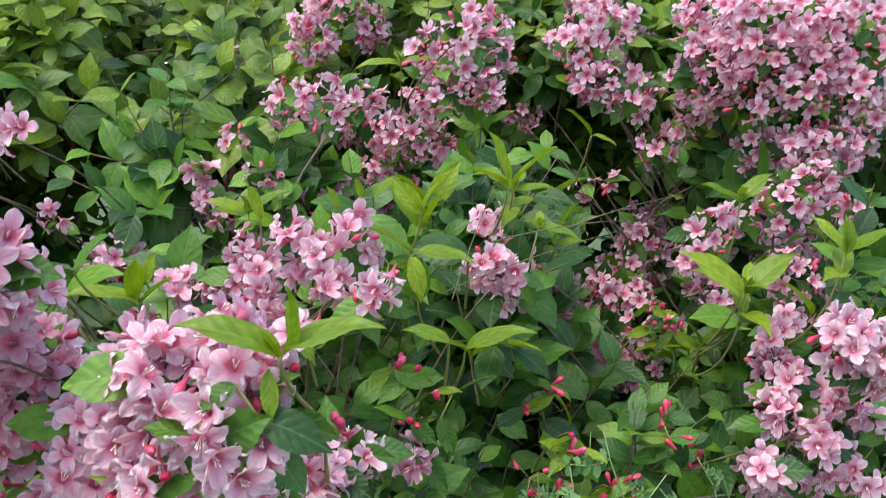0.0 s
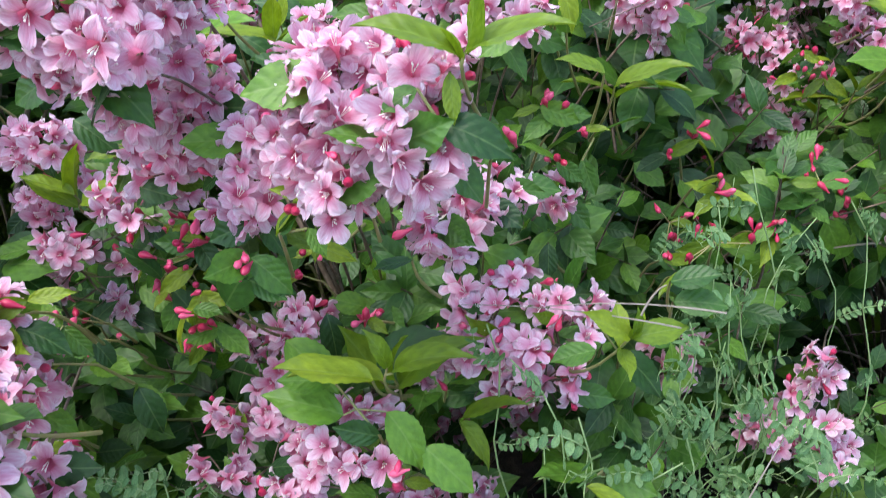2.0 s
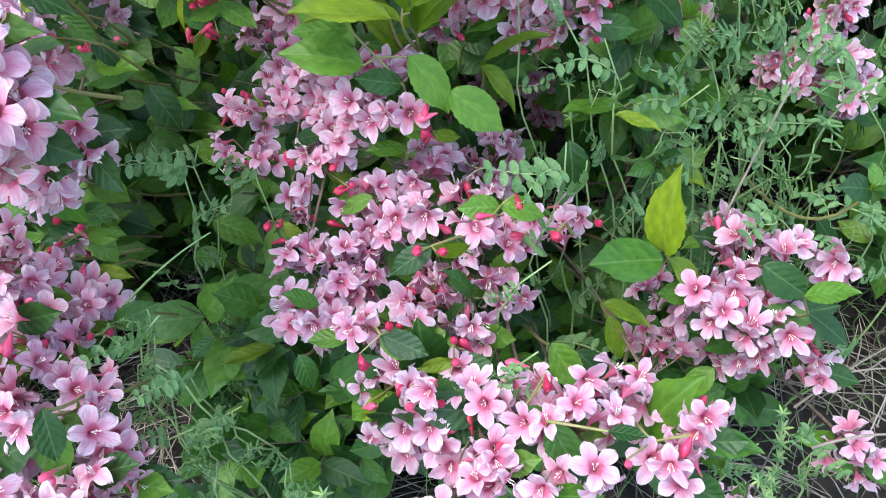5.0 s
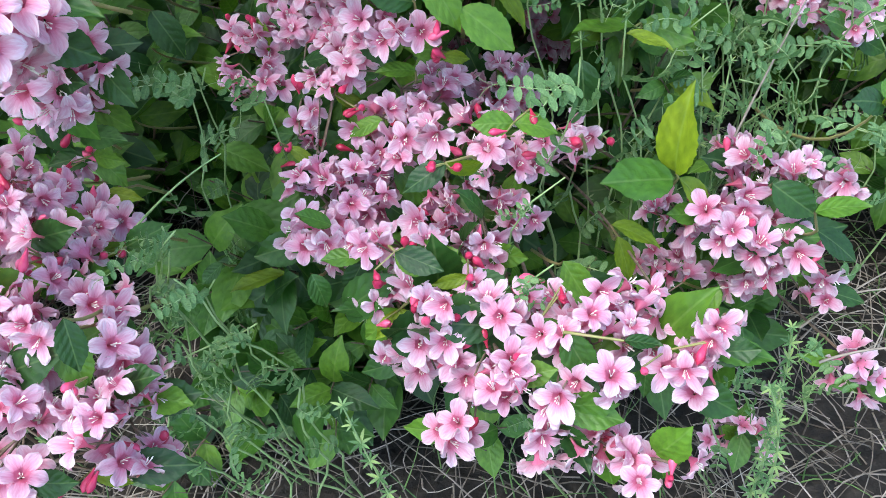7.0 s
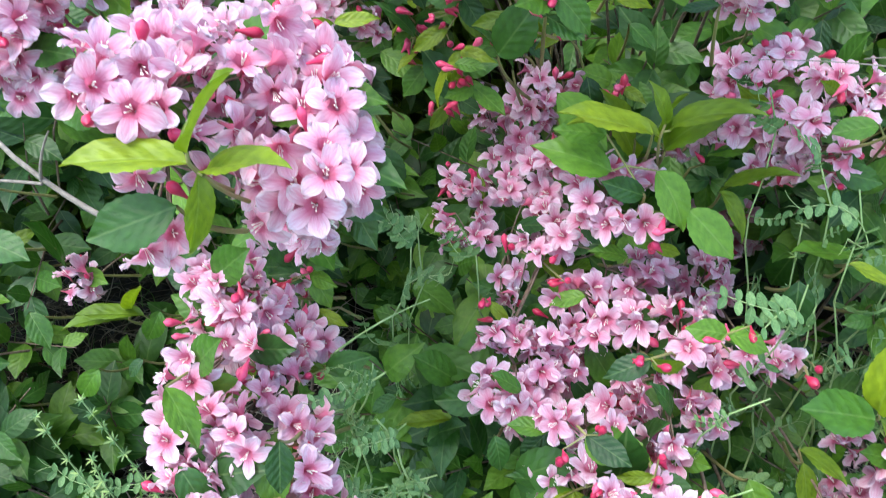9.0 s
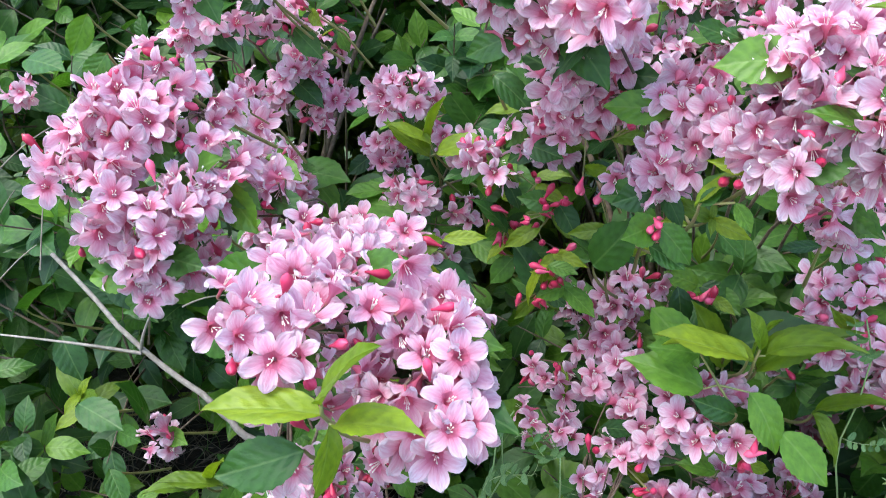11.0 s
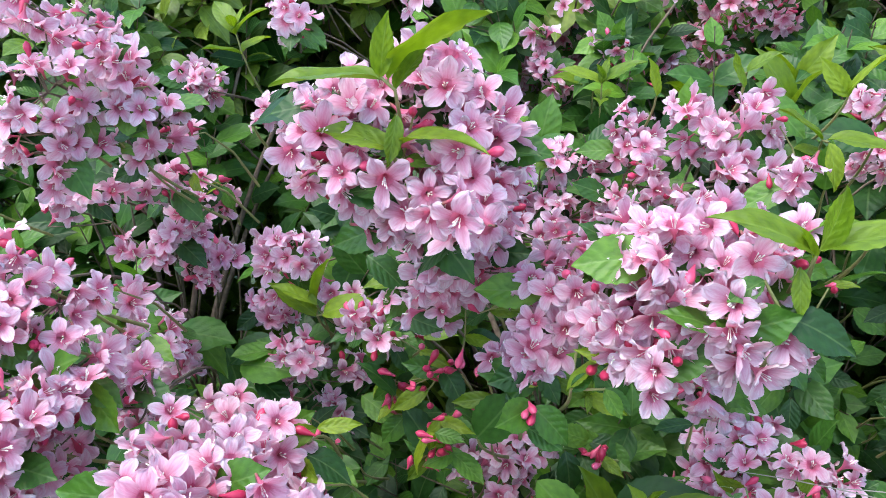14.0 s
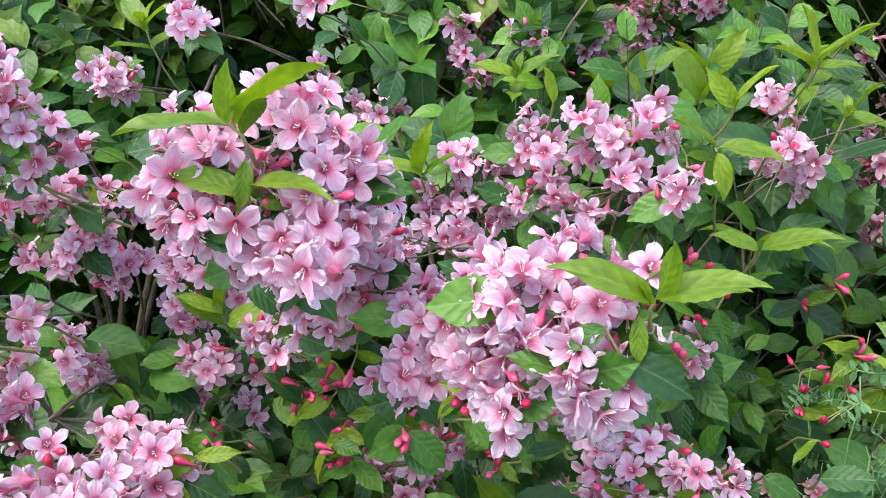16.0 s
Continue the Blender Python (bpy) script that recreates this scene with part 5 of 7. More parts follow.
leaf_shoot(front_shrub, ((0.149, 1.237, 0.947, 0.161, 1.218, 1.009), (0.151, 1.237, 0.947, 0.183, 1.226, 0.960),), 30, young=True)
leaf_shoot(front_shrub, ((0.050, 1.439, 1.015, 0.036, 1.422, 1.070), (0.052, 1.439, 1.012, 0.086, 1.427, 1.028), (0.035, 1.439, 1.006, 0.007, 1.428, 1.031),), 31, young=True)
leaf_shoot(left_shrub, ((-0.641, 0.601, 0.764, -0.638, 0.592, 0.801),), 32)
leaf_shoot(left_shrub, ((-0.736, 0.931, 0.700, -0.673, 0.913, 0.684),), 33)
leaf_shoot(left_shrub, ((-0.657, 0.569, 0.820, -0.680, 0.559, 0.812),), 34)
leaf_shoot(front_shrub, ((-0.259, 0.651, 0.827, -0.243, 0.645, 0.844), (-0.234, 0.640, 0.836, -0.220, 0.632, 0.818),), 35)
leaf_shoot(front_shrub, ((-0.336, 0.782, 0.691, -0.349, 0.769, 0.738),), 36)
leaf_shoot(front_shrub, ((-0.050, 0.891, 0.725, -0.049, 0.879, 0.690),), 37)
leaf_shoot(front_shrub, ((-0.135, 0.816, 0.658, -0.177, 0.802, 0.647),), 38)
leaf_shoot(front_shrub, ((-0.267, 0.810, 0.679, -0.252, 0.794, 0.639),), 39)
leaf_shoot(front_shrub, ((-0.542, 0.849, 0.592, -0.491, 0.834, 0.587),), 40)
leaf_shoot(front_shrub, ((-0.516, 0.937, 0.642, -0.470, 0.922, 0.623),), 41)
leaf_shoot(front_shrub, ((-0.455, 0.864, 0.688, -0.476, 0.851, 0.731),), 42)
leaf_shoot(front_shrub, ((-0.566, 0.950, 0.731, -0.512, 0.931, 0.779),), 43, young=True)
leaf_shoot(front_shrub, ((-0.651, 0.900, 0.683, -0.578, 0.880, 0.696),), 44)
leaf_shoot(front_shrub, ((-0.689, 0.938, 0.683, -0.663, 0.919, 0.632),), 45)
leaf_shoot(front_shrub, ((-1.050, 0.933, 0.983, -1.105, 0.910, 0.980),), 46)
leaf_shoot(front_shrub, ((-1.018, 0.912, 0.945, -0.932, 0.890, 0.974),), 47)
leaf_shoot(front_shrub, ((-0.920, 0.805, 0.901, -0.935, 0.788, 0.860),), 48)
leaf_shoot(front_shrub, ((-1.084, 0.880, 0.823, -1.015, 0.863, 0.825),), 49)
leaf_shoot(front_shrub, ((-0.714, 0.570, 0.921, -0.730, 0.558, 0.895),), 50)
leaf_shoot(left_shrub, ((-0.664, 0.586, 0.902, -0.685, 0.575, 0.885),), 51)
leaf_shoot(left_shrub, ((-0.680, 0.569, 0.808, -0.625, 0.552, 0.852), (-0.658, 0.555, 0.778, -0.678, 0.544, 0.760),), 52)
leaf_shoot(left_shrub, ((-0.712, 0.838, 0.930, -0.743, 0.825, 0.915),), 53)
leaf_shoot(left_shrub, ((-0.752, 0.735, 1.011, -0.769, 0.728, 1.021),), 54)
leaf_shoot(left_shrub, ((-0.720, 0.798, 0.966, -0.683, 0.788, 0.975),), 55)
leaf_shoot(front_shrub, ((-0.201, 0.685, 0.681, -0.274, 0.663, 0.708),), 56, young=True)
leaf_shoot(front_shrub, ((-0.187, 0.740, 0.641, -0.143, 0.714, 0.727), (-0.191, 0.739, 0.649, -0.193, 0.725, 0.703),), 57, young=True)
leaf_shoot(front_shrub, ((-0.212, 0.810, 0.597, -0.258, 0.780, 0.702),), 58, young=True)
leaf_shoot(front_shrub, ((-0.443, 0.724, 0.894, -0.406, 0.712, 0.877),), 59)
leaf_shoot(front_shrub, ((-0.633, 0.900, 0.669, -0.584, 0.884, 0.647),), 60)
leaf_shoot(front_shrub, ((-0.510, 0.879, 0.548, -0.476, 0.860, 0.505),), 61)
leaf_shoot(front_shrub, ((-0.957, 0.722, 0.538, -0.926, 0.704, 0.494),), 62)
leaf_shoot(front_shrub, ((-1.057, 0.776, 0.526, -0.984, 0.754, 0.591),), 63)
leaf_shoot(front_shrub, ((-0.458, 0.864, 0.746, -0.439, 0.855, 0.725),), 64)
leaf_shoot(front_shrub, ((-0.409, 0.899, 0.639, -0.370, 0.887, 0.659), (-0.450, 0.899, 0.647, -0.408, 0.887, 0.660),), 65)
leaf_shoot(front_shrub, ((-0.439, 0.358, 0.789, -0.496, 0.335, 0.800), (-0.439, 0.358, 0.795, -0.405, 0.342, 0.850),), 66, young=True)
leaf_shoot(front_shrub, ((-0.432, 0.358, 0.783, -0.382, 0.344, 0.811), (-0.435, 0.358, 0.784, -0.432, 0.342, 0.744),), 67, young=True)
leaf_shoot(front_shrub, ((-0.451, 0.358, 0.762, -0.496, 0.337, 0.746),), 68)
leaf_shoot(front_shrub, ((-0.752, 0.685, 0.395, -0.813, 0.660, 0.415), (-0.744, 0.684, 0.408, -0.730, 0.671, 0.462),), 69, young=True)
leaf_shoot(front_shrub, ((-0.719, 0.700, 0.402, -0.733, 0.681, 0.363),), 70)
leaf_shoot(front_shrub, ((-0.883, 0.762, 0.398, -0.883, 0.737, 0.494),), 71)
leaf_shoot(front_shrub, ((-0.866, 0.634, 0.519, -0.801, 0.618, 0.513),), 72)
leaf_shoot(front_shrub, ((-0.493, 0.849, 0.562, -0.465, 0.831, 0.518),), 73)
leaf_shoot(front_shrub, ((-0.987, 0.708, 0.197, -0.885, 0.680, 0.282),), 74)
leaf_shoot(front_shrub, ((-0.811, 0.686, 0.310, -0.836, 0.662, 0.272),), 75)
leaf_shoot(front_shrub, ((-0.919, 0.720, 0.352, -0.888, 0.704, 0.316),), 76)
leaf_shoot(front_shrub, ((-0.682, 0.602, 0.416, -0.699, 0.590, 0.400),), 77)
leaf_shoot(front_shrub, ((-0.417, 0.504, 0.752, -0.373, 0.492, 0.767),), 78)
leaf_shoot(left_shrub, ((-0.452, 0.414, 0.530, -0.440, 0.394, 0.486),), 79)
leaf_shoot(left_shrub, ((-0.530, 0.420, 0.565, -0.501, 0.403, 0.529), (-0.531, 0.464, 0.547, -0.498, 0.451, 0.591),), 80)
leaf_shoot(left_shrub, ((-0.505, 0.381, 0.528, -0.475, 0.366, 0.500),), 81)
leaf_shoot(left_shrub, ((-0.555, 0.556, 0.568, -0.513, 0.541, 0.612),), 82)
leaf_shoot(front_shrub, ((-0.368, 0.662, 0.345, -0.422, 0.643, 0.345),), 83, young=True)
leaf_shoot(front_shrub, ((-0.730, 0.684, 0.405, -0.795, 0.657, 0.419),), 84, young=True)
leaf_shoot(front_shrub, ((-0.348, 0.648, 0.259, -0.324, 0.636, 0.238),), 85)
leaf_shoot(front_shrub, ((-0.427, 0.656, 0.369, -0.451, 0.645, 0.353),), 86)
leaf_shoot(front_shrub, ((-0.096, 0.444, 0.462, -0.078, 0.426, 0.427), (-0.054, 0.431, 0.463, -0.028, 0.422, 0.466),), 87)
leaf_shoot(front_shrub, ((-0.174, 0.483, 0.434, -0.140, 0.466, 0.410),), 88)
leaf_shoot(front_shrub, ((-0.239, 0.493, 0.416, -0.202, 0.478, 0.464),), 89)
leaf_shoot(front_shrub, ((-0.197, 0.532, 0.424, -0.187, 0.516, 0.491),), 90)
leaf_shoot(front_shrub, ((-0.361, 0.647, 0.412, -0.400, 0.632, 0.449),), 91)
leaf_shoot(front_shrub, ((-0.337, 0.673, 0.288, -0.349, 0.655, 0.361),), 92)
leaf_shoot(front_shrub, ((-0.280, 0.648, 0.142, -0.310, 0.635, 0.183), (-0.320, 0.648, 0.147, -0.325, 0.625, 0.250),), 93)
leaf_shoot(front_shrub, ((-0.391, 0.598, 0.226, -0.372, 0.581, 0.192),), 94)
leaf_shoot(front_shrub, ((-0.416, 0.661, 0.247, -0.374, 0.649, 0.255),), 95)
leaf_shoot(front_shrub, ((-0.370, 0.566, 0.172, -0.351, 0.548, 0.254),), 96)
leaf_shoot(front_shrub, ((-0.348, 0.633, 0.141, -0.337, 0.610, 0.097),), 97)
leaf_shoot(front_shrub, ((-0.194, 0.701, 0.671, -0.258, 0.679, 0.709), (-0.191, 0.701, 0.684, -0.197, 0.690, 0.724), (-0.186, 0.701, 0.679, -0.141, 0.682, 0.731),), 98, young=True)
leaf_shoot(front_shrub, ((-0.232, 0.701, 0.635, -0.286, 0.682, 0.668), (-0.239, 0.701, 0.670, -0.283, 0.687, 0.677), (-0.193, 0.701, 0.640, -0.155, 0.683, 0.601), (-0.200, 0.701, 0.614, -0.238, 0.688, 0.630),), 99)
leaf_shoot(front_shrub, ((-0.161, 0.701, 0.605, -0.117, 0.682, 0.572),), 100)
leaf_shoot(front_shrub, ((-0.131, 0.745, 0.603, -0.086, 0.728, 0.649), (-0.133, 0.745, 0.603, -0.095, 0.729, 0.577),), 101, young=True)
leaf_shoot(front_shrub, ((-0.003, 0.739, 0.553, -0.061, 0.722, 0.561), (0.006, 0.752, 0.550, 0.052, 0.735, 0.535),), 102)
leaf_shoot(front_shrub, ((-0.058, 0.688, 0.552, -0.053, 0.669, 0.503),), 103)
leaf_shoot(front_shrub, ((0.009, 0.876, 0.619, -0.037, 0.862, 0.619),), 104)
leaf_shoot(front_shrub, ((0.061, 0.981, 0.587, 0.103, 0.965, 0.569),), 105)
leaf_shoot(front_shrub, ((-0.016, 0.711, 0.561, 0.024, 0.697, 0.552),), 106, young=True)
leaf_shoot(front_shrub, ((0.030, 0.763, 0.486, 0.080, 0.741, 0.456),), 107, young=True)
leaf_shoot(front_shrub, ((0.022, 0.636, 0.459, 0.015, 0.611, 0.559), (0.025, 0.636, 0.452, 0.064, 0.616, 0.421),), 108, young=True)
leaf_shoot(front_shrub, ((0.018, 0.625, 0.459, -0.048, 0.606, 0.476),), 109)
leaf_shoot(front_shrub, ((-0.037, 0.620, 0.415, 0.007, 0.604, 0.407), (-0.031, 0.620, 0.401, -0.017, 0.601, 0.360),), 110, young=True)
leaf_shoot(front_shrub, ((-0.022, 0.567, 0.390, 0.002, 0.555, 0.376),), 111, young=True)
leaf_shoot(front_shrub, ((0.108, 0.629, 0.443, 0.146, 0.609, 0.416),), 112)
leaf_shoot(front_shrub, ((0.135, 0.579, 0.427, 0.168, 0.562, 0.406), (0.119, 0.556, 0.468, 0.154, 0.544, 0.485),), 113)
leaf_shoot(front_shrub, ((0.073, 0.619, 0.323, 0.041, 0.604, 0.300),), 114)
leaf_shoot(front_shrub, ((-0.087, 0.559, 0.429, -0.066, 0.540, 0.391),), 115)
leaf_shoot(front_shrub, ((-0.062, 0.616, 0.360, -0.025, 0.597, 0.333),), 116)
leaf_shoot(front_shrub, ((-0.234, 0.560, 0.432, -0.190, 0.546, 0.463),), 117)
leaf_shoot(front_shrub, ((-0.188, 0.581, 0.409, -0.161, 0.564, 0.474),), 118)
leaf_shoot(front_shrub, ((-0.239, 0.504, 0.394, -0.184, 0.486, 0.444),), 119)
leaf_shoot(front_shrub, ((-0.183, 0.513, 0.400, -0.141, 0.495, 0.379),), 120)
leaf_shoot(front_shrub, ((-0.282, 0.540, 0.399, -0.249, 0.525, 0.457),), 121)
leaf_shoot(front_shrub, ((-0.525, 0.612, 0.522, -0.502, 0.600, 0.495),), 122)
leaf_shoot(front_shrub, ((-0.433, 0.399, 0.553, -0.429, 0.382, 0.519),), 123)
leaf_shoot(front_shrub, ((-0.014, 0.489, 0.387, -0.008, 0.472, 0.461),), 124)
leaf_shoot(front_shrub, ((-0.573, 0.884, 0.410, -0.510, 0.865, 0.456),), 125)
leaf_shoot(front_shrub, ((-0.503, 0.890, 0.574, -0.571, 0.864, 0.562),), 126)
leaf_shoot(front_shrub, ((-0.439, 0.774, 0.433, -0.387, 0.757, 0.415),), 127)
leaf_shoot(front_shrub, ((-0.327, 0.621, 0.457, -0.293, 0.611, 0.449), (-0.338, 0.601, 0.433, -0.305, 0.590, 0.463),), 128)
leaf_shoot(front_shrub, ((-0.410, 0.673, 0.409, -0.342, 0.654, 0.435),), 129)
leaf_shoot(front_shrub, ((-0.303, 0.540, 0.451, -0.291, 0.527, 0.422),), 130)
leaf_shoot(front_shrub, ((-0.398, 0.659, 0.313, -0.351, 0.645, 0.352),), 131)
leaf_shoot(front_shrub, ((-0.287, 0.582, 0.469, -0.311, 0.573, 0.492),), 132)
leaf_shoot(front_shrub, ((-0.243, 0.690, 0.505, -0.274, 0.679, 0.502),), 133)
leaf_shoot(front_shrub, ((-0.323, 0.747, 0.538, -0.285, 0.736, 0.555),), 134)
leaf_shoot(front_shrub, ((-0.208, 0.708, 0.543, -0.237, 0.698, 0.557),), 135)
leaf_shoot(front_shrub, ((-0.154, 0.602, 0.451, -0.162, 0.593, 0.486),), 136)
leaf_shoot(front_shrub, ((-0.126, 0.630, 0.913, -0.086, 0.618, 0.906),), 137)
leaf_shoot(front_shrub, ((-0.234, 0.911, 0.702, -0.206, 0.900, 0.679),), 138)
leaf_shoot(front_shrub, ((-0.494, 0.891, 0.710, -0.458, 0.877, 0.753),), 139)
leaf_shoot(front_shrub, ((-0.346, 0.753, 0.715, -0.312, 0.737, 0.766),), 140)
leaf_shoot(front_shrub, ((-0.560, 0.911, 0.763, -0.601, 0.894, 0.792),), 141, young=True)
leaf_shoot(front_shrub, ((-0.532, 0.908, 0.491, -0.480, 0.892, 0.533),), 142)
leaf_shoot(front_shrub, ((-0.614, 0.912, 0.701, -0.659, 0.894, 0.695),), 143)
leaf_shoot(front_shrub, ((0.031, 1.138, 0.587, 0.090, 1.119, 0.578),), 144)
leaf_shoot(front_shrub, ((0.052, 0.741, 0.734, 0.091, 0.728, 0.744),), 145)
leaf_shoot(front_shrub, ((0.077, 1.138, 0.563, 0.111, 1.127, 0.580),), 146)
leaf_shoot(front_shrub, ((-0.009, 0.761, 0.674, -0.049, 0.749, 0.668),), 147)
leaf_shoot(front_shrub, ((0.005, 0.836, 0.654, 0.024, 0.828, 0.677), (0.024, 0.843, 0.625, 0.071, 0.824, 0.598),), 148)
leaf_shoot(front_shrub, ((-0.031, 0.856, 0.688, -0.015, 0.844, 0.729),), 149)
leaf_shoot(front_shrub, ((-0.130, 0.581, 0.930, -0.087, 0.568, 0.923), (-0.144, 0.581, 0.952, -0.165, 0.573, 0.939),), 150)
leaf_shoot(front_shrub, ((0.020, 1.022, 0.968, -0.042, 1.003, 0.979),), 151)
leaf_shoot(front_shrub, ((-0.096, 1.051, 1.005, -0.047, 1.032, 0.968),), 152)
leaf_shoot(front_shrub, ((-0.036, 0.958, 0.926, -0.040, 0.944, 0.976),), 153)
leaf_shoot(front_shrub, ((-0.070, 1.051, 0.946, -0.082, 1.040, 0.980),), 154)
leaf_shoot(front_shrub, ((0.081, 1.137, 1.040, 0.124, 1.117, 1.088),), 155, young=True)
leaf_shoot(front_shrub, ((0.350, 1.073, 0.911, 0.300, 1.052, 0.970),), 156, young=True)
leaf_shoot(front_shrub, ((0.486, 1.421, 0.842, 0.514, 1.396, 0.919),), 157, young=True)
leaf_shoot(front_shrub, ((0.518, 1.565, 0.983, 0.464, 1.545, 1.032), (0.523, 1.568, 0.983, 0.563, 1.548, 1.030),), 158, young=True)
leaf_shoot(right_shrub, ((0.491, 1.193, 0.862, 0.453, 1.175, 0.915),), 159, young=True)
leaf_shoot(right_shrub, ((0.658, 1.474, 0.896, 0.594, 1.449, 0.963),), 160, young=True)
leaf_shoot(front_shrub, ((0.414, 1.245, 0.841, 0.345, 1.226, 0.860),), 161)
leaf_shoot(front_shrub, ((0.499, 1.421, 0.801, 0.542, 1.404, 0.833),), 162)
leaf_shoot(front_shrub, ((0.580, 1.376, 0.866, 0.612, 1.360, 0.905),), 163)
leaf_shoot(front_shrub, ((-0.122, 0.988, 1.020, -0.133, 0.980, 1.045),), 164, young=True)
leaf_shoot(front_shrub, ((-0.098, 1.182, 1.015, -0.067, 1.169, 1.047), (-0.111, 1.158, 1.016, -0.117, 1.150, 1.041),), 165, young=True)
leaf_shoot(front_shrub, ((-0.029, 1.263, 0.997, -0.068, 1.245, 1.044), (-0.025, 1.269, 0.996, 0.013, 1.249, 1.053),), 166, young=True)
leaf_shoot(front_shrub, ((0.028, 1.075, 0.834, -0.013, 1.058, 0.876), (0.030, 1.075, 0.834, 0.087, 1.054, 0.879),), 167, young=True)
leaf_shoot(front_shrub, ((0.089, 1.166, 0.794, 0.146, 1.144, 0.838),), 168)
leaf_shoot(front_shrub, ((0.004, 1.042, 0.795, 0.050, 1.025, 0.828), (-0.009, 1.027, 0.773, 0.006, 1.013, 0.736),), 169)
leaf_shoot(front_shrub, ((0.224, 1.410, 1.094, 0.193, 1.394, 1.139), (0.229, 1.426, 1.094, 0.266, 1.414, 1.086),), 170, young=True)
leaf_shoot(right_shrub, ((0.377, 1.436, 0.727, 0.322, 1.417, 0.771),), 171, young=True)
leaf_shoot(right_shrub, ((0.365, 1.258, 0.803, 0.342, 1.246, 0.840), (0.368, 1.256, 0.803, 0.405, 1.238, 0.849),), 172, young=True)
leaf_shoot(front_shrub, ((-0.208, 0.994, 1.006, -0.217, 0.982, 1.045),), 173, young=True)
leaf_shoot(front_shrub, ((-0.374, 1.119, 0.911, -0.364, 1.107, 0.951),), 174, young=True)
leaf_shoot(back_shrub, ((-0.446, 1.162, 0.896, -0.389, 1.145, 0.877),), 175)
leaf_shoot(back_shrub, ((-0.384, 0.926, 0.961, -0.342, 0.911, 0.998),), 176)
leaf_shoot(front_shrub, ((-0.012, 1.015, 0.695, -0.007, 1.000, 0.652),), 177)
leaf_shoot(front_shrub, ((0.048, 1.138, 0.582, 0.032, 1.133, 0.592),), 178)
leaf_shoot(front_shrub, ((0.048, 0.741, 0.753, 0.086, 0.728, 0.767),), 179)
leaf_shoot(right_shrub, ((0.391, 1.392, 0.754, 0.321, 1.370, 0.794), (0.395, 1.391, 0.754, 0.434, 1.377, 0.769),), 180, young=True)
leaf_shoot(front_shrub, ((-0.287, 0.733, 0.691, -0.237, 0.713, 0.654),), 181)
leaf_shoot(front_shrub, ((-0.214, 0.776, 0.634, -0.146, 0.750, 0.703),), 182)
leaf_shoot(front_shrub, ((-0.074, 0.843, 0.581, -0.120, 0.827, 0.568),), 183)
leaf_shoot(front_shrub, ((0.098, 1.138, 0.517, 0.056, 1.122, 0.557),), 184)
leaf_shoot(front_shrub, ((-0.411, 0.870, 0.620, -0.436, 0.853, 0.674),), 185)


HOLLOWS = ((-0.51, 0.50, 0.13), (-0.73, 0.92, 0.16), (-0.71, 0.83, 0.10), (-0.46, 0.57, 0.17), (-0.46, 0.45, 0.14), (-0.47, 0.45, 0.10), (0.35, 0.84, 0.15), (0.17, 0.96, 0.06), (-0.51, 0.87, 0.10), (-1.05, 0.76, 0.12), (-0.71, 0.79, 0.10), (-0.75, 0.82, 0.12), (-0.47, 0.55, 0.10))


def face_depth(x, z):
    """How far back the leafy face of the shrubs stands at a height."""
    y = 0.68 + 0.72 * max(0, z - 0.18) + 0.35 * max(0, z - 0.85)
    if x < -0.6:
        y -= 0.16 * min(1, (-0.6 - x) / 0.2) * max(0, 1 - z / 1.0)
    if x > 0.05:
        y += 0.1 * min(1, (x - 0.05) / 0.2)
    for hx, hz, hr in HOLLOWS:
        y += 0.5 * max(0.0, 1 - ((x - hx) ** 2 + (z - hz) ** 2) / (hr * hr))
    # dark hollows between the leafy boughs
    return y + 0.42 * max(0.0, min(1.0, (noise.noise((x * 4.5 + 7, z * 4.5, 1.3)) - 0.02) * 4))


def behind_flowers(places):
    """Which places do not hide a spray or shoot from the fixed viewpoint."""
    d = places - np.array(VIEWPOINT)
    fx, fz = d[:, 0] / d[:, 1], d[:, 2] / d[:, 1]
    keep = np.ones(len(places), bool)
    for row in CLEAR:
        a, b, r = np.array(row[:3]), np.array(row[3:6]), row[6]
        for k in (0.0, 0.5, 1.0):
            c = a + (b - a) * k - np.array(VIEWPOINT)
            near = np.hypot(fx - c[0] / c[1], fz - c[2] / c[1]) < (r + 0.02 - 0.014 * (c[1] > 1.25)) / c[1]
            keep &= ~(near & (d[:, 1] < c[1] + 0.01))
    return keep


# dark open pockets between the boughs: two ends and a radius
POCKETS = [(Vector(a), Vector(b), r) for a, b, r in (
    ((-0.44, 0.7, 0.48), (-0.58, 1.05, 0.24), 0.13), ((-0.4, 0.8, 0.59), (-0.5, 1.1, 0.44), 0.06), ((-0.62, 0.88, 0.9), (-0.75, 1.2, 0.78), 0.12),
    ((-0.74, 0.88, 0.86), (-0.95, 1.2, 0.73), 0.12), ((-0.5, 0.85, 0.62), (-0.58, 1.15, 0.43), 0.07), ((-0.66, 0.88, 0.77), (-0.85, 1.2, 0.6), 0.08),
    ((-0.62, 0.85, 0.83), (-0.83, 1.2, 0.67), 0.15), ((-0.57, 0.8, 0.77), (-0.74, 1.1, 0.6), 0.11), ((0.07, 1.0, 0.74), (0.17, 1.4, 0.55), 0.09), ((0.19, 0.95, 0.4), (0.27, 1.2, 0.24), 0.13), ((-0.1, 0.98, 0.42), (-0.08, 1.2, 0.25), 0.08), ((-0.85, 0.62, 0.6), (-1.16, 0.9, 0.35), 0.09), ((-0.79, 0.62, 0.42), (-1.05, 0.95, 0.18), 0.1), ((0.32, 1.02, 0.62), (0.43, 1.35, 0.46), 0.12))]


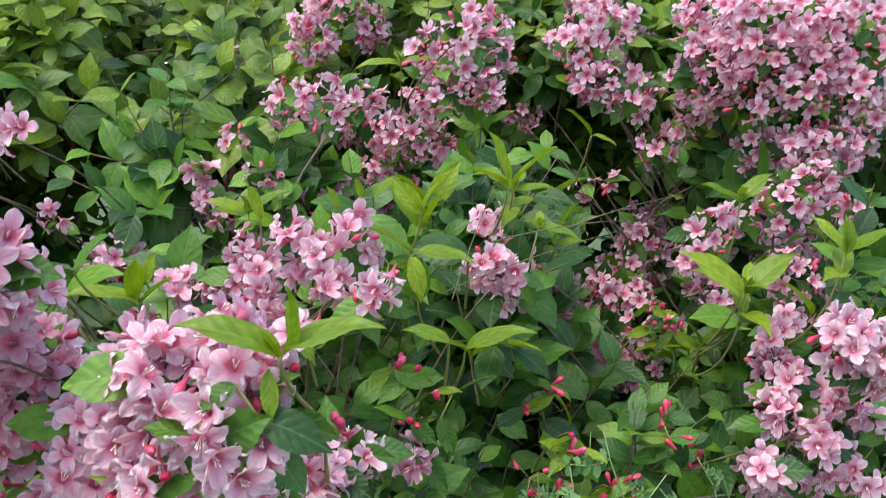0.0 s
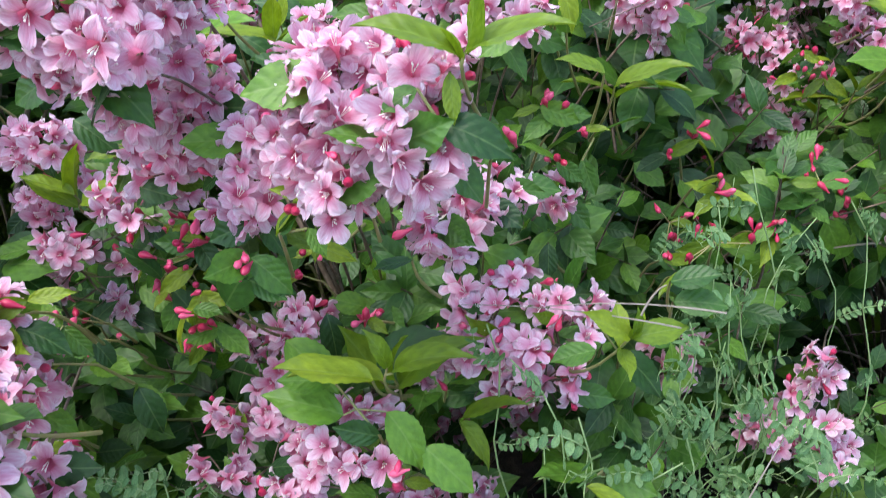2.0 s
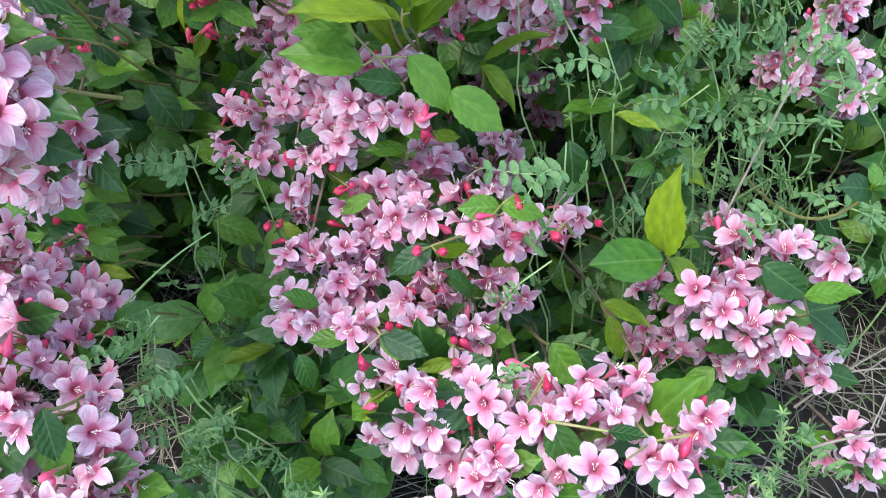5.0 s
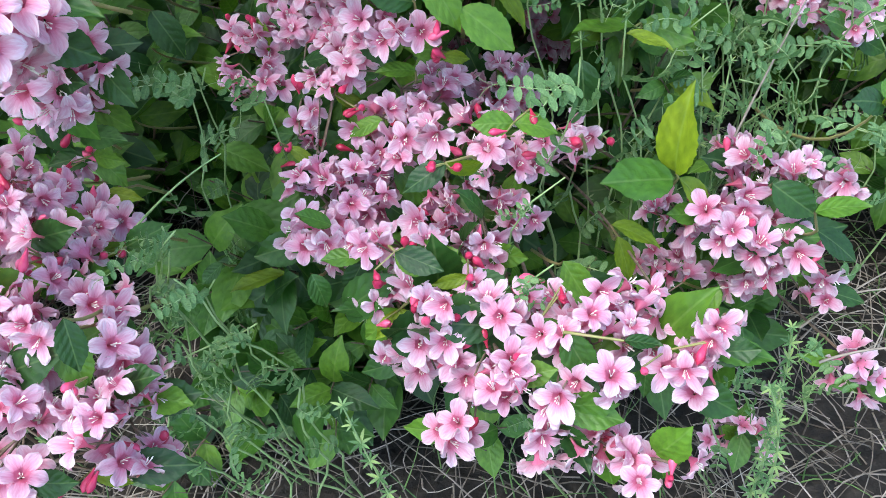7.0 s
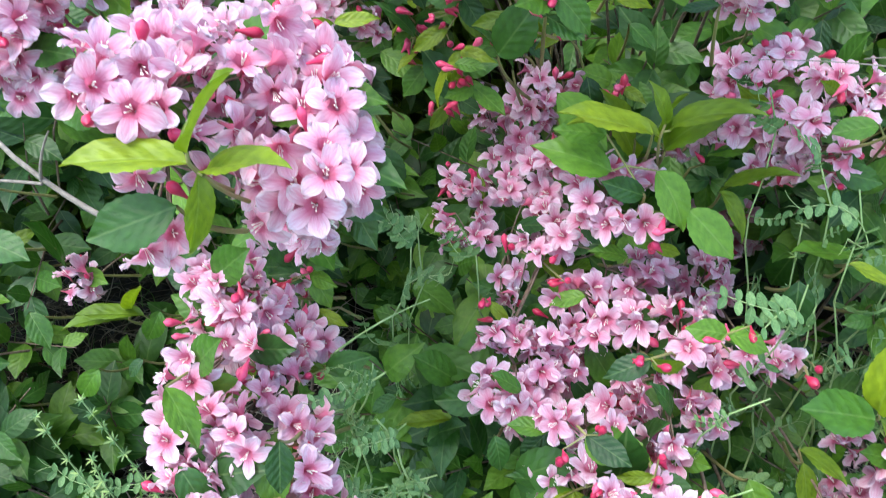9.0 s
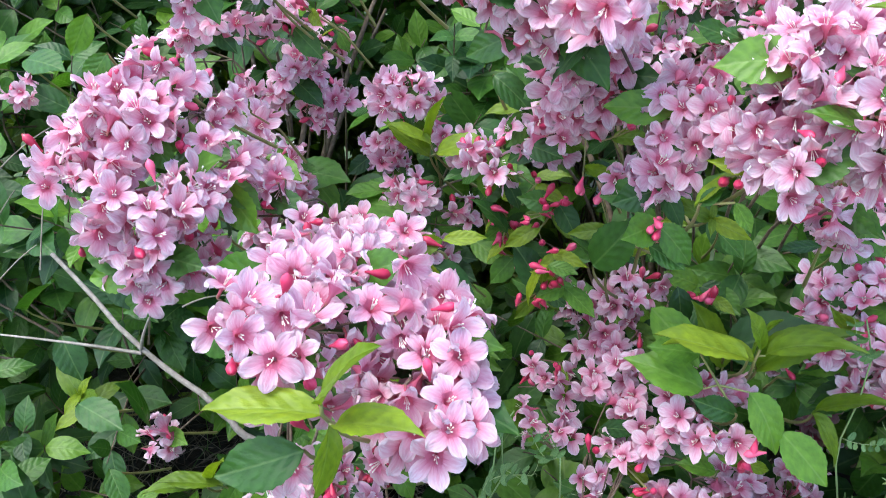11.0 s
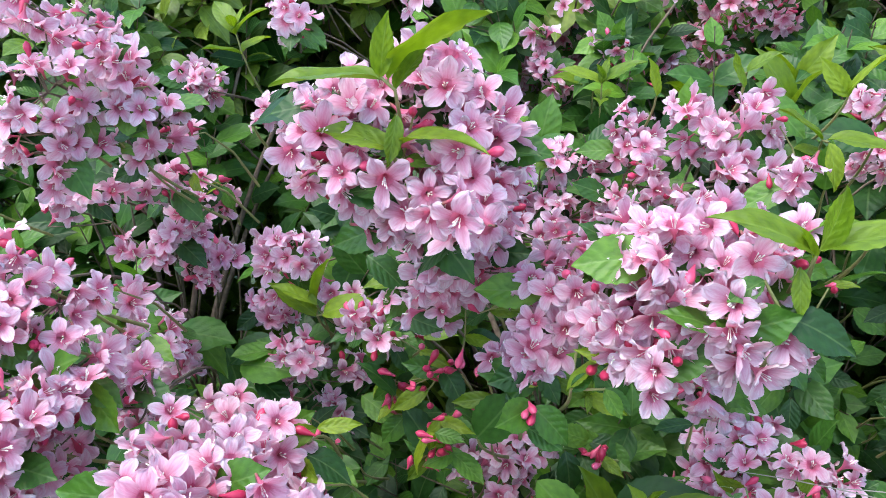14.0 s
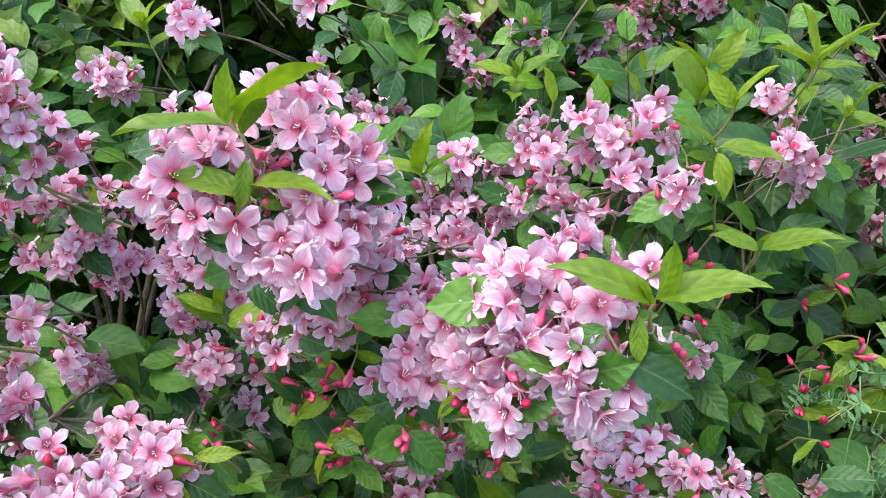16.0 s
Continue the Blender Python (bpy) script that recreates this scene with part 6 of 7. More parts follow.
def in_pocket(p):
    for a, b, r in POCKETS:
        k = max(0.0, min(1.0, (p - a).dot(b - a) / (b - a).length_squared))
        if (p - a - (b - a) * k).length < r:
            return True
    return False


def foliage(shrub, x0, x1, z0, z1, number, seed, back=0.45, size=(0.05, 0.085), lift=0.0, look_of=None):
    """Many leafy twigs that fill the shrub behind its face."""
    rr = random.Random(seed)
    base = base_of[shrub]
    leaves, twigs = Mass(), Mass()
    spots = []
    for _ in range(number):
        x, z = rr.uniform(x0, x1), rr.uniform(z0, z1)
        if rr.random() < 0.9 and any((x - hx) ** 2 + (z - hz) ** 2 < hr * hr * 0.8 for hx, hz, hr in HOLLOWS):
            continue
        at = Vector((x, face_depth(x, z) + lift + rr.random() ** 1.3 * back, z))
        if not in_pocket(at + Vector((0, 0, 0.05))):
            spots.append(tuple(at))
    # twigs that would cover flowers from the viewpoint are left out
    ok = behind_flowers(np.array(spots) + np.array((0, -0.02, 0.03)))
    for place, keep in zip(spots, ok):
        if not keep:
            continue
        root = Vector(place) - base
        lean = Vector((rr.gauss(0, 0.4), -0.35 + rr.gauss(0, 0.35), rr.gauss(0.6, 0.45))).normalized()
        pairs = rr.choice((2, 3, 3, 4))
        step = rr.uniform(0.028, 0.05)
        top = root + lean * step * (pairs + 0.3)
        twigs.add(tube_shape([root - lean * 0.08 + Vector((0, 0.03, -0.02)), root, top], (0.0022, 0.0018, 0.0008), 4))
        u = lean.cross(Vector((0.1, 1, 0))).normalized()
        v = lean.cross(u)
        first = rr.uniform(0, math.pi)
        length = rr.uniform(*size)
        for p in range(pairs):
            h = root + lean * step * (p + 0.6)
            for s in (0, math.pi):
                ang = first + p * math.pi / 2 + s
                side = u * math.cos(ang) + v * math.sin(ang)
                along = side * 1.4 + lean * (0.35 + 0.25 * p) + Vector((0, -0.15, -0.15)) + jitter(rr, 0.15)
                leaves.add(rr.choice(FAR_LEAVES), leaf_pose(h, along, Vector((0, -0.8, 0.85)) + jitter(rr, 0.25), length * rr.uniform(0.8, 1.1) * (1 - 0.1 * p)))
    part("foliage", leaves.mesh("foliage", [look_of or leaf_mass]), shrub, label="mass of pointed green leaves", kind="stuff")
    part("twig", twigs.mesh("twig", [bark]), shrub, kind="stuff")


foliage(front_shrub, -0.75, 0.1, 0.1, 1.15, 800, 21, 0.4, (0.055, 0.09))
foliage(front_shrub, 0.0, 0.5, 0.1, 1.15, 480, 27, 0.4, (0.044, 0.072))
foliage(front_shrub, -0.6, -0.16, 0.05, 0.4, 230, 25, 0.25, (0.06, 0.09), -0.03)
foliage(left_shrub, -1.25, -0.5, 0.04, 0.55, 170, 26, 0.3, (0.06, 0.088))
foliage(left_shrub, -2.0, -0.7, 0.05, 0.95, 640, 22, 0.4, (0.058, 0.088))
foliage(left_shrub, -2.0, -0.7, 0.9, 1.36, 900, 29, 0.4, (0.055, 0.085), 0.0, leaf_back_lit)
foliage(right_shrub, 0.3, 1.5, 0.1, 1.1, 760, 23, 0.5, (0.05, 0.08))
foliage(right_shrub, 0.2, 1.6, 1.0, 1.6, 800, 30, 0.6, (0.05, 0.08), 0.1)
foliage(back_shrub, -1.7, 0.8, 0.65, 1.08, 900, 24, 0.6, (0.06, 0.095), 0.1)
foliage(back_shrub, -1.7, 0.8, 1.04, 1.42, 1350, 28, 0.6, (0.06, 0.095), 0.1, leaf_back_lit)

foliage(back_shrub, -0.9, 0.5, 0.85, 1.45, 700, 31, 0.3, (0.06, 0.095), 0.5, leaf_back_lit)


def crown(shrub, centre, radii, number, seed, look_of):
    """The rounded far side of a shrub, leafy down to the ground."""
    rr = random.Random(seed)
    base = base_of[shrub]
    leaves = Mass()
    spots = []
    for _ in range(number):
        way = jitter(rr, 1).normalized()
        way.y = abs(way.y) + 0.05
        k = rr.uniform(0.75, 1.05) + 0.08 * noise.noise(way * 3)
        at = Vector((centre[0] + way.x * radii[0] * k, centre[1] + way.y * radii[1] * k, max(0.08, centre[2] + way.z * radii[2] * k)))
        if at.y > face_depth(at.x, at.z) + 0.3 and (at.z < 0.55 or at.y > 1.8):
            spots.append((at, way))
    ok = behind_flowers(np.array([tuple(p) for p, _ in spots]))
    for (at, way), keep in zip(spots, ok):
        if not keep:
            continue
        at = at - base
        for _ in range(4):
            along = way + jitter(rr, 0.7)
            leaves.add(rr.choice(FAR_LEAVES), leaf_pose(at + jitter(rr, 0.04), along, Vector((0, 0.5, 1)) + jitter(rr, 0.3), rr.uniform(0.06, 0.1)))
    part("foliage", leaves.mesh("foliage", [look_of]), shrub, kind="stuff")


crown(left_shrub, (-1.25, 1.3, 0.6), (0.95, 0.85, 0.8), 1500, 81, leaf_back_lit)
crown(back_shrub, (-0.45, 1.7, 0.75), (1.2, 0.85, 0.85), 2400, 83, leaf_back_lit)
crown(right_shrub, (0.9, 1.5, 0.7), (0.95, 0.9, 0.9), 1500, 84, leaf_mass)


def stems(shrub, number, seed, spread, height):
    """Bare grey-brown stems that rise from the shrub's foot."""
    rr = random.Random(seed)
    for _ in range(number):
        ang = rr.uniform(0, math.tau)
        end = Vector((math.cos(ang) * spread * rr.uniform(0.4, 1), abs(math.sin(ang)) * spread * 0.6 * rr.uniform(0.5, 1), height * rr.uniform(0.75, 1)))
        line = bow((rr.uniform(-0.1, 0.1), rr.uniform(-0.1, 0.1), 0), (end.x * 0.3, end.y * 0.3, end.z * 0.7), end, 10)
        part("stem", build_mesh("stem", tube_shape(line, taper(10, 0.008, 0.0025), 7), [bark]), shrub)


stems(front_shrub, 5, 41, 0.45, 0.95)
stems(left_shrub, 4, 42, 0.45, 1.1)
stems(right_shrub, 4, 43, 0.5, 1.3)
stems(back_shrub, 5, 44, 0.7, 1.3)


# ---- buds that have not opened yet ----
def bud_sprig(shrub, place, seed, groups=4, spread=0.05):
    """A twig with small leaves and clusters of red buds."""
    rr = random.Random(9000 + seed)
    base = base_of[shrub]
    top = Vector(place) - base
    foot = top + Vector((rr.uniform(-0.05, 0.05), 0.14, -0.1))
    ob = part("bud_twig", build_mesh("bud_twig", tube_shape(bow(foot, (foot + top) / 2 + Vector((0, 0, 0.03)), top, 5), taper(5, 0.0022, 0.001), 5), [shoot_bark]), shrub)
    for _ in range(groups):
        at = top + Vector((rr.uniform(-1, 1), rr.uniform(-0.5, 0.3), rr.uniform(-1, 1))) * spread
        way = (Vector((0, -0.7, 0.35)) + jitter(rr, 0.4)).normalized()
        for _ in range(rr.choice((1, 2, 2, 3))):
            part("bud", bud_mesh, ob, facing(at + jitter(rr, 0.004), (way + jitter(rr, 0.45)).normalized(), 0, rr.uniform(0.65, 0.95)))
        for s in (-1, 1):
            along = Vector((s, -0.5, rr.uniform(-0.9, 0.5))) + jitter(rr, 0.4)
            part("leaf", rr.choice(young_leaves if rr.random() < 0.3 else green_leaves), ob, leaf_pose(at + Vector((0, 0.008, -0.004)), along, Vector((0, -0.9, 0.8)) + jitter(rr, 0.4), rr.uniform(0.03, 0.048)))


def bud_twig(shrub, places, seed):
    """A thin twig that carries red buds at the places, with small leaves between."""
    rr = random.Random(9500 + seed)
    base = base_of[shrub]
    row = [Vector(p) - base for p in places]
    axis = axis_through(row, Vector((0, 0.022, -0.012)))
    foot = axis[0] + Vector((rr.uniform(-0.04, 0.04), 0.1, -0.08))
    shapes = [tube_shape([foot, (foot + axis[0]) / 2 + Vector((0, 0, 0.01)), *axis], taper(len(axis) + 1, 0.0018, 0.0009), 5)]
    ob = part("bud_twig", bpy.data.meshes.new("bud_twig"), shrub)
    for p in row:
        way = (Vector((0, -0.6, 0.4)) + jitter(rr, 0.45)).normalized()
        node = min(axis, key=lambda q: (q - p).length)
        for n in range(rr.choice((1, 1, 2))):
            aim = (way + jitter(rr, 0.4 * n)).normalized()
            at = p - aim * 0.013 + jitter(rr, 0.002)
            part("bud", bud_mesh, ob, facing(at, aim, 0, rr.uniform(0.68, 0.95)))
            shapes.append(tube_shape([node, (node + at) / 2, at], (0.0009, 0.0008, 0.0008), 4))
        if rr.random() < 0.75:
            along = Vector((rr.choice((-1, 1)), -0.3, rr.uniform(-0.9, 0.4))) + jitter(rr, 0.3)
            part("leaf", rr.choice(young_leaves if rr.random() < 0.5 else green_leaves), ob, leaf_pose(node, along, Vector((0, -0.9, 0.8)) + jitter(rr, 0.4), rr.uniform(0.03, 0.046)))
    ob.data = build_mesh("bud_twig", merged(*shapes), [shoot_bark])
    return ob


bud_sprig(front_shrub, (-0.467, 0.909, 0.740), 5, 5, 0.034)
bud_sprig(left_shrub, (-0.461, 0.621, 0.767), 9, 3, 0.014)
bud_sprig(front_shrub, (-0.400, 0.800, 0.677), 11, 4, 0.028)
bud_sprig(front_shrub, (-0.293, 0.660, 0.792), 14, 2, 0.013)
bud_sprig(right_shrub, (0.196, 1.050, 0.679), 16, 3, 0.027)
bud_sprig(right_shrub, (0.301, 1.100, 0.735), 17, 3, 0.027)
bud_sprig(front_shrub, (-0.047, 0.950, 0.825), 18, 4, 0.030)
bud_sprig(front_shrub, (0.105, 1.100, 0.777), 19, 3, 0.028)
bud_sprig(right_shrub, (0.322, 1.150, 0.708), 21, 4, 0.037)
bud_sprig(front_shrub, (0.136, 1.100, 0.666), 22, 3, 0.036)
bud_sprig(right_shrub, (0.326, 1.300, 0.825), 24, 4, 0.033)
bud_sprig(front_shrub, (-0.310, 0.900, 0.690), 27, 2, 0.024)
bud_sprig(front_shrub, (-0.242, 0.900, 0.630), 28, 3, 0.015)
bud_sprig(right_shrub, (0.141, 0.992, 0.768), 35, 3, 0.024)

bud_twig(front_shrub, ((-0.323, 0.746, 0.856), (-0.362, 0.768, 0.835),), 0)
bud_twig(front_shrub, ((-0.374, 0.793, 0.827), (-0.362, 0.752, 0.790),), 1)
bud_twig(front_shrub, ((-0.417, 0.824, 0.769), (-0.402, 0.818, 0.764), (-0.404, 0.805, 0.750), (-0.394, 0.816, 0.747), (-0.444, 0.811, 0.787), (-0.385, 0.801, 0.757),), 2)
bud_twig(front_shrub, ((-0.420, 0.846, 0.709), (-0.414, 0.851, 0.727), (-0.416, 0.853, 0.686), (-0.423, 0.822, 0.725), (-0.401, 0.850, 0.733), (-0.390, 0.848, 0.739),), 3)
bud_twig(front_shrub, ((-0.480, 0.896, 0.690), (-0.468, 0.883, 0.702), (-0.464, 0.879, 0.676), (-0.454, 0.886, 0.671), (-0.450, 0.877, 0.694), (-0.462, 0.903, 0.659),), 4)
bud_twig(front_shrub, ((-0.475, 0.912, 0.645), (-0.437, 0.875, 0.652),), 5)
bud_twig(front_shrub, ((-0.440, 0.876, 0.596), (-0.435, 0.860, 0.614), (-0.417, 0.872, 0.605), (-0.418, 0.855, 0.618), (-0.405, 0.849, 0.622), (-0.415, 0.871, 0.646),), 6)
bud_twig(front_shrub, ((-0.412, 0.846, 0.665), (-0.400, 0.865, 0.671),), 7)
bud_twig(front_shrub, ((-0.231, 0.626, 0.887), (-0.221, 0.607, 0.891), (-0.225, 0.638, 0.909), (-0.235, 0.618, 0.858), (-0.243, 0.634, 0.853), (-0.199, 0.604, 0.889),), 8)
bud_twig(front_shrub, ((-0.358, 0.820, 0.703), (-0.345, 0.812, 0.717), (-0.342, 0.840, 0.689), (-0.327, 0.842, 0.698), (-0.324, 0.807, 0.720),), 9)
bud_twig(front_shrub, ((-0.272, 0.688, 0.908),), 10)
bud_twig(front_shrub, ((-0.405, 0.605, 1.000), (-0.384, 0.626, 0.996), (-0.379, 0.617, 1.039),), 11)
bud_twig(front_shrub, ((-0.465, 0.853, 0.797), (-0.471, 0.867, 0.763),), 12)
bud_twig(front_shrub, ((-0.080, 0.969, 0.990), (-0.056, 0.945, 0.958),), 13)
bud_twig(front_shrub, ((-0.051, 0.816, 0.715), (-0.041, 0.800, 0.690), (-0.049, 0.842, 0.697), (-0.089, 0.797, 0.682), (-0.107, 0.830, 0.717),), 14)
bud_twig(front_shrub, ((0.056, 1.066, 0.957),), 15)
bud_twig(front_shrub, ((0.153, 1.224, 0.635), (0.168, 1.224, 0.628), (0.175, 1.204, 0.609),), 16)
bud_twig(front_shrub, ((0.190, 1.310, 0.695),), 17)
bud_twig(front_shrub, ((-0.537, 0.835, 0.618), (-0.529, 0.817, 0.636), (-0.551, 0.858, 0.610), (-0.538, 0.816, 0.652),), 18)
bud_twig(front_shrub, ((-0.232, 0.825, 0.673), (-0.232, 0.841, 0.660), (-0.232, 0.792, 0.675),), 19)
bud_twig(front_shrub, ((-0.364, 1.032, 0.895),), 20)
bud_twig(front_shrub, ((-0.226, 0.983, 0.923),), 21)
bud_twig(front_shrub, ((-0.146, 0.813, 0.932),), 22)
bud_twig(front_shrub, ((-0.172, 0.730, 0.950),), 23)
bud_twig(front_shrub, ((-0.434, 0.749, 0.876), (-0.389, 0.743, 0.883), (-0.437, 0.779, 0.838),), 24)
bud_twig(front_shrub, ((-0.109, 0.801, 0.688), (-0.102, 0.777, 0.673), (-0.077, 0.759, 0.678),), 25)
bud_twig(front_shrub, ((-0.519, 0.788, 0.676),), 26)
bud_twig(front_shrub, ((-0.538, 0.913, 0.590), (-0.569, 0.887, 0.633),), 27)
bud_twig(front_shrub, ((-0.381, 0.820, 0.558),), 28)
bud_twig(front_shrub, ((-0.322, 0.721, 0.533), (-0.276, 0.707, 0.531), (-0.277, 0.693, 0.512),), 29)
bud_twig(front_shrub, ((-0.239, 0.691, 0.594), (-0.183, 0.681, 0.593),), 30)
bud_twig(front_shrub, ((-0.185, 0.706, 0.558),), 31)
bud_twig(front_shrub, ((-0.260, 0.691, 0.516),), 32)
bud_twig(front_shrub, ((-0.339, 0.686, 0.483), (-0.335, 0.646, 0.509),), 33)
bud_twig(front_shrub, ((-0.191, 0.633, 0.484), (-0.168, 0.635, 0.481),), 34)
bud_twig(front_shrub, ((-0.131, 0.653, 0.503), (-0.108, 0.669, 0.497), (-0.112, 0.626, 0.498),), 35)
bud_twig(front_shrub, ((-0.214, 0.561, 0.459), (-0.245, 0.524, 0.454), (-0.161, 0.548, 0.446),), 36)
bud_twig(front_shrub, ((-0.163, 0.517, 0.452), (-0.164, 0.499, 0.472), (-0.172, 0.486, 0.440), (-0.163, 0.504, 0.495), (-0.175, 0.470, 0.456), (-0.213, 0.500, 0.443),), 37)
bud_twig(front_shrub, ((-0.240, 0.516, 0.408), (-0.237, 0.494, 0.431), (-0.212, 0.492, 0.455),), 38)
bud_twig(front_shrub, ((-0.494, 0.600, 0.506),), 39)
bud_twig(front_shrub, ((-0.146, 0.779, 0.614),), 40)
bud_twig(front_shrub, ((-0.039, 0.622, 0.507),), 41)
bud_twig(front_shrub, ((0.103, 0.590, 0.349),), 42)
bud_twig(front_shrub, ((-0.131, 0.471, 0.402), (-0.091, 0.497, 0.438),), 43)
bud_twig(front_shrub, ((-0.210, 0.507, 0.511), (-0.240, 0.497, 0.481),), 44)
bud_twig(front_shrub, ((-0.131, 0.428, 0.454), (-0.095, 0.463, 0.475),), 45)
bud_twig(front_shrub, ((-0.004, 0.413, 0.461), (-0.041, 0.402, 0.466),), 46)
bud_twig(front_shrub, ((-0.191, 0.557, 0.542), (-0.169, 0.552, 0.542),), 47)
bud_twig(front_shrub, ((-0.083, 0.464, 0.617),), 48)
bud_twig(front_shrub, ((-0.464, 0.858, 0.717),), 49)
bud_twig(front_shrub, ((-0.341, 0.766, 0.740), (-0.319, 0.760, 0.743), (-0.351, 0.763, 0.779), (-0.293, 0.759, 0.741),), 50)
bud_twig(front_shrub, ((-0.289, 0.795, 0.728),), 51)
bud_twig(front_shrub, ((-0.189, 0.581, 0.893),), 52)
bud_twig(front_shrub, ((-0.046, 0.752, 0.709),), 53)
bud_twig(front_shrub, ((0.117, 1.046, 0.701), (0.099, 1.023, 0.682), (0.085, 1.034, 0.712),), 54)
bud_twig(front_shrub, ((0.136, 0.977, 0.715), (0.107, 0.951, 0.689), (0.167, 0.941, 0.712),), 55)
bud_twig(front_shrub, ((0.088, 0.990, 0.670),), 56)
bud_twig(front_shrub, ((0.265, 1.069, 0.750), (0.255, 1.014, 0.750), (0.283, 1.013, 0.754),), 57)
bud_twig(front_shrub, ((0.257, 1.160, 0.721),), 58)
bud_twig(front_shrub, ((0.091, 0.885, 0.700),), 59)
bud_twig(front_shrub, ((-0.090, 0.656, 0.905), (-0.110, 0.607, 0.906),), 60)
bud_twig(left_shrub, ((-0.707, 0.991, 0.883), (-0.716, 0.990, 0.864), (-0.704, 0.934, 0.900),), 61)
bud_twig(left_shrub, ((-0.660, 0.842, 0.974),), 62)
bud_twig(left_shrub, ((-0.704, 0.888, 0.917), (-0.711, 0.908, 0.907),), 63)
bud_twig(left_shrub, ((-0.506, 0.715, 0.693), (-0.515, 0.758, 0.700),), 64)
bud_twig(left_shrub, ((-0.692, 0.572, 0.900),), 65)
bud_twig(left_shrub, ((-0.676, 0.695, 0.850),), 66)
bud_twig(left_shrub, ((-0.650, 0.564, 0.855),), 67)
bud_twig(left_shrub, ((-0.652, 0.500, 0.790),), 68)
bud_twig(left_shrub, ((-0.686, 0.784, 1.027),), 69)
bud_twig(left_shrub, ((-0.497, 0.470, 0.793),), 70)
bud_twig(left_shrub, ((-0.558, 0.585, 0.785),), 71)
bud_twig(left_shrub, ((-0.465, 0.648, 0.709),), 72)
bud_twig(left_shrub, ((-0.545, 0.777, 0.553), (-0.542, 0.779, 0.538), (-0.570, 0.757, 0.512),), 73)
bud_twig(left_shrub, ((-0.505, 0.669, 0.615),), 74)
bud_twig(left_shrub, ((-0.497, 0.476, 0.542), (-0.497, 0.474, 0.524), (-0.506, 0.502, 0.524),), 75)
bud_twig(left_shrub, ((-0.519, 0.526, 0.574), (-0.535, 0.554, 0.553), (-0.541, 0.525, 0.542),), 76)
bud_twig(left_shrub, ((-0.468, 0.550, 0.480), (-0.457, 0.524, 0.504),), 77)
bud_twig(left_shrub, ((-0.517, 0.655, 0.516), (-0.501, 0.638, 0.530), (-0.518, 0.613, 0.527), (-0.544, 0.679, 0.562),), 78)
bud_twig(left_shrub, ((-0.438, 0.378, 0.505),), 79)
bud_twig(left_shrub, ((-0.450, 0.357, 0.424), (-0.462, 0.344, 0.436),), 80)
bud_twig(left_shrub, ((-0.182, 0.690, 0.571),), 81)
bud_twig(left_shrub, ((-0.329, 0.749, 0.518),), 82)
bud_twig(left_shrub, ((-0.139, 0.578, 0.555), (-0.106, 0.571, 0.570),), 83)
bud_twig(back_shrub, ((-0.576, 0.905, 0.608),), 84)


# ---- climbing vetch and other weeds among the branches ----
LEAFLET = leaf_shape(4, False, 0.22, 0.12, 0.25)


def oval_leaflet():
    """A small blunt leaflet, 1 long along y."""
    P = [[(c * 0.31 * math.sin(math.pi * min(0.94, 0.04 + s * 0.92)) ** 0.6, s, 0.12 * abs(c) - 0.1 * s * s) for c in (-1, 0, 1)] for s in (0, 0.2, 0.5, 0.8, 1)]
    U = [[(0.5 + c * 0.3, s) for c in (-1, 0, 1)] for s in (0, 0.2, 0.5, 0.8, 1)]
    return grid_shape(np.array(P), np.array(U))


LEAFLET_ROUND = oval_leaflet()


def vetch_leaf(seed, pairs=7, length=0.075):
    """A feathered leaf along y with a thin forked tendril at its end."""
    rr = random.Random(seed)
    m = Mass()
    bent = rr.uniform(-0.018, 0.018)
    line = [Vector((bent * t * t, t * length, 0.024 * math.sin(2.6 * t))) for t in (i / 8 for i in range(9))]
    m.add(in_slot(tube_shape(line, taper(8, 0.0008, 0.0004), 4), 1))
    for i in range(pairs):
        t = 0.14 + 0.8 * i / (pairs - 1)
        at = line[min(8, int(t * 8))]
        for s in (-1, 1):
            if rr.random() < 0.12:
                continue
            along = Vector((s, 0.3 + rr.uniform(-0.35, 0.35), rr.uniform(-0.5, 0.6)))
            m.add(LEAFLET_ROUND, leaf_pose((at.x, t * length, at.z), along, (0, 0, 1), rr.uniform(0.0125, 0.0175) * (1 - 0.25 * t)))
    end = line[-1]
    for s in (-1, 1):
        m.add(in_slot(tube_shape(bow(end, end + Vector((0, 0.012, 0.006)), end + Vector((0.01 * s, 0.018, 0.012)), 5), taper(5, 0.0004, 0.0002), 3), 1))
    return m.mesh("feathered_leaf", [leaf_vetch, vetch_stem])


VETCH_LEAVES = [vetch_leaf(60 + k, 4 + k % 4, 0.045 + 0.01 * (k % 4)) for k in range(8)]


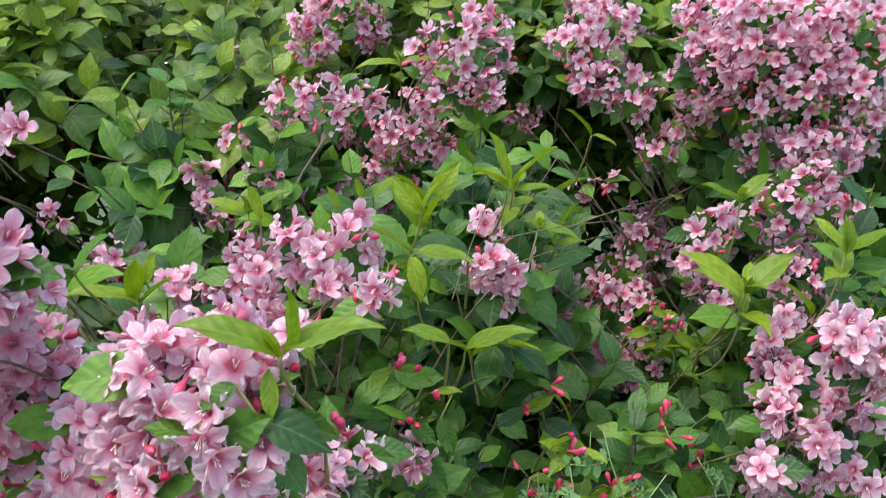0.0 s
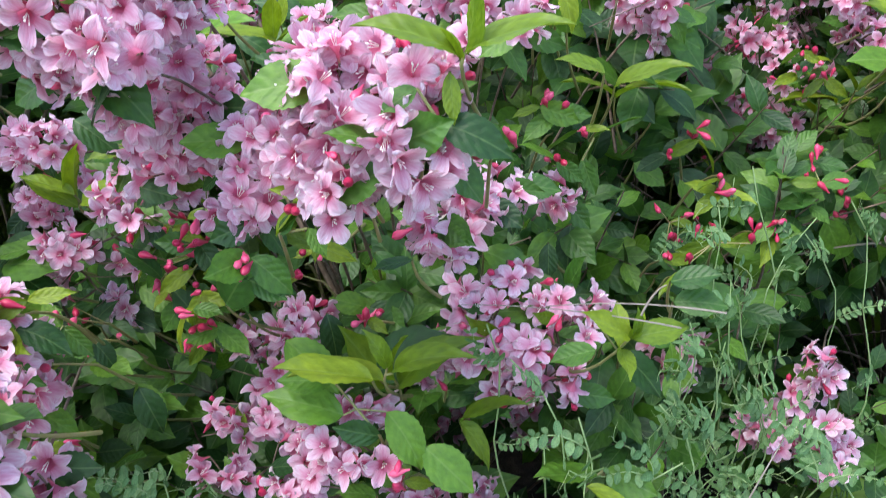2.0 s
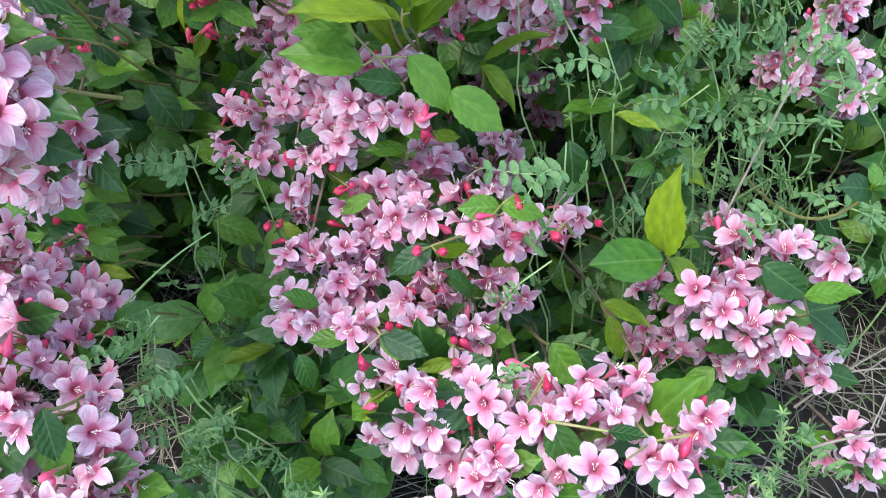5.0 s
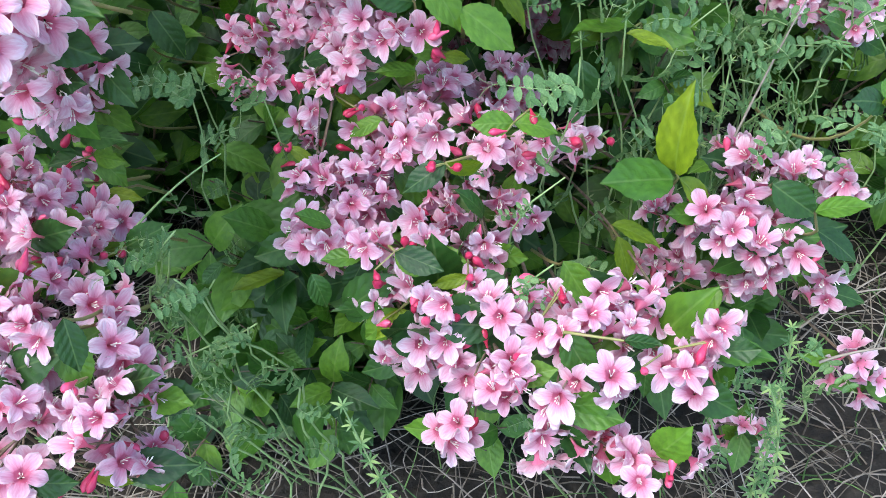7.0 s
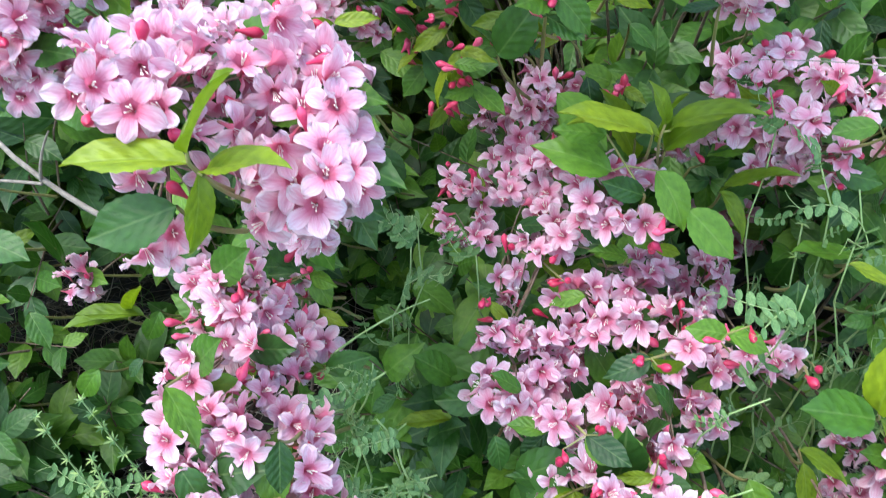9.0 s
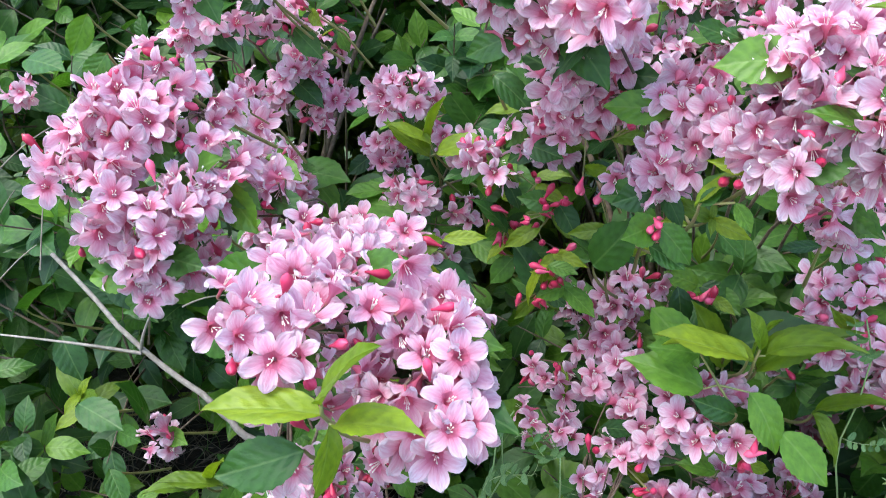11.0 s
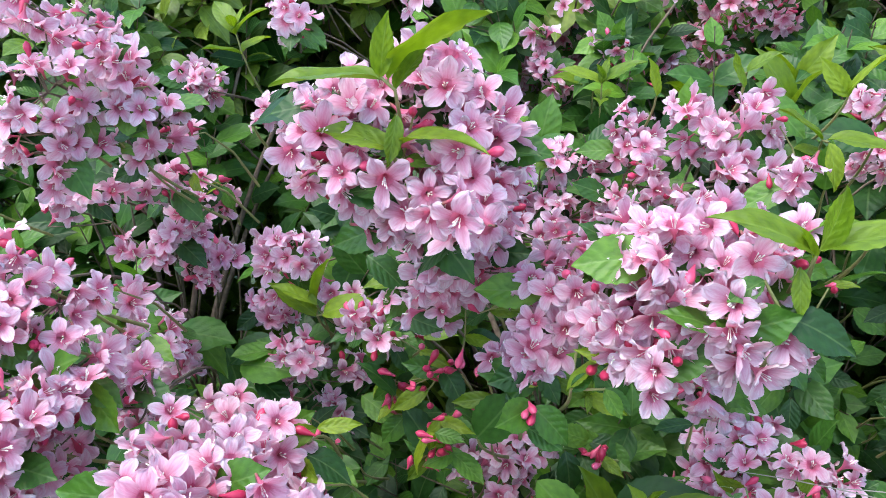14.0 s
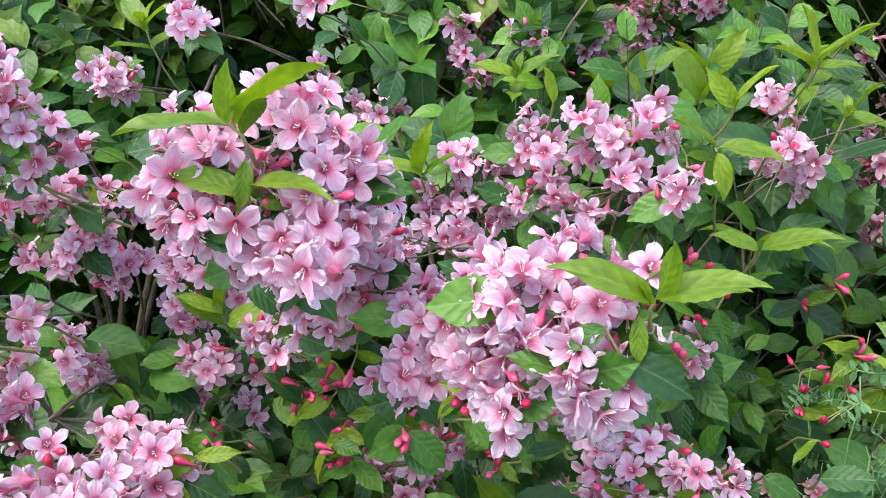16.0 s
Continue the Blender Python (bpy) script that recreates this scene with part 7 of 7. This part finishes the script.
def vetch(foot, top, seed, sway=0.16, small=1.0):
    rr = random.Random(7000 + seed)
    foot, top = Vector(foot), Vector(top)
    ob = thing("vetch_plant", foot, "thin climbing vetch with small feathered grey-green leaflets", "weed", "vetch plants")
    line = bow((0, 0, 0), (top - foot) * 0.5 + Vector((rr.uniform(-sway, sway), -0.02, rr.uniform(0.02, 0.16))), top - foot, 14)
    line = [p + Vector((0.008 * math.sin(i * 1.3 + seed), 0.006 * math.sin(i * 0.9), 0.004 * math.sin(i * 2.1))) for i, p in enumerate(line)]
    part("stem", build_mesh("stem", tube_shape(line, taper(14, 0.0016, 0.0008), 5), [vetch_stem]), ob)
    side = 1
    for i in range(5, 15, 2):
        side = -side
        way = (line[i] - line[i - 1]).normalized()
        for _ in range(2 if i > 12 else 1):
            along = Vector((side * rr.uniform(0.3, 1), rr.uniform(-1.0, 0.1), rr.uniform(-0.5, 0.8))) + way * 0.4
            part("feathered_leaf", rr.choice(VETCH_LEAVES), ob, leaf_pose(line[i], along, Vector((0, -0.8, 0.7)) + jitter(rr, 0.5), small * rr.uniform(0.6, 1.1)))
    return ob


def whorl(seed):
    rr = random.Random(seed)
    m = Mass()
    for k in range(7):
        a = math.tau * k / 7 + rr.uniform(-0.1, 0.1)
        m.add((LEAFLET[0] * np.array((0.55, 1, 1)), *LEAFLET[1:]), leaf_pose((0, 0, 0), (math.cos(a), math.sin(a), 0.35), (0, 0, 1), rr.uniform(0.018, 0.026)))
    return m.mesh("leaf_whorl", [leaf_vetch])


WHORLS = [whorl(90 + k) for k in range(3)]


def bedstraw(foot, top, seed):
    rr = random.Random(8000 + seed)
    foot, top = Vector(foot), Vector(top)
    ob = thing("bedstraw_plant", foot, "scrambling bedstraw weed with star-like rings of narrow leaves", "weed", "bedstraw plants")
    line = bow((0, 0, 0), (top - foot) * 0.5 + Vector((rr.uniform(-0.04, 0.04), -0.03, 0.06)), top - foot, 12)
    part("stem", build_mesh("stem", tube_shape(line, taper(12, 0.0014, 0.0009), 4), [vetch_stem]), ob)
    for i in range(3, 13):
        way = (line[i] - line[i - 1]).normalized()
        part("leaf_whorl", rr.choice(WHORLS), ob, facing(line[i], (way + Vector((0, -0.3, 0))).normalized(), rr.uniform(0, 360), rr.uniform(0.45, 0.7) * (1.1 - 0.04 * i)))
    return ob


vetch((-0.421, 0.840, 0.0), (-0.401, 0.720, 0.562), 0)
vetch((-0.358, 0.620, 0.0), (-0.388, 0.500, 0.544), 1, small=0.7)
vetch((-0.335, 0.600, 0.0), (-0.355, 0.480, 0.455), 2, small=0.7)
vetch((-0.002, 0.820, 0.0), (-0.032, 0.700, 0.645), 3)
vetch((-0.004, 0.740, 0.0), (-0.064, 0.620, 0.596), 4)
vetch((0.088, 0.960, 0.0), (0.088, 0.840, 0.652), 5)
vetch((0.155, 0.970, 0.0), (0.135, 0.850, 0.641), 6)
vetch((0.182, 1.000, 0.0), (0.182, 0.880, 0.594), 7)
vetch((0.133, 0.920, 0.0), (0.093, 0.800, 0.587), 8)
vetch((0.198, 0.920, 0.0), (0.198, 0.800, 0.494), 9)
vetch((0.075, 0.900, 0.0), (0.055, 0.780, 0.610), 10)
vetch((0.106, 0.900, 0.0), (0.136, 0.780, 0.507), 11)
vetch((0.188, 1.000, 0.0), (0.188, 0.880, 0.544), 12)
vetch((0.268, 0.970, 0.0), (0.238, 0.850, 0.528), 13)
vetch((-0.079, 0.690, 0.0), (-0.089, 0.570, 0.515), 14, small=0.7)
vetch((-0.088, 0.600, 0.0), (-0.108, 0.480, 0.502), 15, small=0.7)
vetch((0.129, 0.920, 0.0), (0.119, 0.800, 0.514), 16)
vetch((0.227, 0.820, 0.0), (0.207, 0.700, 0.451), 17)
vetch((-0.037, 0.780, 0.0), (-0.037, 0.660, 0.551), 18)
vetch((0.178, 1.120, 0.0), (0.178, 1.000, 0.779), 19)
vetch((0.277, 1.120, 0.0), (0.247, 1.000, 0.720), 20)
vetch((0.164, 1.070, 0.0), (0.144, 0.950, 0.665), 21)
vetch((0.280, 1.120, 0.0), (0.280, 1.000, 0.741), 22)
vetch((0.184, 1.220, 0.0), (0.184, 1.100, 0.733), 23)
vetch((0.306, 1.170, 0.0), (0.266, 1.050, 0.681), 24)
vetch((0.085, 1.170, 0.0), (0.115, 1.050, 0.702), 25)
vetch((0.125, 0.633, 0.0), (0.125, 0.513, 0.371), 26, small=0.7)
vetch((0.083, 0.591, 0.0), (0.063, 0.471, 0.394), 27, small=0.7)
vetch((-0.389, 0.584, 0.0), (-0.389, 0.464, 0.527), 28, small=0.7)
vetch((-0.400, 0.633, 0.0), (-0.400, 0.513, 0.539), 29, small=0.7)
vetch((-0.406, 0.807, 0.0), (-0.406, 0.687, 0.578), 30)
vetch((-0.851, 0.695, 0.0), (-0.821, 0.575, 0.173), 31, small=0.7)
vetch((-0.794, 0.741, 0.0), (-0.794, 0.621, 0.175), 32)
vetch((0.132, 1.015, 0.0), (0.132, 0.895, 0.688), 33)
vetch((0.142, 1.064, 0.0), (0.122, 0.944, 0.751), 34)
vetch((-0.089, 0.860, 0.0), (-0.109, 0.740, 0.712), 35, small=0.7)
vetch((-0.080, 0.840, 0.0), (-0.080, 0.720, 0.689), 36, small=0.7)
vetch((-0.395, 0.651, 0.0), (-0.395, 0.531, 0.516), 37, small=0.7)
vetch((-0.350, 0.628, 0.0), (-0.370, 0.508, 0.484), 38, small=0.7)
vetch((-0.346, 0.606, 0.0), (-0.346, 0.486, 0.453), 39, small=0.7)
vetch((-0.407, 0.590, 0.0), (-0.387, 0.470, 0.447), 40, small=0.7)
vetch((-0.373, 0.823, 0.0), (-0.373, 0.703, 0.561), 41)
vetch((-0.388, 0.552, 0.0), (-0.408, 0.432, 0.424), 42, small=0.7)
vetch((0.082, 0.870, 0.0), (0.082, 0.750, 0.502), 43)
vetch((0.151, 0.800, 0.0), (0.121, 0.680, 0.474), 44)
vetch((0.094, 0.870, 0.0), (0.074, 0.750, 0.566), 45)
vetch((0.106, 0.980, 0.0), (0.096, 0.860, 0.597), 46)
vetch((0.193, 0.890, 0.0), (0.163, 0.770, 0.448), 47)
vetch((0.101, 0.960, 0.0), (0.091, 0.840, 0.668), 48)
vetch((0.154, 0.880, 0.0), (0.114, 0.760, 0.478), 49)
vetch((0.196, 0.910, 0.0), (0.206, 0.790, 0.574), 50)
bedstraw((0.093, 0.840, 0.0), (0.063, 0.740, 0.510), 0)
bedstraw((0.127, 0.600, 0.0), (0.097, 0.500, 0.391), 1)
bedstraw((0.111, 0.560, 0.0), (0.081, 0.460, 0.363), 2)
bedstraw((0.123, 0.850, 0.0), (0.093, 0.750, 0.502), 3)
bedstraw((-0.023, 0.850, 0.0), (-0.053, 0.750, 0.576), 4)
bedstraw((-0.683, 0.627, 0.0), (-0.713, 0.527, 0.340), 5)
bedstraw((-0.722, 0.679, 0.0), (-0.752, 0.579, 0.366), 6)
bedstraw((-0.233, 0.500, 0.0), (-0.263, 0.400, 0.445), 7)
bedstraw((0.087, 0.524, 0.0), (0.057, 0.424, 0.407), 8)
bedstraw((-0.741, 0.634, 0.0), (-0.771, 0.534, 0.380), 9)


# ---- dead wood and straw ----
def dead_stick(points, thick, seed, label="dry grey dead twig with bare side shoots", sides=()):
    foot = Vector(points[0])
    ob = thing("dead_twig", foot, label, "twig", "dead twigs")
    rr = random.Random(seed)
    line = []
    for p, q in zip(points, points[1:]):
        p, q = Vector(p) - foot, Vector(q) - foot
        line += [p + (q - p) * k / 4 + jitter(rr, 0.0015) for k in range(4)]
    line.append(Vector(points[-1]) - foot)
    n = len(line) - 1
    part("stick", build_mesh("stick", tube_shape(line, taper(n, thick, thick * 0.6), 7), [dead_wood]), ob)
    for a, b, c in sides:
        a, b, c = (Vector(v) - foot for v in (a, b, c))
        part("side_shoot", build_mesh("side_shoot", tube_shape(bow(a, b, c, 8), taper(8, thick * 0.5, thick * 0.25), 6), [dead_wood]), ob)
    return ob


def stalk(a, b, seed, thick=0.0012, sag=0.01, look_of=None):
    foot = Vector(a)
    ob = thing("dry_stalk", foot, "thin bleached dry grass stalk caught in the branches", "stalk", "dry stalks")
    line = bow((0, 0, 0), (Vector(b) - foot) / 2 + Vector((0, 0, sag)), Vector(b) - foot, 10)
    part("stem", build_mesh("stem", tube_shape(line, taper(10, thick, thick * 0.5), 5), [look_of or straw]), ob)
    return ob


dead_stick(((-0.679, 0.675, 0.485), (-0.715, 0.677, 0.513), (-0.819, 0.689, 0.564), (-0.948, 0.722, 0.646)), 0.0042, 1, sides=(((-0.819, 0.689, 0.560), (-0.883, 0.681, 0.565), (-1.105, 0.703, 0.528)), ((-0.819, 0.689, 0.564), (-0.808, 0.680, 0.596), (-0.787, 0.681, 0.628))))
stalk((0.066, 0.620, 0.785), (-0.059, 0.660, 0.767), 0, 0.0008)
stalk((0.040, 0.640, 0.762), (-0.127, 0.700, 0.747), 1, 0.0007)
stalk((0.007, 0.620, 0.782), (0.023, 0.620, 0.806), 2, 0.0010)
stalk((-0.465, 0.580, 0.478), (-0.382, 0.630, 0.521), 3, 0.0013, 0.012, vetch_stem)
stalk((0.097, 0.720, 0.434), (0.184, 0.800, 0.563), 4, 0.0014)
stalk((0.040, 0.950, 0.991), (0.215, 1.100, 0.998), 6, 0.0008, look_of=bark)
stalk((0.140, 1.100, 0.987), (0.341, 1.300, 1.013), 7, 0.0008, look_of=bark)
stalk((-0.011, 1.000, 0.926), (0.216, 1.100, 0.988), 8, 0.0007, look_of=bark)
stalk((0.130, 1.200, 0.847), (0.230, 1.300, 0.721), 9, 0.0014, look_of=bark)
stalk((0.368, 1.100, 0.648), (0.244, 1.200, 0.570), 10, 0.0016)
stalk((-0.001, 0.900, 0.941), (0.045, 0.950, 1.055), 11, 0.0006, look_of=bark)
stalk((-1.051, 0.723, 0.629), (-1.005, 0.744, 0.708), 12, 0.0012)
stalk((-1.063, 0.722, 0.566), (-0.987, 0.742, 0.643), 13, 0.0012)
stalk((-1.007, 0.725, 0.735), (-0.945, 0.764, 0.788), 14, 0.0010)
stalk((-0.725, 0.642, 0.659), (-0.649, 0.623, 0.694), 15, 0.0010)
stalk((-0.969, 0.722, 0.622), (-0.973, 0.773, 0.765), 16, 0.0010)
stalk((0.150, 0.600, 0.281), (0.260, 0.660, 0.298), 17, 0.0016)
stalk((0.180, 0.620, 0.297), (0.248, 0.620, 0.307), 18, 0.0014)
stalk((0.127, 0.500, 0.345), (0.193, 0.500, 0.358), 19, 0.0016)


def litter(x0, x1, y0, y1, number, seed, name, mats, label, length, flat=0.35, wide=0.0016):
    rr = random.Random(seed)
    m = Mass()
    for _ in range(number):
        x, y = rr.uniform(x0, x1), rr.uniform(y0, y1)
        z = ground_height(x, y)
        way = Vector((rr.gauss(0, 1), rr.gauss(0, 1), abs(rr.gauss(0, flat)) + 0.05)).normalized()
        n = rr.uniform(*length)
        a = Vector((x, y, z + 0.001 + rr.random() * 0.02))
        c = a + way * n
        c.z = max(c.z, z + 0.003)
        m.add(tube_shape(bow(a, (a + c) / 2 + Vector((rr.gauss(0, 0.02), rr.gauss(0, 0.02), n * 0.15)), c, 4), taper(4, wide, wide * 0.35), 3))
    ob = new(name, m.mesh(name, mats))
    return tagged(ob, label, "grass", kind="stuff")


litter(-1.3, 0.9, 0.1, 1.3, 4200, 71, "dry_grass", [straw], "tangled dry straw lying on the soil", (0.05, 0.2), 0.3, 0.0014)
litter(-1.4, 1.0, 0.1, 1.2, 900, 72, "green_grass", [grass_green], "sparse green grass blades between the weeds", (0.05, 0.16), 1.3, 0.0014)
